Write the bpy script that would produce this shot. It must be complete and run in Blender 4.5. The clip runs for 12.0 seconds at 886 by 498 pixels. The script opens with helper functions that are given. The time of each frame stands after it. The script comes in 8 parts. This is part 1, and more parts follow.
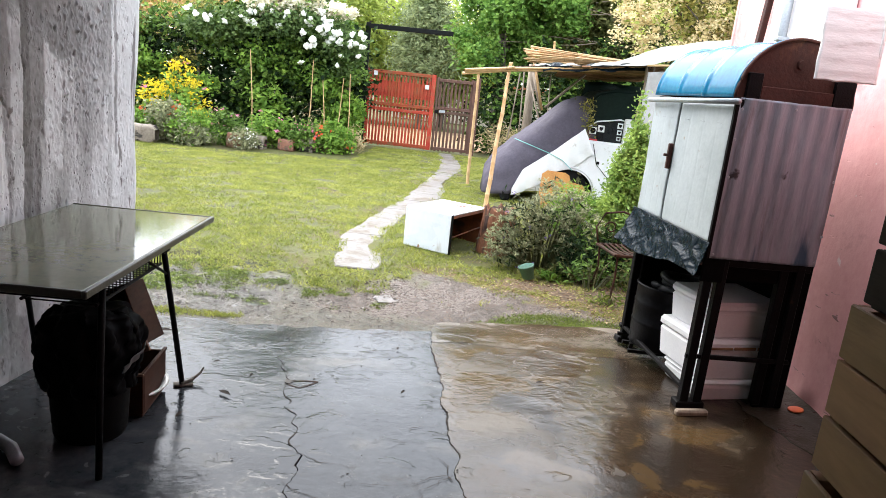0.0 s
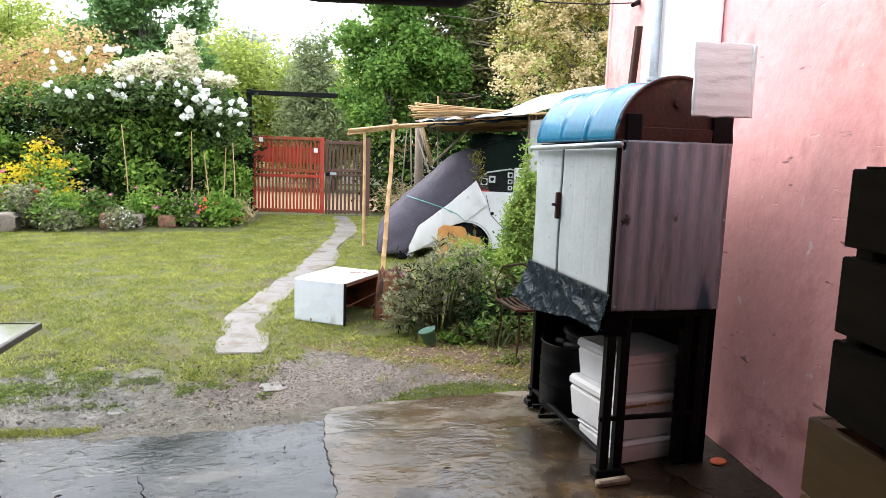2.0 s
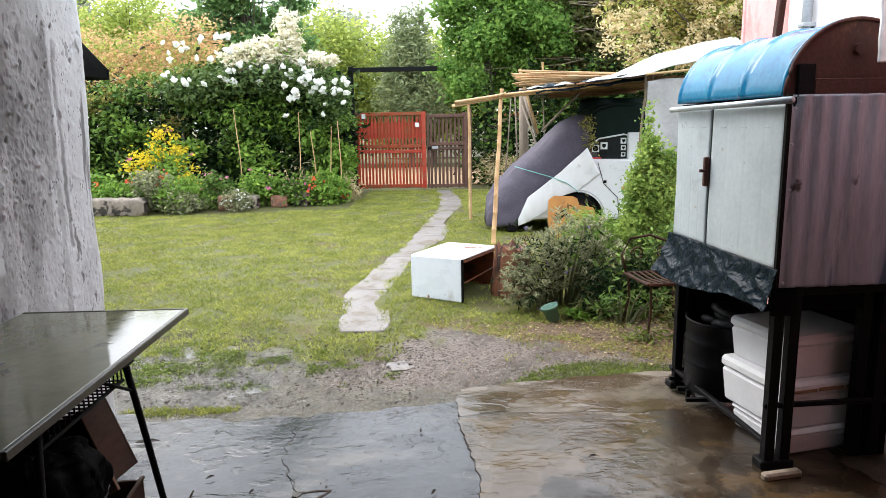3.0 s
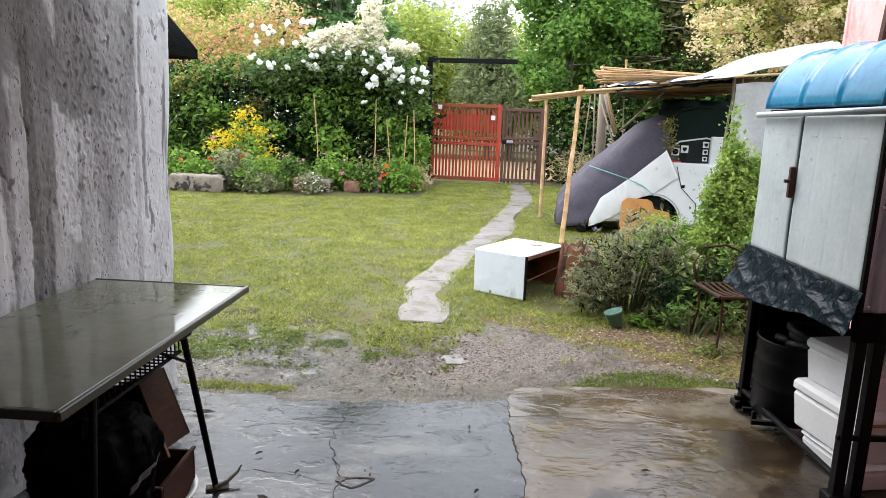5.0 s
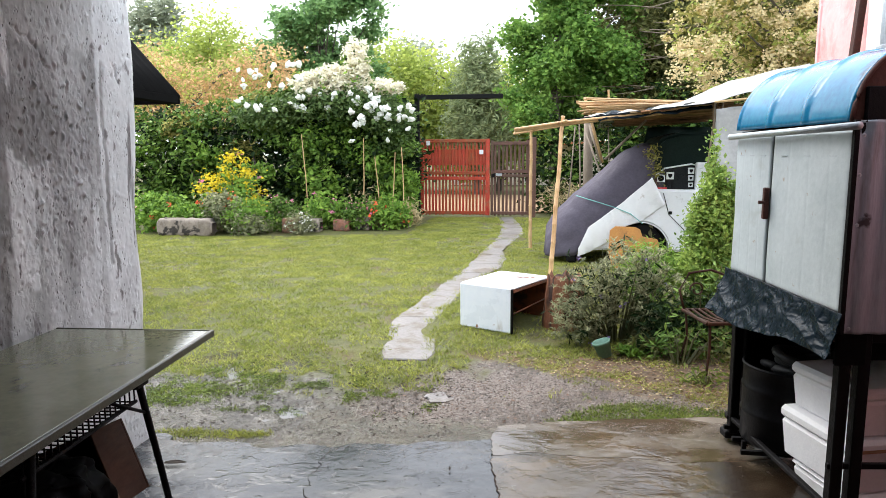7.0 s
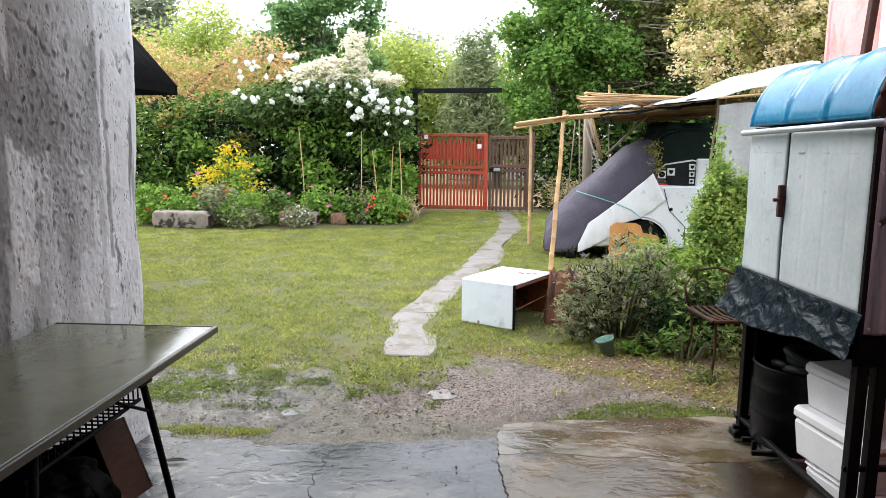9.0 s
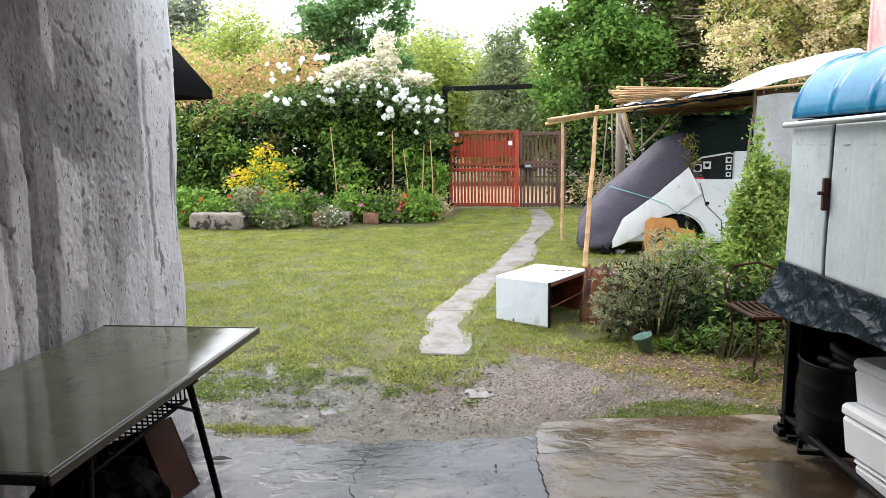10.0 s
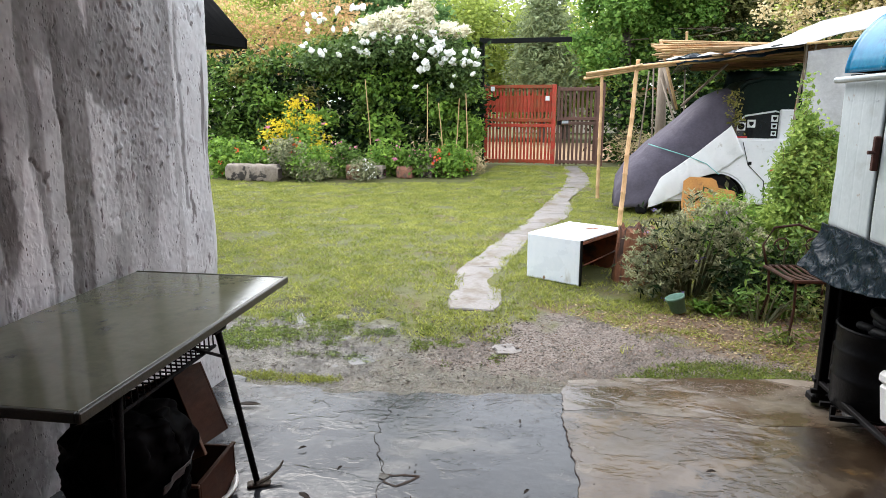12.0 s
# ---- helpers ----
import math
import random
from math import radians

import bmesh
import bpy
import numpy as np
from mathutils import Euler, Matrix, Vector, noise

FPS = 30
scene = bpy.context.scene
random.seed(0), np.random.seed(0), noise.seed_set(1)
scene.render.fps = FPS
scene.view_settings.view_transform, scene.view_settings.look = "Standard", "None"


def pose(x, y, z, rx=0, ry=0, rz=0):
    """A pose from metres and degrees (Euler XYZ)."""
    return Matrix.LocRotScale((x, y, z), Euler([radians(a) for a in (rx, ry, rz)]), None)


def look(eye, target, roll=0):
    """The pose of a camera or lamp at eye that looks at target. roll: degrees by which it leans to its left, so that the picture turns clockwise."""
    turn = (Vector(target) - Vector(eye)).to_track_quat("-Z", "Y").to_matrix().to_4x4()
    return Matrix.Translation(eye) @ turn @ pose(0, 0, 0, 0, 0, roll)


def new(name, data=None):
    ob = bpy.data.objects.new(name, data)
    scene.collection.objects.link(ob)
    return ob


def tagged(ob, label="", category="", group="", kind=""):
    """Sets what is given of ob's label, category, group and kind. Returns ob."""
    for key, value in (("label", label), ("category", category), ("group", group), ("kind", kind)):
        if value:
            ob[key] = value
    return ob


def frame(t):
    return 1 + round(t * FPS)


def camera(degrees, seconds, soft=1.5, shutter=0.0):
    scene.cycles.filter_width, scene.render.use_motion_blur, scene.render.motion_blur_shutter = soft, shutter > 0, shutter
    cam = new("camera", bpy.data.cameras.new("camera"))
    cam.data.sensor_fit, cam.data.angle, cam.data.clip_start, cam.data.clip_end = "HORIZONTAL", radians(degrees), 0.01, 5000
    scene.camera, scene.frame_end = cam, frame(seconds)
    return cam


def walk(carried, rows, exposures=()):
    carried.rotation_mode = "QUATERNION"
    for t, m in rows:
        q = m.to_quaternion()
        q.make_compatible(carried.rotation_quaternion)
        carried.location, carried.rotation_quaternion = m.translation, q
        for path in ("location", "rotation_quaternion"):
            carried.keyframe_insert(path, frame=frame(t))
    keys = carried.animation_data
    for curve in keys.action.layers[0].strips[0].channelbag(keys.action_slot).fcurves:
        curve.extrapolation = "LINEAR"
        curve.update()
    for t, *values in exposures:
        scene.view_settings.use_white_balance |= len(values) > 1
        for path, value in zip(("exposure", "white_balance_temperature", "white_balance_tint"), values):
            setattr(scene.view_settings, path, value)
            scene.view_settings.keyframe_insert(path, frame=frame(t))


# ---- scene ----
cam = camera(66.9, 12.0, soft=0.8)
PATH = [
    (0, (0.034, -0.463, 1.409), (-0.037, 1.483, 0.953), 6.1),
    (0.5, (0.086, -0.355, 1.426), (-0.034, 1.603, 1.036), 2.3),
    (1, (0.13, -0.27, 1.417), (-0.081, 1.675, 0.999), 0.3),
    (1.5, (0.151, -0.198, 1.417), (-0.004, 1.758, 1.031), 1.3),
    (2, (0.157, -0.103, 1.428), (0.348, 1.869, 1.153), 1.9),
    (2.5, (0.082, -0.016, 1.433), (0.23, 1.962, 1.172), -0.7),
    (3, (-0.02, 0.068, 1.429), (-0.116, 2.033, 1.067), -1.0),
    (3.5, (-0.041, 0.087, 1.422), (-0.267, 2.036, 1.033), 1.1),
    (3.7, (-0.037, 0.093, 1.426), (-0.276, 2.04, 1.032), 1.9),
    (5.3, (0.029, 0.139, 1.425), (-0.274, 2.08, 1.05), 1.8),
    (5.5, (0.041, 0.153, 1.425), (-0.205, 2.107, 1.073), 3.2),
    (6, (0.082, 0.183, 1.412), (-0.376, 2.096, 1.05), 1.4),
    (6.5, (0.127, 0.182, 1.404), (-0.363, 2.097, 1.1), -1.4),
    (7, (0.124, 0.213, 1.41), (-0.173, 2.171, 1.13), -0.2),
    (7.2, (0.119, 0.226, 1.41), (-0.147, 2.192, 1.152), -0.1),
    (8.8, (0.055, 0.263, 1.409), (-0.223, 2.224, 1.13), 1.2),
    (9, (0.051, 0.263, 1.409), (-0.229, 2.221, 1.112), 0.3),
    (9.5, (0.046, 0.257, 1.419), (-0.344, 2.201, 1.15), -0.4),
    (10, (0.026, 0.256, 1.418), (-0.345, 2.198, 1.114), -0.9),
    (10.5, (-0.002, 0.279, 1.406), (-0.38, 2.208, 1.035), -0.2),
    (11, (-0.023, 0.285, 1.393), (-0.411, 2.199, 0.963), 0.4),
    (11.5, (-0.011, 0.281, 1.389), (-0.426, 2.18, 0.916), -0.6),
    (12, (0.039, 0.291, 1.401), (-0.425, 2.188, 0.97), -0.1),
]
walk(cam, [(t, look(eye, target, lean)) for t, eye, target, lean in PATH],
     exposures=[(0.0, 1.82), (0.5, 1.66), (1.0, 1.33), (1.6, 1.44), (2.5, 1.44), (3.5, 1.40), (12.0, 1.36)])

# ---- light ----
world = bpy.data.worlds.new("overcast")
scene.world = world
world.use_nodes = True
wn = world.node_tree
wn.nodes.clear()
sky = wn.nodes.new("ShaderNodeTexSky")
sky.sky_type, sky.sun_disc = "NISHITA", False
sky.sun_elevation, sky.sun_rotation = radians(47), radians(-40)
sky.dust_density = 4.0
veil = wn.nodes.new("ShaderNodeMix")
veil.data_type = "RGBA"
veil.inputs["Factor"].default_value = 0.82
veil.inputs["B"].default_value = (10.0, 10.6, 11.6, 1)
back = wn.nodes.new("ShaderNodeBackground")
back.inputs["Strength"].default_value = 0.13
wout = wn.nodes.new("ShaderNodeOutputWorld")
wn.links.new(sky.outputs["Color"], veil.inputs["A"])
wn.links.new(veil.outputs["Result"], back.inputs["Color"])
wn.links.new(back.outputs["Background"], wout.inputs["Surface"])
sun_data = bpy.data.lights.new("sun", "SUN")
sun_data.energy, sun_data.angle, sun_data.color = 1.35, radians(38), (1.0, 0.97, 0.92)
sun = new("sun", sun_data)
sun.matrix_world = look((-8.5, 16, 14), (0, 6, 0))


# ---- materials ----
def linked(m, a, b):
    m.node_tree.links.new(a, b)


def surface(name, c1, c2, scale=6.0, rough=(0.5, 0.8), bump=0.25, metal=0.0, stretch=(1, 1, 1), stain=None,
            stain_scale=2.0, stain_at=0.55, stain_soft=0.12, stain_rough=None, vary=0.0, island=False, fine=9.0, dist=0.02, thin=0.0, spec=0.5):
    """Two-scale noise colour between c1 and c2, with stains of a third colour, relief and gloss that vary."""
    m = bpy.data.materials.new(name)
    m.use_nodes = True
    n = m.node_tree.nodes
    bsdf = n["Principled BSDF"]
    tc = n.new("ShaderNodeTexCoord")
    mp = n.new("ShaderNodeMapping")
    mp.inputs["Scale"].default_value = stretch
    linked(m, tc.outputs["Object"], mp.inputs["Vector"])
    big, small = n.new("ShaderNodeTexNoise"), n.new("ShaderNodeTexNoise")
    for node, s, d in ((big, scale, 6), (small, scale * fine, 4)):
        node.inputs["Scale"].default_value = s
        node.inputs["Detail"].default_value = d
        node.inputs["Roughness"].default_value = 0.62
        linked(m, mp.outputs["Vector"], node.inputs["Vector"])
    add = n.new("ShaderNodeMath")
    add.operation = "MULTIPLY_ADD"
    add.inputs[1].default_value = 0.6
    half = n.new("ShaderNodeMath")
    half.operation = "MULTIPLY"
    half.inputs[1].default_value = 0.4
    linked(m, small.outputs["Fac"], half.inputs[0])
    linked(m, big.outputs["Fac"], add.inputs[0])
    linked(m, half.outputs[0], add.inputs[2])
    ramp = n.new("ShaderNodeValToRGB")
    ramp.color_ramp.elements[0].position, ramp.color_ramp.elements[1].position = 0.34, 0.66
    ramp.color_ramp.elements[0].color, ramp.color_ramp.elements[1].color = (*c1, 1), (*c2, 1)
    linked(m, add.outputs[0], ramp.inputs["Fac"])
    colour = ramp.outputs["Color"]
    rr = n.new("ShaderNodeMapRange")
    rr.inputs["From Min"].default_value, rr.inputs["From Max"].default_value = 0.35, 0.65
    rr.inputs["To Min"].default_value, rr.inputs["To Max"].default_value = rough
    linked(m, big.outputs["Fac"], rr.inputs["Value"])
    gloss = rr.outputs["Result"]
    if stain:
        third = n.new("ShaderNodeTexNoise")
        third.inputs["Scale"].default_value = stain_scale
        third.inputs["Detail"].default_value = 7
        third.inputs["Roughness"].default_value = 0.65
        third.inputs["Distortion"].default_value = 0.4
        linked(m, mp.outputs["Vector"], third.inputs["Vector"])
        mask = n.new("ShaderNodeMapRange")
        mask.inputs["From Min"].default_value = stain_at - stain_soft / 2
        mask.inputs["From Max"].default_value = stain_at + stain_soft / 2
        linked(m, third.outputs["Fac"], mask.inputs["Value"])
        mix = n.new("ShaderNodeMix")
        mix.data_type = "RGBA"
        mix.inputs["B"].default_value = (*stain, 1)
        linked(m, mask.outputs["Result"], mix.inputs["Factor"])
        linked(m, colour, mix.inputs["A"])
        colour = mix.outputs["Result"]
        if stain_rough is not None:
            mixr = n.new("ShaderNodeMix")
            mixr.inputs["B"].default_value = stain_rough
            linked(m, mask.outputs["Result"], mixr.inputs["Factor"])
            linked(m, gloss, mixr.inputs["A"])
            gloss = mixr.outputs["Result"]
    if vary:
        if island:
            info = n.new("ShaderNodeNewGeometry")
            rand = info.outputs["Random Per Island"]
        else:
            info = n.new("ShaderNodeObjectInfo")
            rand = info.outputs["Random"]
        vr = n.new("ShaderNodeMapRange")
        vr.inputs["To Min"].default_value, vr.inputs["To Max"].default_value = 1 - vary, 1 + vary
        linked(m, rand, vr.inputs["Value"])
        hsv = n.new("ShaderNodeHueSaturation")
        linked(m, vr.outputs["Result"], hsv.inputs["Value"])
        hue = n.new("ShaderNodeMapRange")
        hue.inputs["To Min"].default_value, hue.inputs["To Max"].default_value = 0.5 + 0.03 * vary, 0.5 - 0.05 * vary
        linked(m, rand, hue.inputs["Value"])
        linked(m, hue.outputs["Result"], hsv.inputs["Hue"])
        linked(m, colour, hsv.inputs["Color"])
        colour = hsv.outputs["Color"]
    linked(m, colour, bsdf.inputs["Base Color"])
    linked(m, gloss, bsdf.inputs["Roughness"])
    bsdf.inputs["Metallic"].default_value = metal
    bsdf.inputs["Specular IOR Level"].default_value = spec
    if bump:
        bp = n.new("ShaderNodeBump")
        bp.inputs["Strength"].default_value = bump
        bp.inputs["Distance"].default_value = dist
        linked(m, add.outputs[0], bp.inputs["Height"])
        linked(m, bp.outputs["Normal"], bsdf.inputs["Normal"])
    if thin:
        glow = n.new("ShaderNodeBsdfTranslucent")
        linked(m, colour, glow.inputs["Color"])
        both = n.new("ShaderNodeMixShader")
        both.inputs["Fac"].default_value = thin
        linked(m, bsdf.outputs["BSDF"], both.inputs[1])
        linked(m, glow.outputs["BSDF"], both.inputs[2])
        linked(m, both.outputs["Shader"], n["Material Output"].inputs["Surface"])
    return m


def overlay(m, colour, scale, at, soft=0.06, stretch=(1, 1, 1), ridge=False, rough=None, detail=6, twist=0.3):
    """One more layer of marks on a material: patches of noise, or thin lines where the noise crosses its middle."""
    n = m.node_tree.nodes
    bsdf = n["Principled BSDF"]
    tc, mp, ns, mask, mix = (n.new("ShaderNode" + k) for k in ("TexCoord", "Mapping", "TexNoise", "MapRange", "Mix"))
    mp.inputs["Scale"].default_value = stretch
    ns.inputs["Scale"].default_value, ns.inputs["Detail"].default_value, ns.inputs["Distortion"].default_value = scale, detail, twist
    linked(m, tc.outputs["Object"], mp.inputs["Vector"])
    linked(m, mp.outputs["Vector"], ns.inputs["Vector"])
    value = ns.outputs["Fac"]
    if ridge:
        off, size = n.new("ShaderNodeMath"), n.new("ShaderNodeMath")
        off.operation, size.operation = "SUBTRACT", "ABSOLUTE"
        off.inputs[1].default_value = 0.5
        linked(m, value, off.inputs[0])
        linked(m, off.outputs[0], size.inputs[0])
        value = size.outputs[0]
        mask.inputs["From Min"].default_value, mask.inputs["From Max"].default_value = at, at * 0.3
    else:
        mask.inputs["From Min"].default_value, mask.inputs["From Max"].default_value = at - soft / 2, at + soft / 2
    linked(m, value, mask.inputs["Value"])
    mix.data_type = "RGBA"
    mix.inputs["B"].default_value = (*colour, 1)
    linked(m, mask.outputs["Result"], mix.inputs["Factor"])
    linked(m, bsdf.inputs["Base Color"].links[0].from_socket, mix.inputs["A"])
    linked(m, mix.outputs["Result"], bsdf.inputs["Base Color"])
    if rough is not None:
        mr = n.new("ShaderNodeMix")
        mr.inputs["B"].default_value = rough
        linked(m, mask.outputs["Result"], mr.inputs["Factor"])
        linked(m, bsdf.inputs["Roughness"].links[0].from_socket, mr.inputs["A"])
        linked(m, mr.outputs["Result"], bsdf.inputs["Roughness"])
    return m


def stained_shaded(m, colour, scale, at, soft, span, lean, rough):
    """Ragged stains, some with shade painted in, denser along x over a floor span."""
    n = m.node_tree.nodes
    bsdf = n["Principled BSDF"]
    tc, ns, sep, more, add, mask, mix, mr = (n.new("ShaderNode" + k) for k in ("TexCoord", "TexNoise", "SeparateXYZ", "MapRange", "Math", "MapRange", "Mix", "Mix"))
    ns.inputs["Scale"].default_value, ns.inputs["Detail"].default_value, ns.inputs["Distortion"].default_value = scale, 9, 0.4
    linked(m, tc.outputs["Object"], ns.inputs["Vector"])
    linked(m, tc.outputs["Object"], sep.inputs[0])
    for key, value in zip(("From Min", "From Max", "To Min", "To Max"), (*span, *lean)):
        more.inputs[key].default_value = value
    linked(m, sep.outputs["X"], more.inputs["Value"])
    linked(m, ns.outputs["Fac"], add.inputs[0])
    linked(m, more.outputs["Result"], add.inputs[1])
    mask.inputs["From Min"].default_value, mask.inputs["From Max"].default_value = at - soft / 2, at + soft / 2
    linked(m, add.outputs[0], mask.inputs["Value"])
    mix.data_type = "RGBA"
    mix.inputs["B"].default_value, mr.inputs["B"].default_value = (*colour, 1), rough
    for node, socket in ((mix, "Base Color"), (mr, "Roughness")):
        linked(m, mask.outputs["Result"], node.inputs["Factor"])
        linked(m, bsdf.inputs[socket].links[0].from_socket, node.inputs["A"])
        linked(m, node.outputs["Result"], bsdf.inputs[socket])


def chips(m, scale, at, soft, dist, stretch=(1, 1, 1), strength=0.8, detail=4, twist=0.6):
    """Flaked relief with crisp edges: plateaus where noise passes a level."""
    n = m.node_tree.nodes
    bsdf = n["Principled BSDF"]
    tc, mp, ns, mask, bp = (n.new("ShaderNode" + k) for k in ("TexCoord", "Mapping", "TexNoise", "MapRange", "Bump"))
    mp.inputs["Scale"].default_value = stretch
    ns.inputs["Scale"].default_value, ns.inputs["Detail"].default_value, ns.inputs["Distortion"].default_value = scale, detail, twist
    mask.inputs["From Min"].default_value, mask.inputs["From Max"].default_value = at - soft / 2, at + soft / 2
    bp.inputs["Strength"].default_value, bp.inputs["Distance"].default_value = strength, dist
    linked(m, tc.outputs["Object"], mp.inputs["Vector"])
    linked(m, mp.outputs["Vector"], ns.inputs["Vector"])
    linked(m, ns.outputs["Fac"], mask.inputs["Value"])
    linked(m, mask.outputs["Result"], bp.inputs["Height"])
    if bsdf.inputs["Normal"].links:
        linked(m, bsdf.inputs["Normal"].links[0].from_socket, bp.inputs["Normal"])
    linked(m, bp.outputs["Normal"], bsdf.inputs["Normal"])
    return m


def wash_shaded(m, colour):
    """Dark weathering and painted porch shade, laid on a wall by its own attribute."""
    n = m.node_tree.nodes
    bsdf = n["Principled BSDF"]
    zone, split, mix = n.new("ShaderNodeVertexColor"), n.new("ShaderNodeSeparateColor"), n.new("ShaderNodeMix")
    zone.layer_name = "wash_shade"
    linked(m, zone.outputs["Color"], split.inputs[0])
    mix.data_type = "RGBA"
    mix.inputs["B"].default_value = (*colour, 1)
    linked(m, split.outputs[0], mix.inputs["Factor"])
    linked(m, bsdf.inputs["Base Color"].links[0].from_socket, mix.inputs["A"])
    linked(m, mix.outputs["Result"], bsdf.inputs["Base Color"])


def pits(m, colour, stretch, radius, depth, at):
    """Scattered small upright holes in cement, sunk, their shade put into the colour."""
    n = m.node_tree.nodes
    bsdf = n["Principled BSDF"]
    tc, mp, cell, ns, near, here, both, mix, bp = (n.new("ShaderNode" + k) for k in ("TexCoord", "Mapping", "TexVoronoi", "TexNoise", "MapRange", "MapRange", "Math", "Mix", "Bump"))
    mp.inputs["Scale"].default_value = stretch
    linked(m, tc.outputs["Object"], mp.inputs["Vector"])
    linked(m, mp.outputs["Vector"], cell.inputs["Vector"])
    cell.inputs["Scale"].default_value = 1.0
    near.inputs["From Min"].default_value, near.inputs["From Max"].default_value = radius, radius * 0.6
    linked(m, cell.outputs["Distance"], near.inputs["Value"])
    ns.inputs["Scale"].default_value, ns.inputs["Detail"].default_value = 9.0, 6
    linked(m, tc.outputs["Object"], ns.inputs["Vector"])
    here.inputs["From Min"].default_value, here.inputs["From Max"].default_value = at, at + 0.05
    linked(m, ns.outputs["Fac"], here.inputs["Value"])
    both.operation = "MULTIPLY"
    linked(m, near.outputs["Result"], both.inputs[0])
    linked(m, here.outputs["Result"], both.inputs[1])
    mix.data_type = "RGBA"
    mix.inputs["B"].default_value = (*colour, 1)
    linked(m, both.outputs[0], mix.inputs["Factor"])
    linked(m, bsdf.inputs["Base Color"].links[0].from_socket, mix.inputs["A"])
    linked(m, mix.outputs["Result"], bsdf.inputs["Base Color"])
    bp.invert = True
    bp.inputs["Strength"].default_value, bp.inputs["Distance"].default_value = 0.8, depth
    linked(m, both.outputs[0], bp.inputs["Height"])
    linked(m, bsdf.inputs["Normal"].links[0].from_socket, bp.inputs["Normal"])
    linked(m, bp.outputs["Normal"], bsdf.inputs["Normal"])


def leafy(name, c1, c2, scale=1.2, rough=0.45, vary=0.45, thin=0.35):
    return surface(name, c1, c2, scale=scale, rough=(rough, rough + 0.15), bump=0, vary=vary, island=True, thin=thin, spec=0.10)


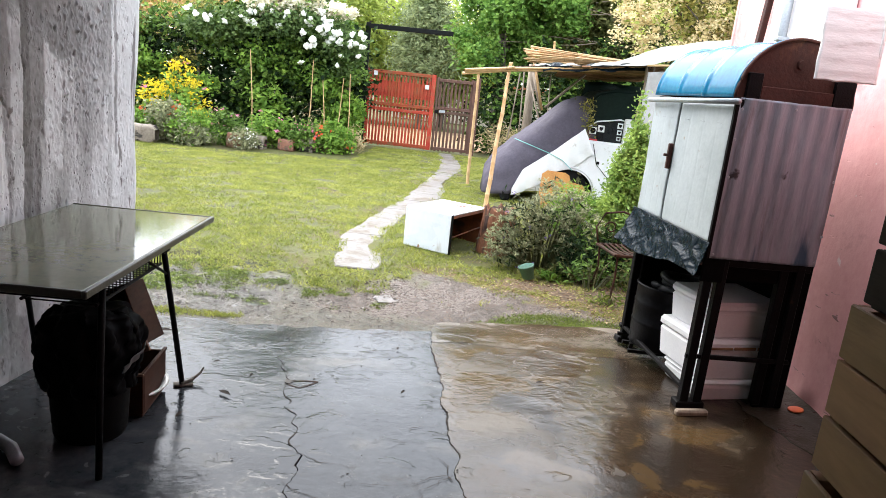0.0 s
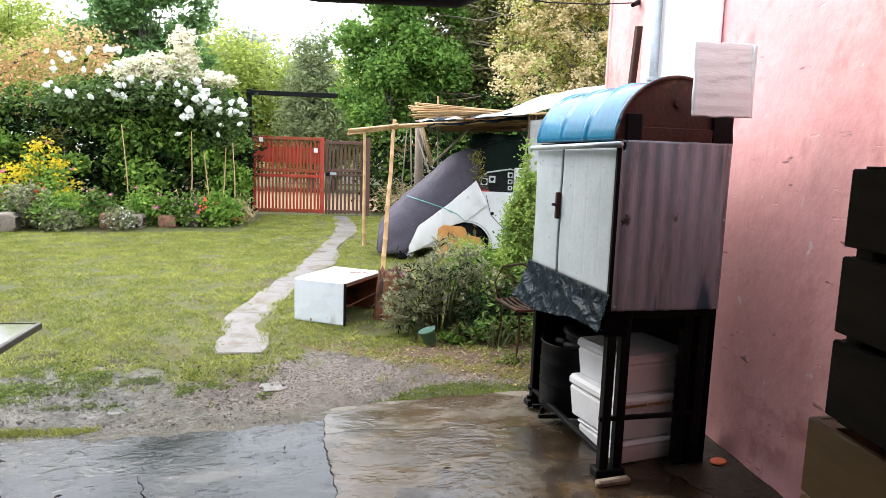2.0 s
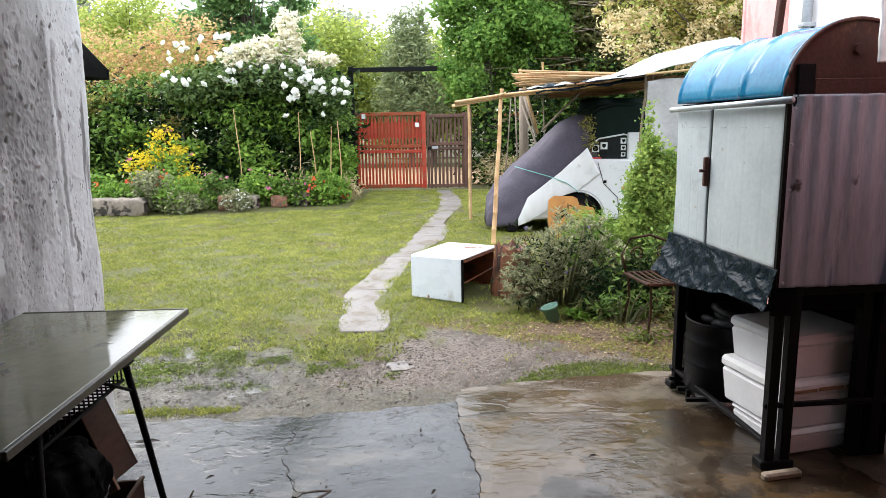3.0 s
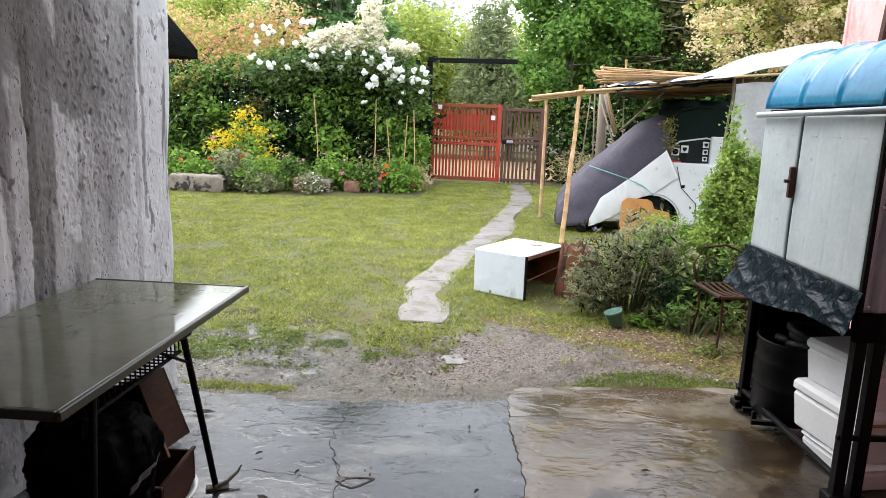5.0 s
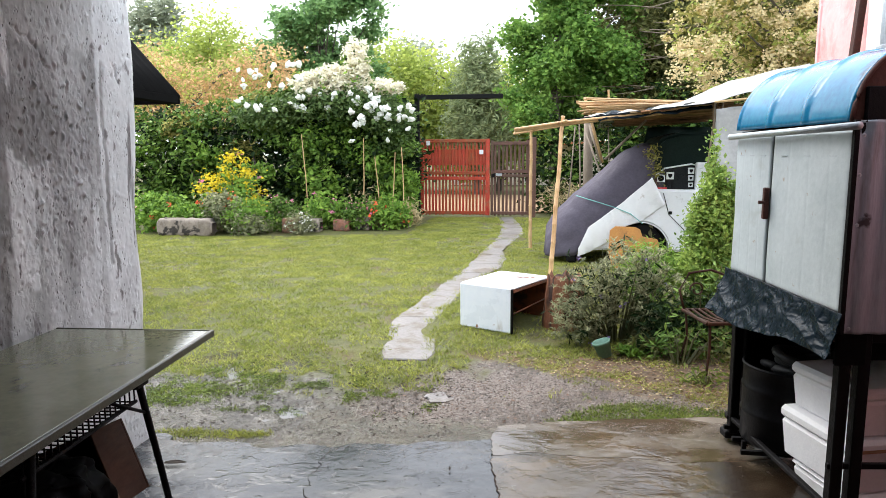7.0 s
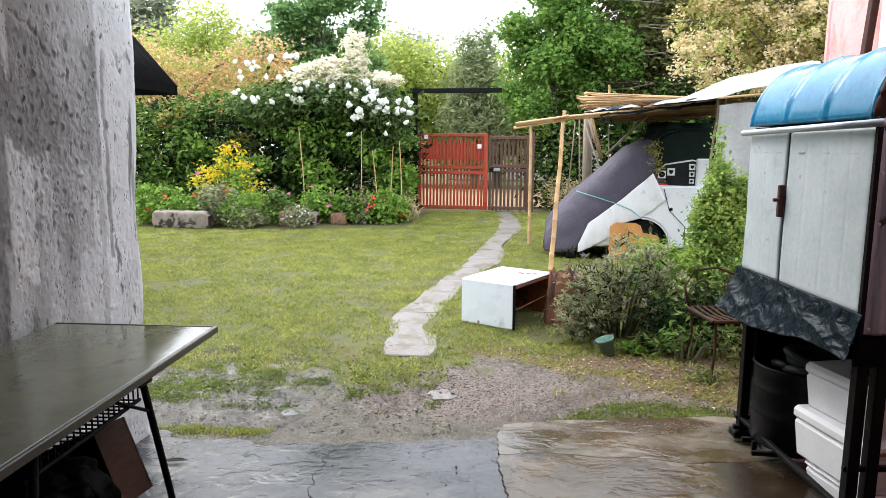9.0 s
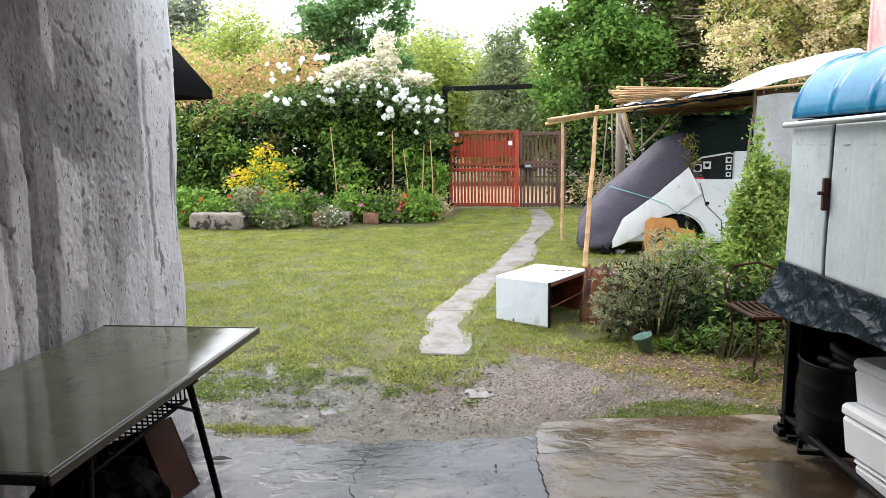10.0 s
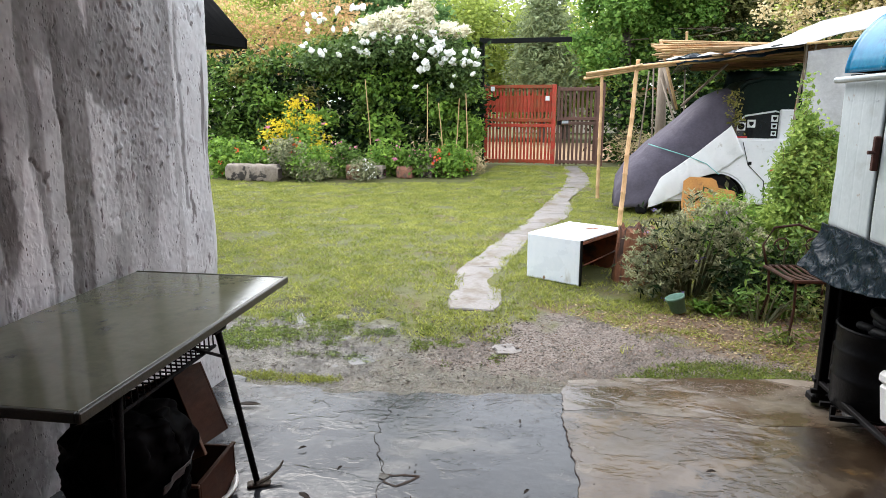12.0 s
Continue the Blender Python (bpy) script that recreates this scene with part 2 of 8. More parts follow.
M = dict(
    slab_grey=surface("wet_grey_concrete", (0.022, 0.025, 0.029), (0.072, 0.077, 0.083), 2.6, (0.08, 0.32), 0.3, spec=0.27, stain=(0.036, 0.038, 0.041),
                      stain_scale=1.3, stain_at=0.55, stain_rough=0.03, dist=0.014),
    slab_tan=surface("wet_tan_concrete", (0.026, 0.018, 0.011), (0.075, 0.056, 0.036), 2.4, (0.08, 0.34), 0.3, spec=0.42, stain=(0.062, 0.040, 0.022),
                     stain_scale=1.6, stain_at=0.55, stain_rough=0.04, dist=0.014),
    slab_pale=surface("pale_damp_concrete", (0.080, 0.063, 0.046), (0.195, 0.163, 0.126), 2.0, (0.12, 0.42), 0.3, spec=0.5, stain=(0.085, 0.055, 0.030),
                      stain_scale=1.6, stain_at=0.57, stain_rough=0.08, dist=0.014),
    plaster=surface("grey_cement_plaster", (0.60, 0.625, 0.635), (0.74, 0.765, 0.77), 2.2, (0.38, 0.7), 0.5, stretch=(1, 1, 0.7),
                    stain=(0.48, 0.49, 0.50), stain_scale=2.6, stain_at=0.58, dist=0.012),
    pink=surface("pink_wall_paint", (0.76, 0.335, 0.33), (0.88, 0.475, 0.46), 2.0, (0.45, 0.75), 0.5, stain=(0.60, 0.25, 0.235), stain_scale=2.0,
                 stain_at=0.60, dist=0.012),
    white_wall=surface("white_wall_glare", (0.80, 0.75, 0.74), (0.86, 0.83, 0.82), 2.0, (0.6, 0.8), 0.3),
    path=surface("worn_path_cement", (0.10, 0.09, 0.083), (0.215, 0.197, 0.187), 4.0, (0.35, 0.65), 0.5, stain=(0.10, 0.075, 0.05), stain_scale=3.0, stain_at=0.57),
    table_top=surface("wet_olive_table_board", (0.12, 0.125, 0.075), (0.18, 0.18, 0.115), 3.5, (0.03, 0.09), 0.03, spec=0.75, stain=(0.10, 0.10, 0.07), stain_scale=5,
                      stain_at=0.62, stain_rough=0.02),
    table_edge=surface("olive_table_edging", (0.045, 0.045, 0.030), (0.085, 0.082, 0.058), 12, (0.3, 0.5), 0.2),
    black_metal=surface("black_painted_iron", (0.004, 0.004, 0.005), (0.009, 0.008, 0.008), 14, (0.45, 0.7), 0.3, spec=0.08, stain=(0.03, 0.016, 0.010),
                        stain_scale=9, stain_at=0.68),
    black_plastic=surface("black_plastic_sheet", (0.004, 0.009, 0.014), (0.008, 0.015, 0.022), 9, (0.20, 0.30), 0.0, spec=0.055),
    black_rubber=surface("black_rubber", (0.004, 0.004, 0.004), (0.009, 0.009, 0.009), 20, (0.5, 0.75), 0.2, spec=0.07),
    # flat black: holds the eave's underside shade and darkens the space under the cabinet
    flat_black=surface("flat_black_boards", (0.004, 0.004, 0.004), (0.008, 0.008, 0.008), 8, (0.85, 0.95), 0.2, spec=0.02),
    zinc=surface("weathered_corrugated_zinc", (0.22, 0.245, 0.285), (0.36, 0.39, 0.44), 3.5, (0.36, 0.58), 0.3, metal=0.4, stretch=(2.5, 2.5, 0.35),
                 stain=(0.16, 0.155, 0.17), stain_scale=2.6, stain_at=0.58),
    white_door=surface("chalky_white_sheet_metal", (0.37, 0.415, 0.435), (0.475, 0.52, 0.535), 4, (0.40, 0.6), 0.1, stain=(0.36, 0.385, 0.39), stain_scale=5,
                       stain_at=0.66),
    drum_blue=surface("blue_drum_paint", (0.006, 0.11, 0.23), (0.02, 0.21, 0.37), 5, (0.10, 0.2), 0.05, spec=0.22, stain=(0.010, 0.04, 0.09), stain_scale=5, stain_at=0.62),
    drum_rust=surface("dark_rusted_steel", (0.035, 0.012, 0.009), (0.08, 0.027, 0.019), 6, (0.5, 0.75), 0.3, stain=(0.13, 0.052, 0.026), stain_scale=7, stain_at=0.68, spec=0.25),
    gutter=surface("dull_zinc_gutter", (0.30, 0.33, 0.36), (0.46, 0.49, 0.52), 9, (0.35, 0.5), 0.1, metal=0.5),
    foam=surface("white_foam_box", (0.78, 0.78, 0.80), (0.87, 0.87, 0.88), 8, (0.6, 0.8), 0.15, stain=(0.55, 0.50, 0.46), stain_scale=5, stain_at=0.68),
    tape=surface("brown_packing_tape", (0.30, 0.16, 0.08), (0.42, 0.25, 0.14), 12, (0.3, 0.4), 0.05),
    crate_tan=surface("raw_crate_wood", (0.25, 0.14, 0.055), (0.42, 0.255, 0.105), 5, (0.6, 0.8), 0.3, stretch=(1, 0.16, 1), vary=0.22),
    crate_dark=surface("grimy_crate_wood", (0.022, 0.016, 0.012), (0.055, 0.041, 0.031), 5, (0.7, 0.9), 0.3, spec=0.15, stretch=(1, 0.16, 1), vary=0.25),
    green_plastic=surface("dark_green_plastic", (0.012, 0.05, 0.03), (0.022, 0.08, 0.05), 5, (0.35, 0.5), 0.1),
    board_pale=surface("pale_weathered_board", (0.77, 0.745, 0.72), (0.86, 0.845, 0.83), 4, (0.6, 0.8), 0.25, stretch=(0.4, 1, 1.6), stain=(0.52, 0.48, 0.44),
                       stain_scale=5, stain_at=0.6),
    fridge=surface("white_enamel", (0.70, 0.75, 0.80), (0.80, 0.83, 0.86), 2, (0.22, 0.36), 0.05, stain=(0.50, 0.48, 0.45), stain_scale=4, stain_at=0.70),
    rust=surface("rusted_steel", (0.10, 0.028, 0.012), (0.24, 0.075, 0.028), 9, (0.6, 0.85), 0.5, stain=(0.045, 0.02, 0.014), stain_scale=6, stain_at=0.56),
    stump=surface("rotten_red_wood", (0.12, 0.04, 0.018), (0.28, 0.11, 0.05), 7, (0.6, 0.85), 0.7, stretch=(2, 2, 0.4), stain=(0.04, 0.018, 0.012), stain_scale=6,
                  stain_at=0.55),
    bamboo=surface("dry_cane", (0.42, 0.25, 0.105), (0.62, 0.43, 0.22), 7, (0.35, 0.55), 0.15, stretch=(1, 1, 0.5), vary=0.22, stain=(0.24, 0.13, 0.06), stain_scale=6,
                   stain_at=0.64),
    rust_dark=surface("dark_rusted_iron", (0.016, 0.008, 0.005), (0.052, 0.021, 0.010), 9, (0.6, 0.85), 0.4, spec=0.2),
    # reed colour lowered to hold the shade on the roof's underside
    dim_thatch=surface("shaded_old_reed", (0.11, 0.065, 0.028), (0.24, 0.145, 0.065), 7, (0.6, 0.8), 0.3, vary=0.5, island=True, spec=0.2),
    post_grey=surface("weathered_post_wood", (0.16, 0.12, 0.085), (0.30, 0.245, 0.19), 6, (0.65, 0.85), 0.4, stretch=(2, 2, 0.3)),
    gate_red=surface("faded_red_gate_paint", (0.28, 0.034, 0.014), (0.42, 0.085, 0.036), 6, (0.5, 0.7), 0.25, spec=0.25, vary=0.18, stain=(0.26, 0.10, 0.05), stain_scale=5,
                     stain_at=0.56),
    gate_brown=surface("dark_brown_gate_paint", (0.06, 0.028, 0.018), (0.12, 0.058, 0.036), 6, (0.5, 0.7), 0.25, vary=0.2),
    iron_beam=surface("dark_iron_beam", (0.005, 0.006, 0.006), (0.010, 0.011, 0.010), 10, (0.6, 0.8), 0.2, spec=0.1),
    car_white=surface("old_white_car_paint", (0.76, 0.78, 0.79), (0.84, 0.85, 0.86), 2.5, (0.22, 0.4), 0.05, stain=(0.50, 0.49, 0.47), stain_scale=4, stain_at=0.68),
    car_cover=surface("grey_car_cover_cloth", (0.066, 0.058, 0.078), (0.105, 0.095, 0.122), 3.5, (0.7, 0.9), 0.35, dist=0.03, spec=0.2),
    car_glass=surface("dark_tinted_glass", (0.008, 0.010, 0.011), (0.014, 0.017, 0.018), 2, (0.05, 0.08), 0.0),
    # green taken close to black for the shade behind the car
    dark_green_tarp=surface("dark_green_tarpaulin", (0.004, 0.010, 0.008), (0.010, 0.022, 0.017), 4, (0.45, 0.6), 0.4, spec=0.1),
    rope=surface("turquoise_cord", (0.12, 0.40, 0.38), (0.22, 0.52, 0.48), 20, (0.6, 0.7), 0.1),
    sticker=surface("white_sticker", (0.68, 0.70, 0.70), (0.78, 0.78, 0.78), 20, (0.3, 0.4), 0.0),
    sticker_red=surface("red_sticker", (0.45, 0.03, 0.03), (0.55, 0.05, 0.05), 20, (0.3, 0.4), 0.0),
    orange_board=surface("orange_chipboard", (0.36, 0.145, 0.03), (0.52, 0.25, 0.065), 6, (0.6, 0.8), 0.3, stain=(0.22, 0.10, 0.035), stain_scale=8, stain_at=0.6),
    tarp_grey=surface("pale_grey_canvas", (0.26, 0.265, 0.26), (0.38, 0.385, 0.375), 3, (0.6, 0.8), 0.3, stain=(0.36, 0.36, 0.33), stain_scale=3, stain_at=0.62),
    roof_dark=surface("dark_roof_sheet", (0.012, 0.011, 0.010), (0.028, 0.025, 0.024), 5, (0.5, 0.7), 0.3, spec=0.15),
    stone=surface("lichen_stone", (0.13, 0.10, 0.08), (0.34, 0.29, 0.235), 6, (0.7, 0.9), 0.8, stain=(0.03, 0.025, 0.02), stain_scale=4, stain_at=0.56, stain_soft=0.05),
    brick=surface("old_clay_brick", (0.17, 0.075, 0.045), (0.30, 0.15, 0.095), 8, (0.7, 0.9), 0.5, stain=(0.08, 0.07, 0.05), stain_scale=7, stain_at=0.6, vary=0.25),
    terracotta=surface("terracotta", (0.42, 0.13, 0.06), (0.55, 0.20, 0.10), 8, (0.6, 0.8), 0.2),
    pot_green=surface("faded_green_plastic_pot", (0.075, 0.20, 0.13), (0.20, 0.34, 0.27), 7, (0.4, 0.6), 0.2),
    enamel_white=surface("white_enamel_basin", (0.68, 0.67, 0.64), (0.78, 0.77, 0.74), 6, (0.2, 0.35), 0.05),
    box_brown=surface("brown_wooden_box", (0.03, 0.013, 0.008), (0.075, 0.032, 0.018), 6, (0.55, 0.75), 0.25, stretch=(1, 0.3, 1), spec=0.15),
    drum_black=surface("black_enamelled_drum", (0.003, 0.003, 0.004), (0.008, 0.008, 0.009), 8, (0.35, 0.5), 0.15, spec=0.08),
    gravel_pale=surface("damp_brown_grit", (0.078, 0.059, 0.047), (0.175, 0.138, 0.113), 12, (0.5, 0.75), 0.2, spec=0.3, vary=0.2, island=True),
    wet_dirt=surface("dark_wet_dirt_shade", (0.016, 0.013, 0.009), (0.045, 0.034, 0.022), 7, (0.2, 0.6), 0.5, spec=0.2),
    hose_black=surface("dusty_black_hose", (0.010, 0.010, 0.011), (0.028, 0.028, 0.029), 16, (0.45, 0.65), 0.2, spec=0.25),
    bag=surface("black_bin_bag", (0.003, 0.003, 0.003), (0.005, 0.005, 0.006), 9, (0.5, 0.65), 0.0, spec=0.03),
    # lighter than the other boards: light on the drawer lip put into its colour
    drawer_front=surface("paler_drawer_front", (0.10, 0.048, 0.026), (0.20, 0.10, 0.058), 6, (0.5, 0.7), 0.25, stretch=(0.3, 1, 1)),
    orange_litter=surface("orange_plastic_lid", (0.62, 0.10, 0.03), (0.72, 0.16, 0.05), 8, (0.4, 0.5), 0.1),
    dead_leaf=surface("wet_dead_leaf", (0.012, 0.008, 0.006), (0.035, 0.024, 0.016), 20, (0.6, 0.8), 0.2, spec=0.12, vary=0.4, island=True),
    brown_leaf=surface("wet_brown_leaf", (0.07, 0.038, 0.018), (0.20, 0.12, 0.06), 20, (0.5, 0.7), 0.2, spec=0.2, vary=0.4, island=True),
    pebble=surface("wet_pebbles", (0.06, 0.048, 0.04), (0.14, 0.115, 0.098), 12, (0.45, 0.7), 0.2, spec=0.25, vary=0.3, island=True),
    grass=leafy("lawn_grass", (0.13, 0.175, 0.030), (0.44, 0.455, 0.115), 3.2, 0.5, 0.25, 0.3),
    weed=leafy("damp_weeds", (0.075, 0.12, 0.022), (0.20, 0.26, 0.055), 5.0, 0.45, 0.4, 0.3),
    straw=leafy("dry_straw", (0.34, 0.27, 0.13), (0.5, 0.42, 0.24), 2, 0.6, 0.3, 0.2),
    leaf_dark=leafy("dark_hedge_leaves", (0.014, 0.050, 0.009), (0.165, 0.275, 0.050), 3.0, 0.42, 0.35, 0.12),
    # near-black copy of the leaves, with the shade of inner growth in its colour
    leaf_shade=leafy("shaded_leaves", (0.004, 0.014, 0.003), (0.016, 0.036, 0.008), 2.0, 0.6, 0.3, 0.1),
    leaf_rose=leafy("rose_leaves", (0.05, 0.10, 0.03), (0.17, 0.25, 0.085), 4.0, 0.42, 0.35, 0.3),
    leaf_mid=leafy("fresh_green_leaves", (0.07, 0.17, 0.022), (0.26, 0.42, 0.075), 3.0, 0.42, 0.35, 0.3),
    leaf_fresh=leafy("bluish_fresh_leaves", (0.08, 0.20, 0.065), (0.29, 0.46, 0.18), 2.0, 0.42, 0.35, 0.5),
    leaf_big=leafy("broad_tree_leaves", (0.05, 0.15, 0.025), (0.26, 0.43, 0.095), 2.2, 0.45, 0.35, 0.45),
    leaf_lime=leafy("lime_leaves", (0.27, 0.36, 0.07), (0.50, 0.57, 0.17), 1.2, 0.45, 0.3, 0.5),
    leaf_olive=leafy("olive_fine_leaves", (0.06, 0.08, 0.025), (0.23, 0.235, 0.085), 2.0, 0.5, 0.4, 0.4),
    # distance haze is mixed into this pale leaf colour
    leaf_far=leafy("haze_paled_leaves", (0.22, 0.26, 0.18), (0.40, 0.44, 0.32), 0.7, 0.6, 0.3),
    leaf_gold=leafy("yellowish_young_leaves", (0.15, 0.165, 0.035), (0.40, 0.37, 0.11), 1.3, 0.5, 0.5),
    leaf_grey=leafy("grey_green_needles", (0.19, 0.25, 0.12), (0.36, 0.42, 0.22), 1.4, 0.5, 0.4),
    leaf_orange=leafy("orange_leaves", (0.50, 0.31, 0.13), (0.68, 0.52, 0.27), 0.9, 0.5, 0.4),
    leaf_yellow=leafy("golden_leaves", (0.55, 0.45, 0.02), (0.80, 0.66, 0.05), 1.0, 0.45, 0.3),
    leaf_sage=leafy("sage_grey_leaves", (0.10, 0.125, 0.06), (0.40, 0.41, 0.24), 7.0, 0.5, 0.45),
    leaf_shoot=leafy("light_green_shoots", (0.08, 0.18, 0.025), (0.36, 0.48, 0.12), 6.0, 0.34, 0.35),
    cream=leafy("cream_blossom", (0.58, 0.47, 0.23), (0.80, 0.69, 0.42), 2, 0.6, 0.2, 0.3),
    white_petal=leafy("white_rose_petals", (0.80, 0.82, 0.78), (0.88, 0.88, 0.84), 2, 0.5, 0.08, 0.3),
    ivory=leafy("ivory_blossom", (0.76, 0.71, 0.53), (0.87, 0.84, 0.70), 4, 0.6, 0.12, 0.3),
    pink_petal=leafy("pink_petals", (0.55, 0.12, 0.25), (0.72, 0.32, 0.42), 3, 0.5, 0.25, 0.3),
    red_petal=leafy("orange_red_petals", (0.62, 0.08, 0.03), (0.80, 0.22, 0.08), 3, 0.5, 0.25, 0.3),
    violet=leafy("violet_flowers", (0.20, 0.14, 0.36), (0.34, 0.25, 0.5), 3, 0.5, 0.25, 0.3),
    bark=surface("grey_bark", (0.06, 0.05, 0.04), (0.15, 0.125, 0.10), 6, (0.7, 0.9), 0.8, stretch=(2, 2, 0.4)),
    stem=surface("plant_stems", (0.06, 0.075, 0.025), (0.13, 0.12, 0.05), 8, (0.6, 0.8), 0.2, vary=0.3, island=True),
    road=surface("pale_dirt_road", (0.30, 0.19, 0.10), (0.42, 0.28, 0.16), 2, (0.8, 0.95), 0.4),
    far_wall=surface("pale_far_wall", (0.62, 0.55, 0.50), (0.74, 0.68, 0.64), 1, (0.7, 0.9), 0.1),
    water=surface("muddy_water", (0.05, 0.045, 0.04), (0.075, 0.07, 0.06), 3, (0.03, 0.10), 0.10),
    house_wall=surface("grey_house_wall", (0.12, 0.115, 0.11), (0.18, 0.175, 0.17), 2, (0.7, 0.9), 0.3),
)

overlay(M["slab_grey"], (0.115, 0.115, 0.112), 3.0, 0.62, 0.10, stretch=(0.6, 1.5, 1), rough=0.32)
overlay(M["slab_tan"], (0.135, 0.112, 0.085), 2.4, 0.60, 0.10, stretch=(0.7, 1.4, 1), rough=0.35)
wash_shaded(M["plaster"], (0.125, 0.12, 0.115))
overlay(M["plaster"], (0.80, 0.815, 0.83), 5.0, 0.63, 0.04, stretch=(1, 1.2, 0.14), detail=7)
overlay(M["plaster"], (0.17, 0.165, 0.165), 6.0, 0.655, 0.03, stretch=(1, 1.6, 0.07), detail=6)
overlay(M["plaster"], (0.20, 0.195, 0.195), 16.0, 0.645, 0.05, stretch=(1, 1.2, 0.5), detail=5)
pits(M["plaster"], (0.13, 0.125, 0.125), (1, 80, 30), 0.24, 0.006, 0.53)
overlay(M["pink"], (0.33, 0.16, 0.15), 11.0, 0.70, 0.03, stretch=(1, 0.55, 2.2))
overlay(M["pink"], (0.84, 0.62, 0.60), 12.0, 0.71, 0.04)
overlay(M["zinc"], (0.05, 0.10, 0.15), 3.5, 0.62, 0.08, stretch=(2.0, 2.0, 0.22))
overlay(M["zinc"], (0.05, 0.045, 0.05), 9.0, 0.68, 0.05, stretch=(1, 1, 0.8))
overlay(M["white_door"], (0.30, 0.24, 0.19), 16.0, 0.71, 0.05)
overlay(M["fridge"], (0.28, 0.16, 0.09), 9.0, 0.72, 0.04)
overlay(M["car_white"], (0.50, 0.47, 0.43), 6.0, 0.73, 0.06)
chips(M["plaster"], 26.0, 0.60, 0.10, 0.004, (1, 1.0, 0.7), 0.45, 6, 0.1)
chips(M["pink"], 11.0, 0.30, 0.03, 0.004, (1, 0.55, 2.2), 0.4, 6, 0.3)
chips(M["pink"], 2.2, 0.60, 0.08, 0.005, (1, 1, 1), 0.4, 3, 0.0)
overlay(M["slab_grey"], (0.022, 0.024, 0.028), 2.3, 0.57, 0.07, stretch=(0.7, 1.3, 1), rough=0.07, detail=8)
chips(M["slab_grey"], 3.4, 0.60, 0.04, 0.003, (0.85, 1.3, 1), 0.36, 10, 0.3)
chips(M["slab_grey"], 7.0, 0.64, 0.05, 0.003, (0.9, 1.2, 1), 0.34, 8, 0.3)
chips(M["slab_tan"], 2.6, 0.58, 0.08, 0.004, (0.75, 1.3, 1), 0.36, 10, 0.25)
chips(M["slab_tan"], 6.0, 0.63, 0.05, 0.003, (0.8, 1.2, 1), 0.36, 8, 0.3)
overlay(M["slab_tan"], (0.045, 0.026, 0.013), 1.7, 0.56, 0.07, rough=0.14, detail=8)
overlay(M["slab_grey"], (0.05, 0.052, 0.055), 9.0, 0.64, 0.12, rough=0.4, detail=8, twist=0.8)
overlay(M["slab_grey"], (0.030, 0.033, 0.038), 1.5, 0.56, 0.16, rough=0.05, detail=7, twist=0.6)
overlay(M["slab_tan"], (0.075, 0.058, 0.04), 8.0, 0.63, 0.12, rough=0.42, detail=8, twist=0.8)
overlay(M["slab_tan"], (0.050, 0.035, 0.022), 1.4, 0.56, 0.16, rough=0.06, detail=7, twist=0.6)
chips(M["slab_grey"], 1.7, 0.55, 0.10, 0.004, (0.8, 1.5, 1), 0.24, 11, 0.4)
chips(M["slab_tan"], 1.6, 0.54, 0.10, 0.005, (0.9, 1.3, 1), 0.22, 9, 0.35)
overlay(M["slab_tan"], (0.115, 0.092, 0.066), 1.1, 0.56, 0.16, stretch=(0.8, 1.4, 1), rough=0.30, detail=9, twist=0.4)
overlay(M["slab_tan"], (0.085, 0.056, 0.028), 1.9, 0.58, 0.05, stretch=(0.9, 1.5, 1), rough=0.10, detail=9, twist=0.5)
# near-black stains thicken towards the house wall, with the shade there painted in
stained_shaded(M["slab_tan"], (0.020, 0.0125, 0.007), 2.2, 0.56, 0.10, (0.2, 1.6), (-0.06, 0.16), 0.26)
stained_shaded(M["slab_tan"], (0.070, 0.044, 0.020), 3.0, 0.60, 0.06, (0.0, 1.2), (0.0, 0.03), 0.16)
chips(M["slab_pale"], 1.6, 0.54, 0.06, 0.004, (0.9, 1.2, 1), 0.3, 8, 0.6)
overlay(M["slab_pale"], (0.060, 0.040, 0.024), 2.0, 0.53, 0.10, stretch=(0.8, 1.3, 1), rough=0.07, detail=8)
overlay(M["slab_pale"], (0.045, 0.036, 0.028), 0.9, 0.54, 0.12, rough=0.06, detail=9)
chips(M["slab_pale"], 5.0, 0.58, 0.08, 0.003, (0.9, 1.2, 1), 0.3, 6, 0.5)
chips(M["slab_grey"], 18.0, 0.55, 0.12, 0.0012, (1, 1, 1), 0.20, 5, 0.3)
chips(M["slab_tan"], 16.0, 0.55, 0.12, 0.0014, (1, 1, 1), 0.22, 5, 0.3)
chips(M["black_plastic"], 9.0, 0.50, 0.22, 0.016, (1, 1, 1.2), 0.38, 2, 0.8)
chips(M["black_plastic"], 24.0, 0.50, 0.20, 0.006, (1, 1, 1), 0.22, 3, 1.0)
chips(M["path"], 6.0, 0.60, 0.05, 0.004, (1, 1, 1), 0.5, 5, 0.2)


# ---- building helpers ----
def slab_z(x, y):
    """The cement floor, which falls towards the yard and to one side."""
    return -0.0245 * y + 0.023 * x


def ground_z(x, y):
    k = min(1.0, max(0.0, (y - 4.0) / 4.0))
    k = k * k * (3 - 2 * k)
    return slab_z(max(-4, min(4, x)), min(y, 4.0)) * (1 - k) + k * (-0.08 + 0.0075 * (min(y, 24) - 8.0))


def thing(name, x, y, z, turn=0.0, label="", category="", group="", kind=""):
    ob = new(name)
    ob.empty_display_size = 0.1
    ob.location, ob.rotation_euler = (x, y, z), (0, 0, radians(turn))
    return tagged(ob, label, category, group, kind)


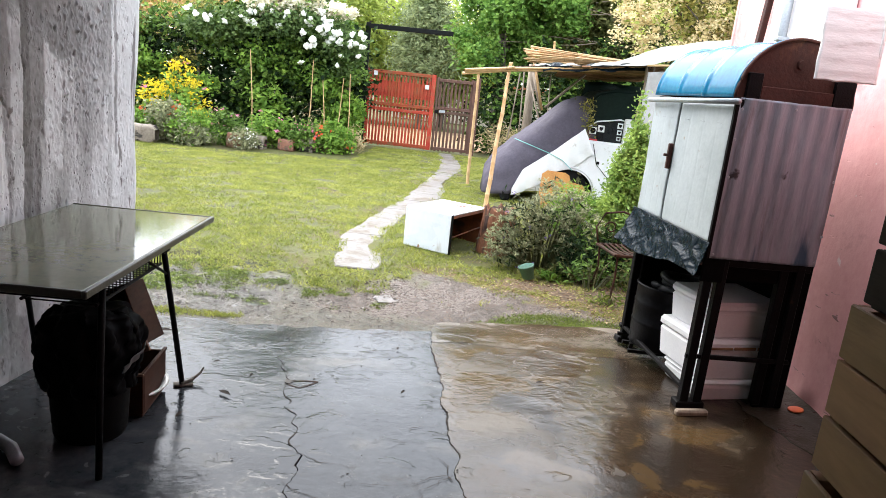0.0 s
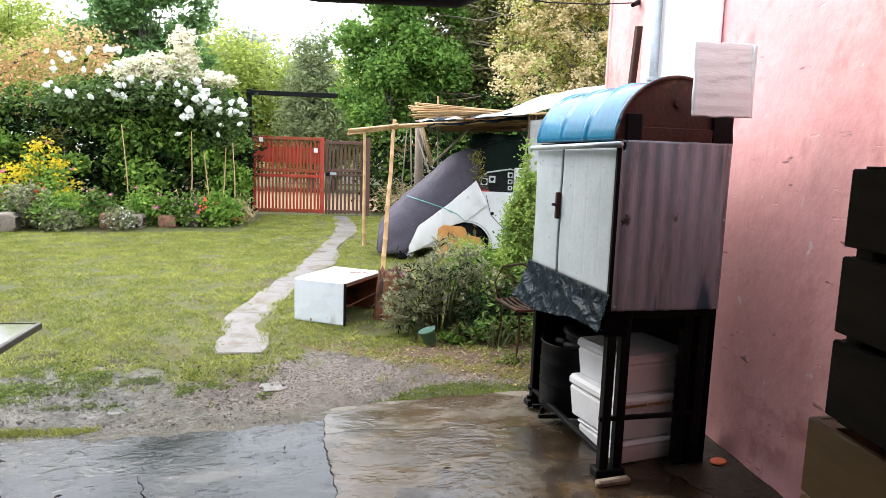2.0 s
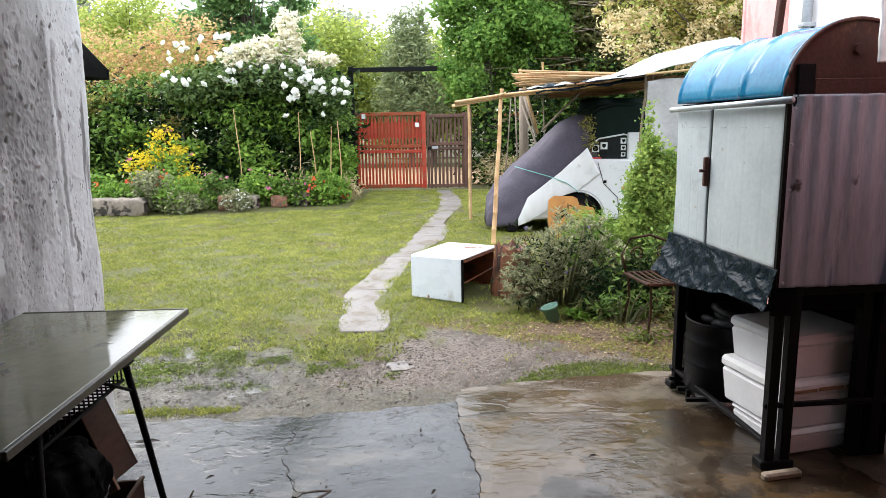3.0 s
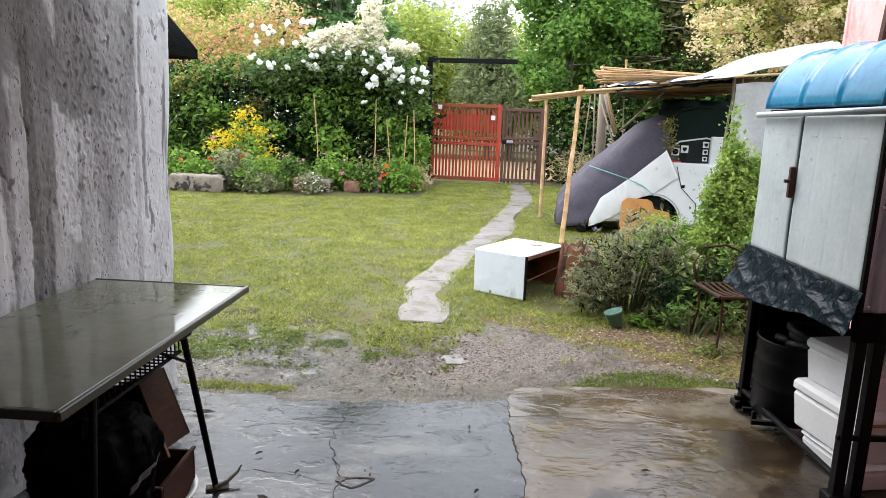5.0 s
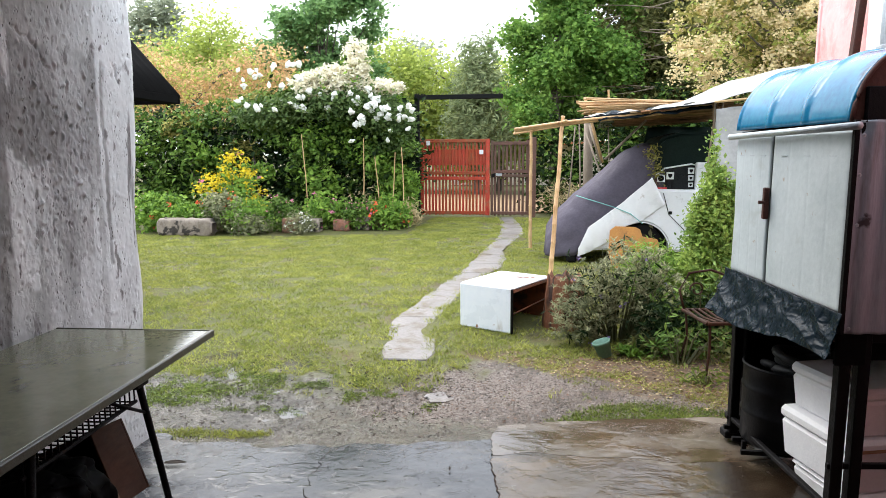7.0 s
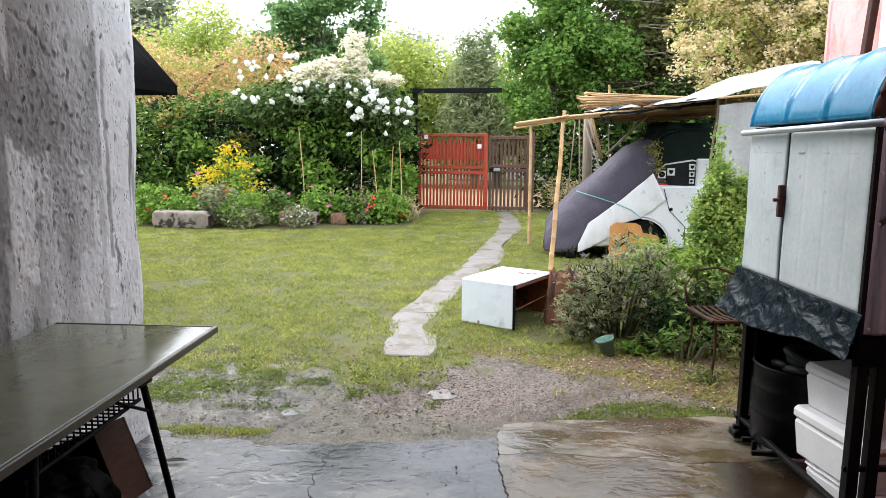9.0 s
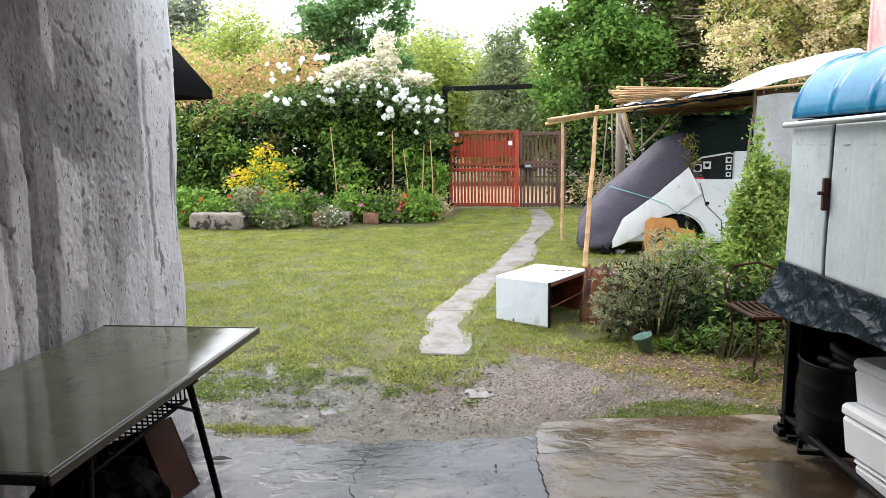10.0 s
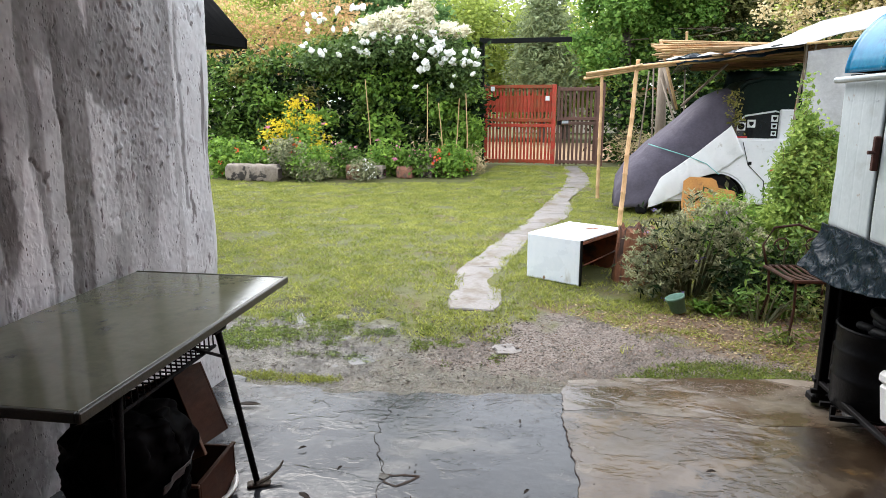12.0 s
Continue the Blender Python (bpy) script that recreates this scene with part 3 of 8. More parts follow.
def mesh_of(name, bm, material, smooth=False):
    me = bpy.data.meshes.new(name)
    bm.to_mesh(me)
    bm.free()
    me.materials.append(material)
    if smooth:
        me.polygons.foreach_set("use_smooth", [True] * len(me.polygons))
    return me


def part(name, bm, material, parent=None, label="", smooth=False):
    ob = new(name, mesh_of(name, bm, material, smooth))
    if parent:
        ob.parent = parent
    return tagged(ob, label)


def from_arrays(name, verts, faces, material, parent=None, smooth=False):
    me = bpy.data.meshes.new(name)
    me.from_pydata(verts.tolist() if hasattr(verts, "tolist") else verts, [], faces.tolist() if hasattr(faces, "tolist") else faces)
    me.materials.append(material)
    if smooth:
        me.polygons.foreach_set("use_smooth", [True] * len(me.polygons))
    ob = new(name, me)
    if parent:
        ob.parent = parent
    return ob


def box(bm, x0, x1, y0, y1, z0, z1, bevel=0.0, turn=None):
    made = bmesh.ops.create_cube(bm, size=1.0)["verts"]
    for v in made:
        v.co = Vector(((x0 + x1) / 2 + v.co.x * (x1 - x0), (y0 + y1) / 2 + v.co.y * (y1 - y0), (z0 + z1) / 2 + v.co.z * (z1 - z0)))
    if bevel:
        edges = list({e for v in made for e in v.link_edges})
        got = bmesh.ops.bevel(bm, geom=edges, offset=bevel, segments=1, affect="EDGES")
        made = list({v for f in got["faces"] for v in f.verts} | {v for v in made if v.is_valid})
    if turn:
        bmesh.ops.transform(bm, matrix=turn, verts=made)
    return made


def solid(*args, **kw):
    bm = bmesh.new()
    box(bm, *args, **kw)
    return bm


def pipe(points, radii, sides=8, bm=None, caps=True):
    """A tube along points, with a radius at each."""
    bm = bm or bmesh.new()
    pts = [Vector(p) for p in points]
    if not hasattr(radii, "__len__"):
        radii = [radii] * len(pts)
    rings = []
    for i, p in enumerate(pts):
        way = (pts[min(i + 1, len(pts) - 1)] - pts[max(i - 1, 0)]).normalized()
        side = way.cross(Vector((0, 0, 1)) if abs(way.z) < 0.95 else Vector((1, 0, 0))).normalized()
        up = side.cross(way)
        rings.append([bm.verts.new(p + radii[i] * (math.cos(a) * side + math.sin(a) * up)) for a in [2 * math.pi * k / sides for k in range(sides)]])
    for a, b in zip(rings, rings[1:]):
        for k in range(sides):
            bm.faces.new((a[k], a[(k + 1) % sides], b[(k + 1) % sides], b[k]))
    if caps:
        bm.faces.new(rings[0])
        bm.faces.new(rings[-1][::-1])
    bmesh.ops.recalc_face_normals(bm, faces=bm.faces)
    return bm


def lathe(profile, sides=24, squash=1.0):
    bm = bmesh.new()
    rings = [[bm.verts.new((r * math.cos(2 * math.pi * k / sides), squash * r * math.sin(2 * math.pi * k / sides), z)) for k in range(sides)] for r, z in profile]
    for a, b in zip(rings, rings[1:]):
        for k in range(sides):
            bm.faces.new((a[k], a[(k + 1) % sides], b[(k + 1) % sides], b[k]))
    bmesh.ops.recalc_face_normals(bm, faces=bm.faces)
    return bm


def prism(outline, z0, z1, slope=None, bevel=0.0):
    """An upright prism over a plan outline; with slope, heights are added to slope(x, y)."""
    outline = [p for k, p in enumerate(outline) if math.dist(p, outline[k - 1]) > 0.008]
    bm = bmesh.new()
    lift = slope or (lambda x, y: 0.0)
    top = [bm.verts.new((x, y, z1 + lift(x, y))) for x, y in outline]
    low = [bm.verts.new((x, y, z0 + lift(x, y))) for x, y in outline]
    bm.faces.new(top)
    bm.faces.new(low[::-1])
    for i in range(len(outline)):
        j = (i + 1) % len(outline)
        bm.faces.new((low[i], low[j], top[j], top[i]))
    bmesh.ops.recalc_face_normals(bm, faces=bm.faces)
    if bevel:
        edges = [e for e in bm.edges if e.verts[0] in top and e.verts[1] in top]
        bmesh.ops.bevel(bm, geom=edges, offset=bevel, segments=1, affect="EDGES")
    return bm


def sheet(nx, ny, place):
    """A grid of points place(u, v), u and v from 0 to 1."""
    verts = [place(i / (nx - 1), j / (ny - 1)) for j in range(ny) for i in range(nx)]
    faces = [(j * nx + i, j * nx + i + 1, (j + 1) * nx + i + 1, (j + 1) * nx + i) for j in range(ny - 1) for i in range(nx - 1)]
    return verts, faces


def thick_sheet(name, nx, ny, place, material, parent, thickness, smooth=True, label=""):
    verts, faces = sheet(nx, ny, place)
    ob = from_arrays(name, verts, faces, material, parent, smooth)
    mod = ob.modifiers.new("thickness", "SOLIDIFY")
    mod.thickness, mod.offset = thickness, -1
    return tagged(ob, label)


def rough_noise(x, y, z, s):
    return noise.noise(Vector((x * s, y * s, z * s)))


def eased(v):
    v = min(1.0, max(0.0, v))
    return v * v * (3 - 2 * v)


rng = np.random.default_rng(7)


def leaf_arrays(points, size, long=1.6, droop=0.0, spread=0.35, face=0.0):
    """One small folded leaf at each point, turned at random; with face, the blades lie rather towards the light."""
    n = len(points)
    way = rng.normal(size=(n, 3))
    way[:, 2] = way[:, 2] * 0.6 - droop
    normal = rng.normal(size=(n, 3)) + np.array([-0.15, -0.75, 1.0]) * face
    normal /= np.linalg.norm(normal, axis=1)[:, None] + 1e-9
    way -= normal * (way * normal).sum(1)[:, None]
    way /= np.linalg.norm(way, axis=1)[:, None] + 1e-9
    side = np.cross(way, normal)
    s = size * (1 + spread * rng.uniform(-1, 1, n))[:, None]
    base = points - way * s * long * 0.5
    v = np.stack([base, base + way * s * long * 0.5 + side * s * 0.5 + normal * s * 0.16, base + way * s * long,
                  base + way * s * long * 0.5 - side * s * 0.5 + normal * s * 0.16], 1).reshape(-1, 3)
    f = (np.arange(n)[:, None] * 4)
    return v, np.concatenate([f + [0, 1, 2], f + [0, 2, 3]], 1).reshape(-1, 3)


def clumps(blobs, count, clump, per, hollow=0.55, floor=None):
    """Leaf points in uneven clumps that fill the outer part of ellipsoids (x, y, z, rx, ry, rz)."""
    blobs = np.array(blobs, float)
    weight = (blobs[:, 3] * blobs[:, 4] * blobs[:, 5]) ** (2 / 3)
    pick = rng.choice(len(blobs), count, p=weight / weight.sum())
    way = rng.normal(size=(count, 3))
    way /= np.linalg.norm(way, axis=1)[:, None]
    reach = (hollow + (1.08 - hollow) * rng.uniform(0, 1, count) ** 0.6)[:, None]
    centre = blobs[pick, :3] + way * reach * blobs[pick, 3:]
    scale = clump * rng.uniform(0.5, 1.4, count)
    points = np.repeat(centre, per, 0) + rng.normal(size=(count * per, 3)) * np.repeat(scale, per)[:, None] * [1, 1, 0.75]
    if floor is not None:
        points = points[points[:, 2] > floor]
    return points


def foliage(name, blobs, count, clump, per, size, material, parent, long=1.6, droop=0.0, hollow=0.55, floor=None, face=1.1):
    points = clumps(blobs, count, clump, per, hollow, floor)
    v, f = leaf_arrays(points, size, long, droop, 0.35, face)
    return from_arrays(name, v, f, material, parent)


def limbs(base, height, radius, blobs, count=7, lean=(0, 0)):
    """A tapered trunk with limbs that reach into the crown."""
    bx, by, bz = base
    top = Vector((bx + lean[0], by + lean[1], bz + height))
    bm = bmesh.new()
    trunk = [Vector(base).lerp(top, k / 5) + Vector((random.uniform(-1, 1), random.uniform(-1, 1), 0)) * radius * 0.6 * (0 < k < 5) for k in range(6)]
    pipe(trunk, [radius * (1.25 - 0.85 * k / 5) for k in range(6)], 9, bm)
    for k in range(count):
        start = trunk[2 + k % 3].lerp(trunk[3 + k % 3], random.random())
        b = random.choice(blobs)
        end = Vector((b[0] + random.uniform(-0.7, 0.7) * b[3], b[1] + random.uniform(-0.7, 0.7) * b[4], b[2] + random.uniform(-0.3, 0.7) * b[5]))
        midway = start.lerp(end, 0.5) + Vector((0, 0, 0.12 * (end - start).length))
        pipe([start, midway, end], [radius * 0.42, radius * 0.26, radius * 0.08], 6, bm)
    return bm


# ---- the cement floor of the porch, in cracked plates ----
floor = thing("floor", 0, 0, 0, kind="structure", label="wet cracked cement porch floor with grey and tan pours", category="floor")


def wander(points, amount, steps=9):
    out = []
    for (x0, y0), (x1, y1) in zip(points, points[1:]):
        for k in range(steps):
            t = k / steps
            x, y = x0 + (x1 - x0) * t, y0 + (y1 - y0) * t
            out.append((x + amount * (0.5 * rough_noise(x, y, 3.1, 3.3) + 0.4 * rough_noise(x, y, 8.1, 11.3) + 0.14 * rough_noise(x, y, 2.1, 31.0)), y + amount * 0.6 * rough_noise(x, y, 6.7, 4.7)))
    return out + [points[-1]]


crack_a = wander([(-0.45, -5.0), (-0.48, 1.2), (-0.50, 1.64), (-0.56, 1.95), (-0.77, 2.56), (-0.90, 2.90), (-0.98, 3.42)], 0.10, 40)
crack_b = wander([(0.24, -5.0), (0.20, 1.2), (0.125, 1.75), (0.07, 2.08), (-0.045, 2.92), (-0.14, 3.60)], 0.07, 40)
front_left = wander([(-2.3, 3.50), (-1.96, 3.48), (-1.6, 3.41), (-0.98, 3.42)], 0.11, 24)
front_mid = wander([(-0.98, 3.42), (-0.86, 3.48), (-0.33, 3.55), (-0.14, 3.60)], 0.13, 24)
front_right = wander([(-0.14, 3.60), (-0.11, 3.78), (0.0, 3.83), (0.6, 3.94), (1.06, 4.02), (2.2, 4.06)], 0.05)


def shifted(points, dx):
    return [(x + dx, y) for x, y in points]


slab_low = lambda x, y: slab_z(x, y)
plate_outline = shifted(crack_a, -0.0003) + front_left[::-1][1:] + [(-2.3, -5.0)]
part("concrete_plate", prism(plate_outline, -0.10, 0.0, slab_low, 0.0015), M["slab_grey"], floor, "wet blue-grey cement")
plate_outline = shifted(crack_b, -0.0003) + front_mid[::-1][1:-1] + shifted(crack_a, 0.0003)[::-1][1:]
part("concrete_plate", prism(plate_outline, -0.10, 0.0015, slab_low, 0.0015), M["slab_grey"], floor, "wet blue-grey cement")
joint = wander([(-0.105, 3.40), (0.3, 3.44), (0.75, 3.40), (1.3, 3.50), (2.2, 3.56)], 0.08, 14)
inner_b, outer_b = [p for p in crack_b if p[1] < 3.395], [p for p in crack_b if p[1] > 3.405]
plate_outline = shifted(inner_b, 0.0003) + joint + [(2.2, -5.0)]
part("concrete_plate", prism(plate_outline, -0.10, 0.004, slab_low, 0.0015), M["slab_tan"], floor, "wet tan-brown cement")
plate_outline = shifted(outer_b, 0.0003) + front_right[1:] + joint[::-1]
part("concrete_plate", prism(plate_outline, -0.10, 0.0052, slab_low, 0.0008), M["slab_pale"], floor, "paler worn cement strip at the edge")

# cracks, as thin ragged dark grooves that open and close
def groove(line, wide, seed, z_up, keep=-0.15):
    bm = bmesh.new()
    last = None
    for k, (x, y) in enumerate(line):
        w = wide * (0.35 + max(-0.3, rough_noise(x, y, seed, 4.0)) + 0.6 * abs(rough_noise(x, y, seed, 26.0)))
        if w < 0.0004 or rough_noise(x, y, seed + 5, 3.0) < keep:
            last = None
            continue
        z = slab_z(x, y) + z_up
        a, b = line[max(0, k - 1)], line[min(len(line) - 1, k + 1)]
        n = Vector((-(b[1] - a[1]), b[0] - a[0])).normalized() * w
        row = (bm.verts.new((x - n.x, y - n.y, z)), bm.verts.new((x + n.x * 0.8, y + n.y * 0.8, z)))
        if last:
            bm.faces.new((last[0], last[1], row[1], row[0]))
        last = row
    part("crack", bm, M["dead_leaf"], floor, "fine dark crack")


groove([p for p in crack_a if p[1] > 0.8], 0.0032, 1.0, 0.0035, -0.12)
groove([p for p in crack_b if p[1] > 0.8], 0.0040, 2.0, 0.0060, -0.30)
chip_edge = [(-0.797, 2.622), (-0.744, 2.618), (-0.70, 2.632), (-0.644, 2.637), (-0.66, 2.60), (-0.704, 2.548), (-0.76, 2.565), (-0.797, 2.622)]
groove(wander(chip_edge, 0.03, 8), 0.0060, 0.4, 0.0036, -1.0)
part("chipped_hollow", prism([(-0.800, 2.624), (-0.775, 2.632), (-0.752, 2.614), (-0.768, 2.586), (-0.792, 2.594)], -0.004, 0.0045, slab_low), M["wet_dirt"], floor, "dark chipped hollow by the crack")
branches = [((-0.66, 2.66), (-0.42, 2.74)), ((-0.62, 1.98), (-0.30, 1.88)), ((-1.7, 2.9), (-1.2, 3.0)), ((-0.1, 2.1), (0.06, 1.9)), ((-0.35, 1.75), (0.08, 1.85)), ((-0.58, 2.0), (-0.36, 2.16)),
            ((-0.36, 2.16), (-0.16, 2.10)), ((-0.53, 1.72), (-0.34, 1.60)), ((-0.75, 2.52), (-0.56, 2.58)), ((0.10, 1.86), (-0.06, 1.72)), ((-0.06, 1.72), (-0.02, 1.50)), ((0.02, 2.3), (-0.12, 2.22)),
            ((-1.05, 2.1), (-0.80, 2.28)), ((-1.25, 2.55), (-0.86, 2.62)), ((-0.95, 3.1), (-0.70, 3.16)), ((-0.3, 3.0), (-0.08, 3.06)), ((-0.12, 3.35), (-0.02, 3.2)), ((-0.12, 3.3), (-0.26, 3.22))]
for n, (a, b) in enumerate(branches):
    groove(wander([a, b], 0.12, 40), 0.0022, n + 3.0, 0.0036 if max(a[0], b[0]) < -0.2 else 0.0062, -0.25)


# ---- ground ----
LAWN_EDGE = ([-4, -2.4, -1.8, -1.4, -1.05, -0.7, -0.4, 0.0, 0.5, 1.2, 2.5], [4.55, 4.72, 4.82, 4.62, 4.48, 4.82, 5.1, 5.35, 5.55, 5.45, 5.3])
GRIT_EDGE = ([-1.1, -0.7, -0.2, 0.0, 0.3, 0.6, 1.0, 1.6], [4.95, 5.0, 5.0, 4.78, 4.55, 4.40, 4.22, 4.1])


def zones(x, y):
    """How far a spot of the yard is trodden grit, wet mud, or bare soil with litter; the rest is lawn."""
    if y > 7.0:
        return 0.0, 0.0, 0.0
    ragged = 0.22 * rough_noise(x, y, 2.2, 1.7) + 0.26 * rough_noise(x, y, 5.1, 5.3) + 0.20 * rough_noise(x, y, 1.3, 13.0)
    bare = eased((float(np.interp(x, *LAWN_EDGE)) - y + ragged) / 0.40)
    west = eased((-0.95 - x + 0.5 * ragged) / 0.35)
    west = max(west, 0.8 * eased((3.98 + 0.10 * x + 0.6 * ragged - y) / 0.22))
    north = eased((y - float(np.interp(x, *GRIT_EDGE)) + 0.8 * ragged) / 0.25)
    return bare * (1 - west) * (1 - north), bare * west, bare * (1 - west) * north


def yard_material():
    """Mossy lawn soil, fine wet grit, wet mud and littered soil, blended by the zones of the yard."""
    m = surface("yard_ground", (0.050, 0.058, 0.018), (0.13, 0.13, 0.036), 5.0, (0.7, 0.95), 0.6, spec=0.34, stain=(0.10, 0.072, 0.04), stain_scale=1.3, stain_at=0.60, fine=14)
    n = m.node_tree.nodes
    bsdf = n["Principled BSDF"]
    tc = n.new("ShaderNodeTexCoord")
    zone = n.new("ShaderNodeVertexColor")
    zone.layer_name = "zones"
    split = n.new("ShaderNodeSeparateColor")
    linked(m, zone.outputs["Color"], split.inputs[0])

    def mottle(scale, low, high, at=(0.36, 0.66), detail=6):
        tex, ramp = n.new("ShaderNodeTexNoise"), n.new("ShaderNodeValToRGB")
        tex.inputs["Scale"].default_value, tex.inputs["Detail"].default_value, tex.inputs["Roughness"].default_value = scale, detail, 0.65
        linked(m, tc.outputs["Object"], tex.inputs["Vector"])
        for element, place, colour in zip(ramp.color_ramp.elements, at, (low, high)):
            element.position, element.color = place, (*colour, 1)
        linked(m, tex.outputs["Fac"], ramp.inputs["Fac"])
        return tex, ramp.outputs["Color"]

    def blend(factor, first, second):
        mix = n.new("ShaderNodeMix")
        mix.data_type = "RGBA"
        linked(m, factor, mix.inputs["Factor"])
        linked(m, first, mix.inputs["A"])
        linked(m, second, mix.inputs["B"])
        return mix.outputs["Result"]

    def ranged(value, a, b, low, high):
        mr = n.new("ShaderNodeMapRange")
        mr.inputs["From Min"].default_value, mr.inputs["From Max"].default_value = a, b
        mr.inputs["To Min"].default_value, mr.inputs["To Max"].default_value = low, high
        linked(m, value, mr.inputs["Value"])
        return mr.outputs["Result"]

    def blend_value(factor, first, second):
        mix = n.new("ShaderNodeMix")
        linked(m, factor, mix.inputs["Factor"])
        linked(m, first, mix.inputs["A"])
        linked(m, second, mix.inputs["B"])
        return mix.outputs["Result"]

    grit_tex, grit = mottle(70, (0.082, 0.063, 0.050), (0.205, 0.165, 0.138), (0.30, 0.72))
    patch_tex, _ = mottle(1.9, (0, 0, 0), (1, 1, 1), detail=8)
    _, dark_grit = mottle(26, (0.055, 0.042, 0.032), (0.13, 0.104, 0.082))
    grit = blend(ranged(patch_tex.outputs["Fac"], 0.50, 0.60, 0.0, 1.0), grit, dark_grit)
    mud_tex, mud = mottle(5.0, (0.030, 0.026, 0.020), (0.110, 0.098, 0.082), detail=9)
    litter_tex, litter = mottle(34, (0.050, 0.034, 0.022), (0.18, 0.125, 0.075), (0.34, 0.68))
    colour = bsdf.inputs["Base Color"].links[0].from_socket
    gloss = bsdf.inputs["Roughness"].links[0].from_socket
    colour = blend(split.outputs[0], colour, grit)
    colour = blend(split.outputs[1], colour, mud)
    colour = blend(split.outputs[2], colour, litter)
    gloss = blend_value(split.outputs[0], gloss, ranged(patch_tex.outputs["Fac"], 0.42, 0.58, 0.44, 0.10))
    gloss = blend_value(split.outputs[1], gloss, ranged(mud_tex.outputs["Fac"], 0.38, 0.52, 0.40, 0.06))
    linked(m, colour, bsdf.inputs["Base Color"])
    linked(m, gloss, bsdf.inputs["Roughness"])
    chips(m, 24.0, 0.55, 0.12, 0.007, strength=0.5)
    chips(m, 70.0, 0.52, 0.16, 0.004, strength=0.55)
    return m


def uneven(x, y):
    """Small humps and hollows of the yard."""
    k = min(1.0, max(0.0, (y - 3.3) / 0.6)) * min(1.0, max(0.0, (40 - y) / 20))
    return k * (0.022 * rough_noise(x, y, 0.3, 1.1) + (0.012 + 0.012 * (y < 5.4)) * rough_noise(x, y, 5.3, 3.7)) + 0.010 * eased((-0.6 - x) / 0.4) * eased((x + 3.0) / 0.3) * (y < 5.4) * k * (rough_noise(x * 0.7, y, 2.9, 9.0) + 0.5 * rough_noise(x, y, 6.9, 17.0)) - 0.018 - (0.05 if y < 3.2 and abs(x) < 2.4 else 0)


def lines(*spans):
    out = []
    for a, b, n in spans:
        out += list(np.linspace(a, b, n, endpoint=False))
    return out + [spans[-1][1]]


gx = lines((-1500, -60, 6), (-60, -12, 16), (-12, -3.2, 40), (-3.2, 2.2, 260), (2.2, 12, 34), (12, 60, 12), (60, 1500, 6))
gy = lines((-1500, -40, 5), (-40, -6, 6), (-6, 3.2, 8), (3.2, 6.2, 160), (6.2, 18, 100), (18, 60, 20), (60, 1500, 7))
gverts = [(x, y, ground_z(x, y) + uneven(x, y)) for y in gy for x in gx]
nx = len(gx)
gfaces = [(j * nx + i, j * nx + i + 1, (j + 1) * nx + i + 1, (j + 1) * nx + i) for j in range(len(gy) - 1) for i in range(nx - 1)]
ground = tagged(from_arrays("ground", gverts, gfaces, yard_material(), smooth=True), "wet yard ground, mossy lawn turning to gravelly mud", "ground", kind="structure")
ground.data.color_attributes.new("zones", "FLOAT_COLOR", "POINT").data.foreach_set("color", [c for x, y, _ in gverts for c in (*zones(x, y), 1.0)])


def yard_z(x, y):
    return ground_z(x, y) + uneven(x, y)


# ---- worn cement path to the gate ----
PATH_LINE = [(-0.908, 5.04, 0.41), (-0.938, 5.4, 0.43), (-1.002, 5.73, 0.41), (-1.056, 6.19, 0.38), (-1.018, 6.63, 0.36), (-0.969, 7.0, 0.34), (-0.922, 7.56, 0.29), (-0.856, 8.06, 0.32), (-0.734, 8.63, 0.39), (-0.65, 9.15, 0.45), (-0.639, 9.76, 0.44), (-0.639, 10.58, 0.3), (-0.562, 11.56, 0.33), (-0.467, 12.73, 0.45), (-0.556, 14.13, 0.4), (-0.698, 15.24, 0.37), (-0.698, 15.75, 0.45)]


def path_at(y):
    for a, b in zip(PATH_LINE, PATH_LINE[1:]):
        if a[1] <= y <= b[1]:
            k = (y - a[1]) / (b[1] - a[1])
            return a[0] + (b[0] - a[0]) * k, a[2] + (b[2] - a[2]) * k
    return None


garden_path = thing("path", 0, 0, 0, kind="structure", label="narrow worn cement garden path, damp, edged by grass", category="path")
cuts = [5.02, 6.3, 7.2, 7.85, 8.6, 9.3, 10.1, 11.0, 11.8, 12.7, 13.6, 14.5, 15.6]
for a, b in zip(cuts, cuts[1:]):
    left, right = [], []
    for k in range(13):
        y = a + 0.001 + (b - a - 0.002) * k / 12
        cx, w = path_at(min(max(y, 5.04), 15.7))
        ease = min(1.0, 0.72 + 0.28 * math.sqrt(max(0.0, y - 5.02) / 0.22))
        left.append((cx - ease * w / 2 + 0.03 * rough_noise(0, y, 1.7, 2.3) + 0.028 * rough_noise(0, y, 4.4, 7), y + 0.03 * rough_noise(a, k, 2, 1)))
        right.append((cx + ease * w / 2 + 0.03 * rough_noise(9, y, 2.7, 2.3) + 0.028 * rough_noise(3, y, 4.4, 7), y + 0.03 * rough_noise(a, k, 7, 1)))
    part("path_section", prism(left + right[::-1], -0.06, -0.012 + 0.006 * random.random(), ground_z, 0.008), M["path"], garden_path)

# ---- grey plaster wall beside the table ----
wall_left = thing("wall_west", 0, 0, 0, kind="structure", label="rough grey cement plaster wall with dark streaks", category="wall")


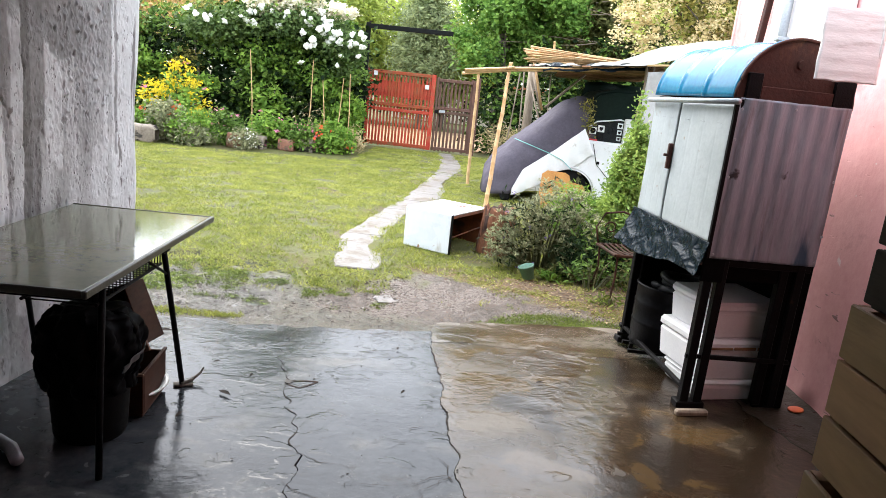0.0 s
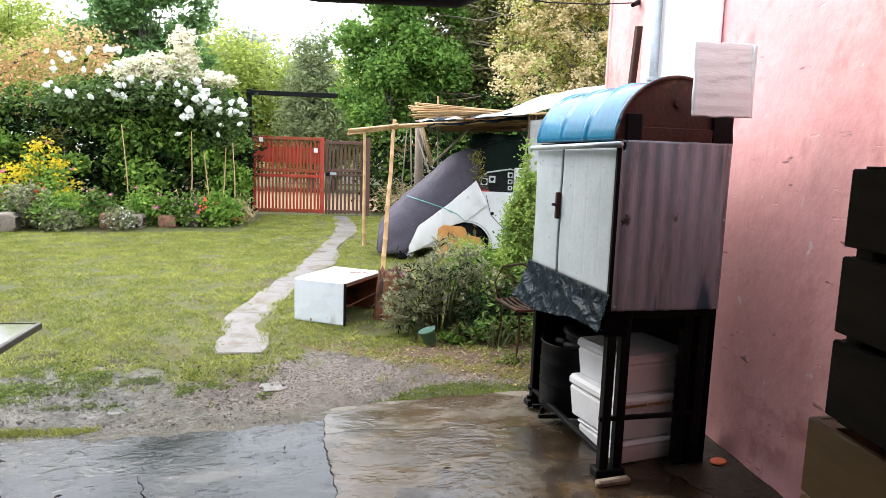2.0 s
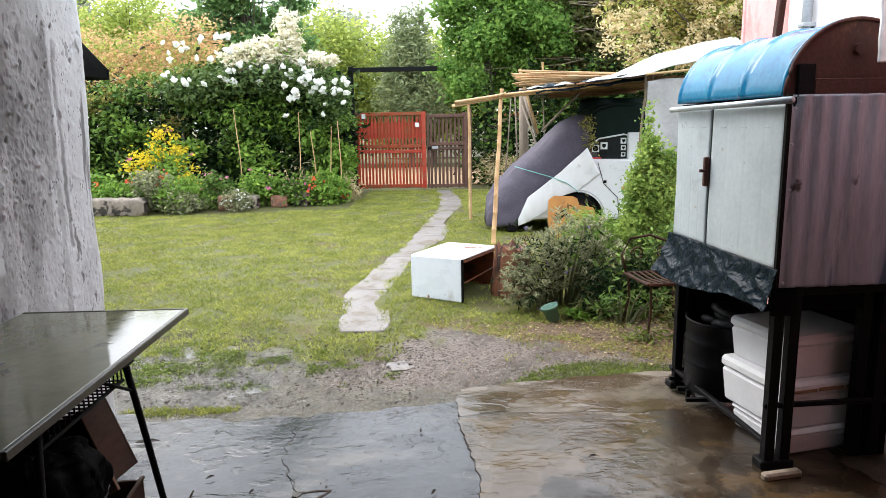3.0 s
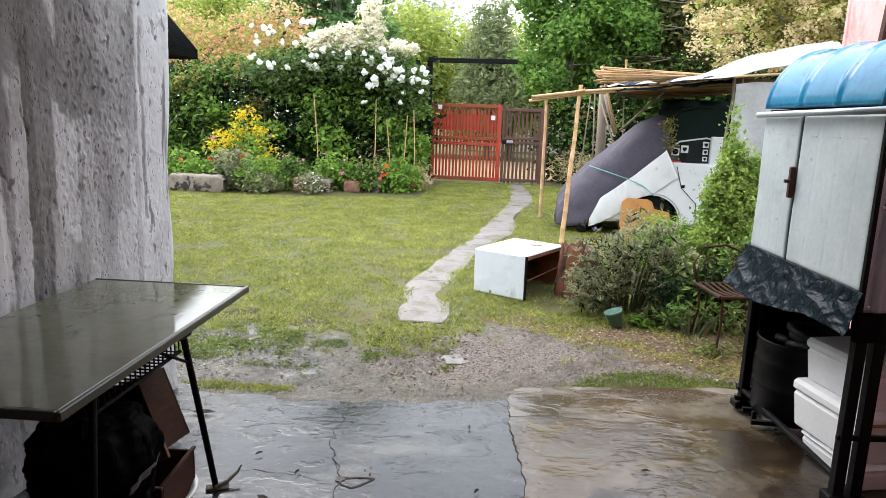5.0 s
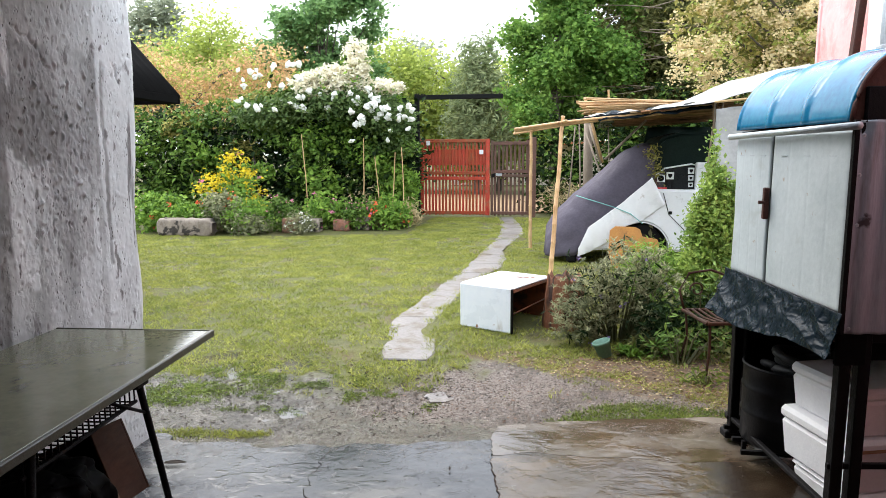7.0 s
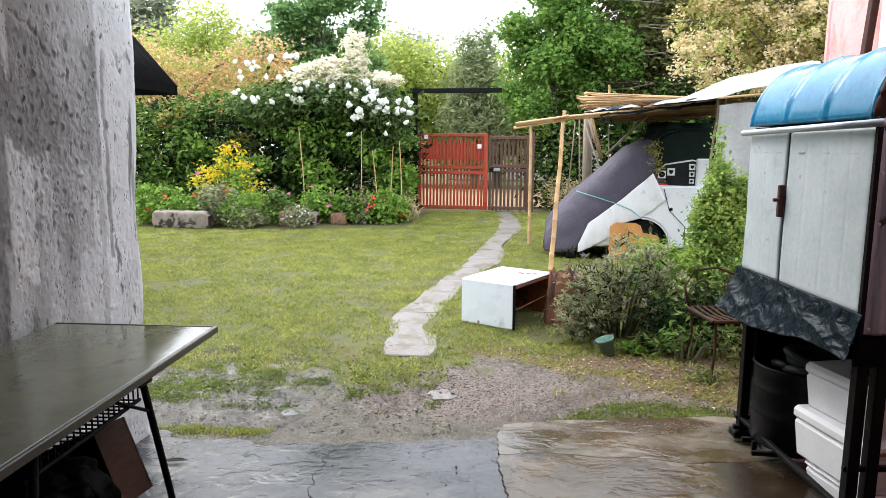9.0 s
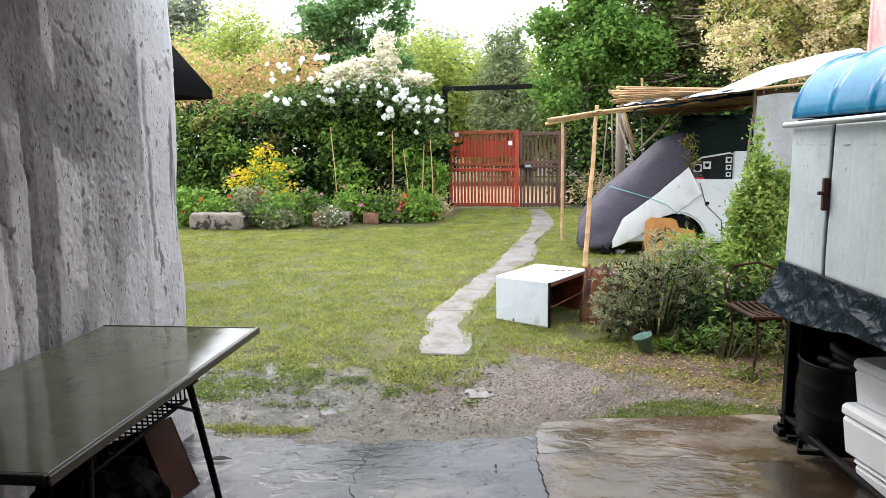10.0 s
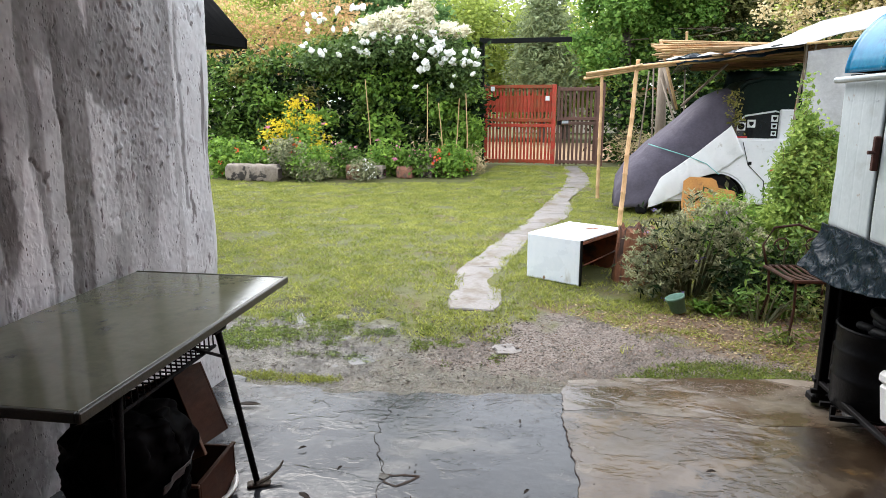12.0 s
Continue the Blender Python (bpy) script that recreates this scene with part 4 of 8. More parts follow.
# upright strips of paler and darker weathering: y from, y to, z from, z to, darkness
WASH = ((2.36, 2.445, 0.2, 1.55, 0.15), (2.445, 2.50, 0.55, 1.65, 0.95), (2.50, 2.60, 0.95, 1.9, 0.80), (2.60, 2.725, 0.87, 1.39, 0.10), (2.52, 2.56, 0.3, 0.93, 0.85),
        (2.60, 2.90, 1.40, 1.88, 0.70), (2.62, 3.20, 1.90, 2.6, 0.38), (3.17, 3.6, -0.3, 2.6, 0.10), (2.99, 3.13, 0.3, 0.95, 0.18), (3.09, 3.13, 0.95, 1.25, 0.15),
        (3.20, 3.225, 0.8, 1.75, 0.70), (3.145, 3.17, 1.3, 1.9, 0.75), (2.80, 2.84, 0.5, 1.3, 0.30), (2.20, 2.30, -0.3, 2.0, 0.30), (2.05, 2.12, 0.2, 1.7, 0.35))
WALL_CRACKS = (((2.66, 1.94), (2.72, 1.90), (2.80, 1.87), (2.84, 1.81), (2.89, 1.77)), ((3.15, 1.92), (3.23, 1.89), (3.30, 1.84), (3.337, 1.76)),
               ((2.30, 1.20), (2.34, 1.14), (2.357, 1.067), (2.42, 1.047), (2.442, 0.989), (2.48, 0.955), (2.525, 0.963), (2.55, 1.0)), ((2.44, 1.40), (2.47, 1.28), (2.46, 1.16)),
               ((2.70, 1.40), (2.735, 1.36), (2.75, 1.30)), ((2.60, 0.86), (2.68, 0.90), (2.78, 0.93)))


def wash_shade_at(y, z):
    """How dark the weathering and the painted porch shade are at a wall spot."""
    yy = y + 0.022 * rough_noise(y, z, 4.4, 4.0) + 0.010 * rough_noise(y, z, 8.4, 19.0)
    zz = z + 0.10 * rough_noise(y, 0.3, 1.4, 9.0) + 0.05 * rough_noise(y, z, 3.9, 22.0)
    # darker towards the near end and the top: porch shade painted in
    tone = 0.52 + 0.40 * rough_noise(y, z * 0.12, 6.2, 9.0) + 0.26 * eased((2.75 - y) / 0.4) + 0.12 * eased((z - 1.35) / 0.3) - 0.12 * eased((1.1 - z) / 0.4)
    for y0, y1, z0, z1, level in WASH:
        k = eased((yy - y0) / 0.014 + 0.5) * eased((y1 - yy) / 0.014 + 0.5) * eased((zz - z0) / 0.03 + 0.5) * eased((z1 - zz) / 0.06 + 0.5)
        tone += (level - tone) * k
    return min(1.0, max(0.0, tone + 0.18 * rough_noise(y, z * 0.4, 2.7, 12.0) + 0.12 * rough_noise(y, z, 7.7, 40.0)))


def crack_depth(y, z):
    best = 1.0
    for line in WALL_CRACKS:
        if not (line[0][0] - 0.05 < y < line[-1][0] + 0.05):
            continue
        for (y0, z0), (y1, z1) in zip(line, line[1:]):
            ly, lz = y1 - y0, z1 - z0
            k = min(1.0, max(0.0, ((y - y0) * ly + (z - z0) * lz) / (ly * ly + lz * lz)))
            best = min(best, math.hypot(y - y0 - k * ly, z - z0 - k * lz))
    return best


def plaster_face(u, v):
    y, z = 1.6 + 1.865 * u, -0.2 + 2.6 * v
    d = 0.008 * rough_noise(1, y, z, 0.9) + 0.002 * rough_noise(4, y, z * 0.8, 3.2) - 0.005 * wash_shade_at(y, z)
    crust = eased(1.4 - abs(y - 2.88) / 0.26) * eased(1.6 - abs(z - 1.4) / 0.45) + 0.25
    d += crust * (0.0030 * rough_noise(2, y, z * 0.8, 38.0) + 0.0016 * rough_noise(6, y, z, 70.0) + 0.022 * max(0.0, rough_noise(11, y + 0.3 * z, z - 0.3 * y, 33.0) - 0.32))
    d -= (0.010 + 0.014 * crust) * max(0.0, rough_noise(13, y * 1.3, z * 0.6, 46.0) - 0.36)
    d += 0.010 * max(0.0, rough_noise(17, y * 0.6 + 0.4 * z, z * 1.4, 14.0) - 0.48)
    near = crack_depth(y + 0.022 * rough_noise(5, y, z, 26.0) + 0.008 * rough_noise(25, y, z, 70.0), z + 0.022 * rough_noise(15, y, z, 26.0))
    d -= 0.011 * max(0.0, 1 - near / (0.0065 + 0.004 * rough_noise(19, y, z, 25.0))) * eased(0.6 + 2 * rough_noise(21, y, z, 12.0))
    edge = max(0.0, (y - 3.42) / 0.05)
    return (-1.985 + d - 0.018 * edge * edge + 0.012 * (z - 1.0), y + 0.05 * rough_noise(3, 0, z, 2.2) * u ** 16, z)


verts, faces = sheet(420, 400, plaster_face)
plaster = from_arrays("plaster", verts, faces, M["plaster"], wall_left, True)
plaster.data.color_attributes.new("wash_shade", "FLOAT_COLOR", "POINT").data.foreach_set("color", [c for x, y, z in verts for c in (wash_shade_at(y, z), 0.0, 0.0, 1.0)])
part("plaster_rear", solid(-2.06, -1.985, -5.0, 1.6, -0.3, 2.4), M["plaster"], wall_left)
part("wall_core", solid(-2.35, -2.062, -5.0, 3.43, -0.3, 2.4), M["plaster"], wall_left)

# ---- pink house wall ----
wall_pink = thing("wall_east", 0, 0, 0, kind="structure", label="pink painted rough plaster house wall, chipped", category="wall")


def pink_face(u, v):
    y, z = -5.0 + 10.3 * u, -0.2 + 3.3 * v
    d = 0.020 * rough_noise(1, y, z, 0.8) + 0.004 * rough_noise(4, y, z, 2.5)
    dent = rough_noise(5, y, z * 1.6, 6.0)
    d += 0.004 * max(0.0, dent - 0.42) * 4
    if v < 0.14:
        d += 0.03 * (0.14 - v) / 0.14 * (0.6 + rough_noise(0, y, z, 7))
    return (1.97 - d, y, z)


verts, faces = sheet(300, 100, pink_face)
from_arrays("plaster", verts, [f[::-1] for f in faces], M["pink"], wall_pink, True)
part("wall_core", solid(2.02, 2.3, -5.0, 5.3, -0.3, 3.1), M["pink"], wall_pink)
part("corner_plaster", solid(1.955, 2.32, 5.27, 5.33, -0.3, 3.1, bevel=0.012), M["pink"], wall_pink)
# glare on this stretch of wall is painted as a white panel
part("limewash_panel", solid(1.935, 1.96, 3.45, 4.52, 1.45, 3.05, bevel=0.006), M["white_wall"], wall_pink, "white strip of wall, glare put into its colour")

bar = thing("iron_bar", 1.92, 4.66, 1.75, label="slanting rusty brown iron bar against the pink wall", category="bar")
part("bar", solid(-0.02, 0.02, -0.03, 0.03, 0.0, 0.62, bevel=0.005, turn=Matrix.Rotation(radians(9), 4, "X")), M["drum_rust"], bar)
pipe_thing = thing("drain_pipe", 1.90, 4.20, 1.6, label="dull grey metal drain pipe on the wall", category="pipe")
part("tube", pipe([(0, 0, 0), (0, 0, 0.5), (0, 0.01, 1.4)], 0.028, 10), M["gutter"], pipe_thing, smooth=True)
for z in (0.35, 0.95):
    part("clamp", solid(-0.034, 0.04, -0.036, 0.036, z, z + 0.025, bevel=0.004), M["gutter"], pipe_thing)

# dark strip at the wall foot: dirt, plus floor shade put into its colour
patch_edge = [(1.62 + 0.16 * rough_noise(0, y, 2.2, 2.1) + 0.05 * rough_noise(3, y, 1.1, 9.0) + 0.16 * abs(y - 2.6), y) for y in [1.3 + 0.04 * k for k in range(50)]]
dirt = part("wet_dirt", prism(patch_edge + [(1.95, 3.26), (1.95, 1.3)], -0.01, 0.0068, slab_z), M["wet_dirt"])
tagged(dirt, "dark wet dirt and moss, with painted shade, at the foot of the pink wall", "dirt", kind="structure")

# ---- rest of the house, in part unseen and added, that closes the porch ----
part_wall = part("wall_south", solid(-2.35, 2.3, -5.25, -5.0, -0.3, 3.1), M["house_wall"])
tagged(part_wall, "plain grey wall added unseen behind the porch to close it", "wall", kind="structure")
roof = thing("roof_1", 0, 0, 0, kind="structure", label="low dark corrugated porch roof with a black gutter edge", category="roof")


def porch_sheet(x0, x1, y1):
    def place(u, v):
        x = x0 + (x1 - x0) * u
        y = -5.1 + (y1 + 5.1) * v
        return (x, y, 2.22 + 0.06 * (3.0 - y) + 0.08 * (0.6 - x) + 0.018 * math.sin(x * 2 * math.pi / 0.15))
    return place


# the shorter right sheet is unseen; its reach is set to dim the wall
for x0, x1, y1 in ((-2.3, 0.60, 3.10), (0.60, 2.05, 2.2)):
    thick_sheet("roof_sheet", int((x1 - x0) / 0.025), 8, porch_sheet(x0, x1, y1), M["roof_dark"], roof, 0.01)
part("gutter", pipe([(-2.3, 3.12, 2.36), (-0.63, 3.12, 2.20), (-0.13, 3.12, 2.158), (0.50, 3.12, 2.166), (0.62, 3.11, 2.20)], [0.055, 0.055, 0.055, 0.055, 0.04], 12), M["roof_dark"], roof, smooth=True)
part("roof_beam", pipe([(-2.2, 2.2, 2.40), (0.6, 2.6, 2.17)], 0.045, 4), M["roof_dark"], roof)
part("roof_beam", pipe([(-2.2, 0.6, 2.50), (2.0, 0.6, 2.14)], 0.045, 4), M["roof_dark"], roof)
wire = thing("wire", 0.6, 3.11, 2.19, label="thin dark wire from the roof to the wall", category="wire")
part("cable", pipe([(0, 0, 0), (0.45, 0.55, 0.09), (0.9, 1.1, 0.22), (1.35, 1.6, 0.36)], 0.004, 5), M["black_rubber"], wire)
part("insulator", pipe([(1.30, 1.55, 0.33), (1.37, 1.62, 0.37)], [0.014, 0.02], 8), M["black_rubber"], wire)

# ---- folding table ----
TABLE_LONG, TABLE_WIDE = 1.306, 0.70
table = thing("folding_table", -1.165, 1.53, slab_z(-1.2, 2.2), 4.6, "folding table, wet olive board top, thin black legs", "table")
part("tabletop", solid(-TABLE_WIDE, -0.012, 0.012, TABLE_LONG - 0.012, 0.724, 0.748, bevel=0.004), M["table_top"], table, "wet glossy olive-green board")
for args in ((-0.012, 0.004, -0.004, TABLE_LONG, 0.722, 0.7505), (-TABLE_WIDE, -0.012, -0.004, 0.012, 0.722, 0.7505), (-TABLE_WIDE, -0.012, TABLE_LONG - 0.012, TABLE_LONG, 0.722, 0.7505)):
    part("edge_strip", solid(*args, bevel=0.003), M["table_edge"], table, "dull metal edging")
for x, sign in ((-0.040, 1), (-0.655, -1)):
    part("leg", pipe([(x, 0.752, 0.712), (x + 0.014 * sign, 0.84, 0.36), (x + 0.029 * sign, 0.924, 0.0)], 0.0125, 10), M["black_metal"], table, smooth=True)
    part("leg", pipe([(x, 0.20, 0.712), (x + 0.014 * sign, 0.14, 0.36), (x + 0.029 * sign, 0.09, 0.0)], 0.0125, 10), M["black_metal"], table, smooth=True)
    part("hinge_plate", solid(x - 0.014, x + 0.014, 0.72, 0.80, 0.690, 0.7115, bevel=0.003), M["black_metal"], table)
    part("strut", pipe([(x, 0.56, 0.708), (x + 0.006 * sign, 0.785, 0.585)], 0.006, 7), M["black_metal"], table, smooth=True)
part("leg_bar", pipe([(-0.655, 0.19, 0.655), (-0.040, 0.19, 0.655)], 0.010, 8), M["black_metal"], table, smooth=True)
rack = part("wire_rack", pipe([(-0.045, 0.16, 0.700), (-0.045, 0.74, 0.700)], 0.004, 6), M["black_metal"], table, "black wire rack under the top")
for x in (-0.045, -0.30):
    part("rack_rail", pipe([(x, 0.16, 0.645), (x, 0.74, 0.645)], 0.0065, 6), M["black_metal"], rack)
for k in range(20):
    y = 0.17 + 0.0295 * k
    part("rack_wire", pipe([(-0.045, y, 0.700), (-0.046, y + 0.002, 0.650), (-0.060, y + 0.002, 0.644), (-0.30, y, 0.644)], 0.003, 5), M["black_metal"], rack)

foot_block = thing("foot_block", -1.235, 2.455, slab_z(-1.235, 2.455), 25, "scrap of wet wood under the table leg", "wood scrap")
part("board", solid(-0.055, 0.035, -0.022, 0.022, 0.0, 0.012, bevel=0.004), M["bark"], foot_block)
part("stick", pipe([(-0.02, -0.015, 0.016), (0.03, 0.012, 0.022), (0.07, 0.05, 0.04), (0.085, 0.065, 0.06)], [0.009, 0.008, 0.006, 0.003], 6), M["bark"], foot_block)


# ---- things under the table ----
def crumple(points_of, nx, ny, name, material, parent, amount, scale, thickness=0.003):
    def place(u, v):
        x, y, z = points_of(u, v)
        f = rough_noise(x, y, z, scale) + 1.3 * (0.25 - abs(rough_noise(x + 3, y, z, scale * 1.6))) + 0.5 * (0.25 - abs(rough_noise(x, y + 5, z, scale * 3.7)))
        return (x + amount * f, y + amount * rough_noise(y, z, x, scale * 1.3), z + amount * 0.8 * rough_noise(z, x, y, scale))
    return thick_sheet(name, nx, ny, place, material, parent, thickness)


bin_thing = thing("rubbish_bin", -1.405, 1.95, slab_z(-1.405, 1.95), 0, "black rubbish bin lined with a crumpled black bag", "bin")
bin_thing.scale = (0.76, 0.76, 0.97)
part("bin_body", lathe([(0.0, 0.0), (0.17, 0.0), (0.18, 0.02), (0.215, 0.46), (0.205, 0.46), (0.17, 0.05)], 28), M["black_rubber"], bin_thing, smooth=True)


def bag_shape(u, v):
    a = 2 * math.pi * u
    prof = [(0.222, 0.22), (0.232, 0.30), (0.242, 0.38), (0.245, 0.44), (0.225, 0.50), (0.175, 0.535), (0.10, 0.55), (0.02, 0.54)]
    k = min(v * 7, 6.999)
    (r0, z0), (r1, z1) = prof[int(k)], prof[int(k) + 1]
    r, z = r0 + (r1 - r0) * (k % 1), z0 + (z1 - z0) * (k % 1)
    fold = 1 + 0.05 * math.sin(a * 9 + 5 * v) * (v < 0.7)
    return (r * fold * math.cos(a), r * fold * math.sin(a), z)


crumple(bag_shape, 84, 40, "bin_bag", M["bag"], bin_thing, 0.03, 13)


def bag_strap(u, v):
    a = -0.45 + 0.75 * u
    return ((0.262 + 0.01 * v) * math.cos(a), (0.262 + 0.01 * v) * math.sin(a), 0.32 + 0.05 * u + 0.032 * v)


crumple(bag_strap, 24, 6, "bag_fold", M["house_wall"], bin_thing, 0.012, 11)

crate_box = thing("wooden_box", -1.375, 2.20, slab_z(-1.375, 2.2) + 0.27, 6, "tilted open brown wooden drawer under the table", "drawer")
tilt = Matrix.Rotation(radians(-24), 4, "Y") @ Matrix.Rotation(radians(-8), 4, "X")
for args, paint in (((-0.105, 0.105, 0.115, 0.127, 0.0, 0.27), "box_brown"), ((0.093, 0.105, -0.06, 0.115, 0.0, 0.27), "box_brown"), ((-0.105, -0.093, -0.06, 0.115, 0.0, 0.27), "box_brown"),
                    ((-0.093, 0.093, -0.06, 0.115, 0.258, 0.27), "box_brown"), ((-0.093, 0.093, -0.06, 0.115, 0.0, 0.012), "box_brown"), ((-0.112, 0.118, -0.078, -0.062, -0.03, 0.055), "drawer_front")):
    part("drawer_board", solid(*args, bevel=0.002, turn=tilt), M[paint], crate_box)
low_box = thing("wooden_tray", -1.43, 2.22, slab_z(-1.43, 2.22), 8, "dark brown wooden tray with a pale worn rim", "tray")
for args in ((-0.15, 0.15, -0.15, 0.15, 0.012, 0.024), (-0.15, 0.15, -0.15, -0.136, 0.024, 0.20), (-0.15, 0.15, 0.136, 0.15, 0.024, 0.20), (0.136, 0.15, -0.136, 0.136, 0.024, 0.20),
             (-0.15, -0.136, -0.136, 0.136, 0.024, 0.20)):
    part("tray_board", solid(*args, bevel=0.003), M["box_brown"], low_box)
part("tray_rim", solid(-0.155, 0.155, -0.158, -0.145, 0.20, 0.212, bevel=0.003), M["drawer_front"], low_box, "pale worn rim")
part("tray_rim", solid(0.138, 0.155, -0.145, 0.155, 0.20, 0.212, bevel=0.003), M["box_brown"], low_box, "pale worn rim")
basin = thing("basin", -1.44, 2.26, slab_z(-1.44, 2.26), 0, "shallow white enamel basin with a thin rim", "basin")
part("bowl", lathe([(0.0, 0.004), (0.13, 0.004), (0.18, 0.07), (0.195, 0.075), (0.195, 0.082), (0.175, 0.078), (0.125, 0.010), (0.0, 0.010)], 30), M["enamel_white"], basin, smooth=True)
hose = thing("pale_hose", -1.56, 1.68, slab_z(-1.56, 1.68), 0, "short piece of pale grey hose on the floor", "hose")
part("tube", pipe([(-0.22, 0.08, 0.03), (-0.10, 0.075, 0.03), (-0.01, 0.03, 0.03), (0.06, -0.04, 0.03)], 0.024, 10), M["gutter"], hose, smooth=True)

# ---- raised half-drum cabinet on black iron legs ----
CX, CY, CZ = 1.195, 2.775, slab_z(1.3, 2.9)
cab = thing("drum_cabinet", CX, CY, CZ, 8.0, "white two-door metal cabinet on black legs under a blue half-drum lid", "cabinet")
L, W = 0.97, 0.555
Z0, Z1 = 0.80, 1.565


def corrugated(u, v):
    y, z = W * u, Z0 + (Z1 - Z0) * v
    dent = -0.008 * max(0.0, rough_noise(3, y, z, 9.0) - 0.35) + 0.012 * math.exp(-((u - 0.03) / 0.05) ** 2 - ((v - 0.97) / 0.04) ** 2)
    return (y, -0.012 + 0.0036 * math.sin(u * W * 2 * math.pi / 0.076) + dent + 0.004 * rough_noise(1, y, z, 3.0), z + 0.006 * (v > 0.5) * rough_noise(4, y, 0, 12.0))


thick_sheet("side_sheet", 110, 70, corrugated, M["zinc"], cab, 0.002, label="weathered purple-grey corrugated zinc side")
for u, v in ((0.03, 0.93), (0.97, 0.93), (0.03, 0.52), (0.97, 0.55), (0.03, 0.03), (0.97, 0.03), (0.5, 0.96), (0.02, 0.75), (0.98, 0.2)):
    part("screw", lathe([(0.0, 0.004), (0.006, 0.003), (0.007, 0.0)], 8), M["gutter"], cab).matrix_local = Matrix.Translation((W * u, -0.021, Z0 + (Z1 - Z0) * v)) @ Matrix.Rotation(radians(90), 4, "X")
part("body", solid(0.02, W, 0.0, L, Z0 + 0.005, Z1 - 0.01), M["black_metal"], cab)
for y0, y1, nm in ((0.012, 0.598, "near"), (0.614, L - 0.005, "far")):
    def door_skin(u, v):
        y, z = y0 + (y1 - y0) * u, Z0 + 0.07 + (Z1 - Z0 - 0.105) * v
        flute = 0.0009 * sum(math.exp(-((u - c) / 0.012) ** 2) for c in (0.22, 0.47, 0.74))
        edge = 0.006 * (max(0.0, 0.02 - u) + max(0.0, u - 0.98) + max(0.0, 0.015 - v) + max(0.0, v - 0.985)) / 0.02
        return (-0.004 + flute + edge + 0.0035 * rough_noise(2, y, z, 3.0) + 0.0018 * rough_noise(5, y, z, 9.0), y, z)
    door = thick_sheet("door", 70, 60, door_skin, M["white_door"], cab, -0.016, label="chalky white sheet-metal door")
    for k in range(3):
        ry = y0 + (k + 0.6) * (y1 - y0) / 3.2
        part("slot", solid(-0.0065, 0.0, ry - 0.022, ry + 0.022, Z1 - 0.127, Z1 - 0.124), M["gutter"], door)
latch = part("latch", solid(-0.028, -0.004, 0.593, 0.617, 1.16, 1.30, bevel=0.004), M["drum_rust"], cab, "rusty brown sliding latch")
part("latch_knob", pipe([(-0.05, 0.60, 1.235), (-0.02, 0.60, 1.235)], 0.008, 8), M["drum_rust"], latch)
part("corner_strip", solid(-0.012, 0.006, -0.016, 0.004, Z0, Z1, bevel=0.002), M["black_metal"], cab)
R = W / 2


def drum_face(u, v):
    a = math.pi * u
    rib = 0.010 * (math.exp(-((v - 0.34) / 0.022) ** 2) + math.exp(-((v - 0.66) / 0.022) ** 2) + math.exp(-((v - 0.01) / 0.012) ** 2) + math.exp(-((v - 0.99) / 0.012) ** 2))
    r = R + 0.008 + rib
    return (R - r * math.cos(a), 0.02 + (L - 0.03) * v, Z1 - 0.005 + r * math.sin(a))


lid = thick_sheet("drum_lid", 40, 100, drum_face, M["drum_blue"], cab, 0.003, label="glossy blue half oil drum with ribs")
end = [(R - (R + 0.004) * math.cos(math.pi * k / 28), Z1 - 0.005 + (R + 0.004) * math.sin(math.pi * k / 28)) for k in range(29)]
for y0 in (0.018, L - 0.02):
    bm = bmesh.new()
    ring = [[bm.verts.new((x, y, z)) for x, z in end] for y in (y0, y0 + 0.006)]
    bm.faces.new(ring[0])
    bm.faces.new(ring[1][::-1])
    for k in range(len(end)):
        j = (k + 1) % len(end)
        bm.faces.new((ring[0][k], ring[0][j], ring[1][j], ring[1][k]))
    bmesh.ops.recalc_face_normals(bm, faces=bm.faces)
    cap = part("drum_end", bm, M["drum_rust"], cab, "dark rust-brown drum end")
rim = [(R - (R + 0.01) * math.cos(math.pi * k / 28), 0.014, Z1 - 0.005 + (R + 0.01) * math.sin(math.pi * k / 28)) for k in range(29)]
part("drum_rim", pipe(rim, 0.008, 8), M["drum_rust"], cab, smooth=True)
part("bung", pipe([(R + 0.0, 0.02, Z1 + 0.17), (R + 0.0, 0.0, Z1 + 0.17)], 0.022, 14), M["drum_rust"], cab)
part("top_plate", solid(0.03, 0.10, -0.004, 0.016, Z1 - 0.01, Z1 + 0.115, bevel=0.003), M["black_metal"], cab)
part("top_plate", solid(W - 0.10, W + 0.0, -0.006, 0.016, Z1 - 0.01, Z1 + 0.13, bevel=0.003), M["black_metal"], cab)
part("top_plate", solid(0.10, W - 0.10, -0.002, 0.014, Z1 - 0.01, Z1 + 0.06, bevel=0.003), M["drum_rust"], cab)
part("gutter", pipe([(-0.026, -0.06, Z1 - 0.022), (-0.030, L + 0.02, Z1 - 0.035)], 0.014, 10), M["gutter"], cab, "dull zinc gutter rod", True)


def apron(u, v):
    return (-0.014 - 0.05 * v - 0.045 * v * v * u, -0.03 + (L + 0.06) * u, Z0 + 0.078 - 0.17 * v - 0.05 * u * v + 0.02 * math.sin(u * 7) * v)


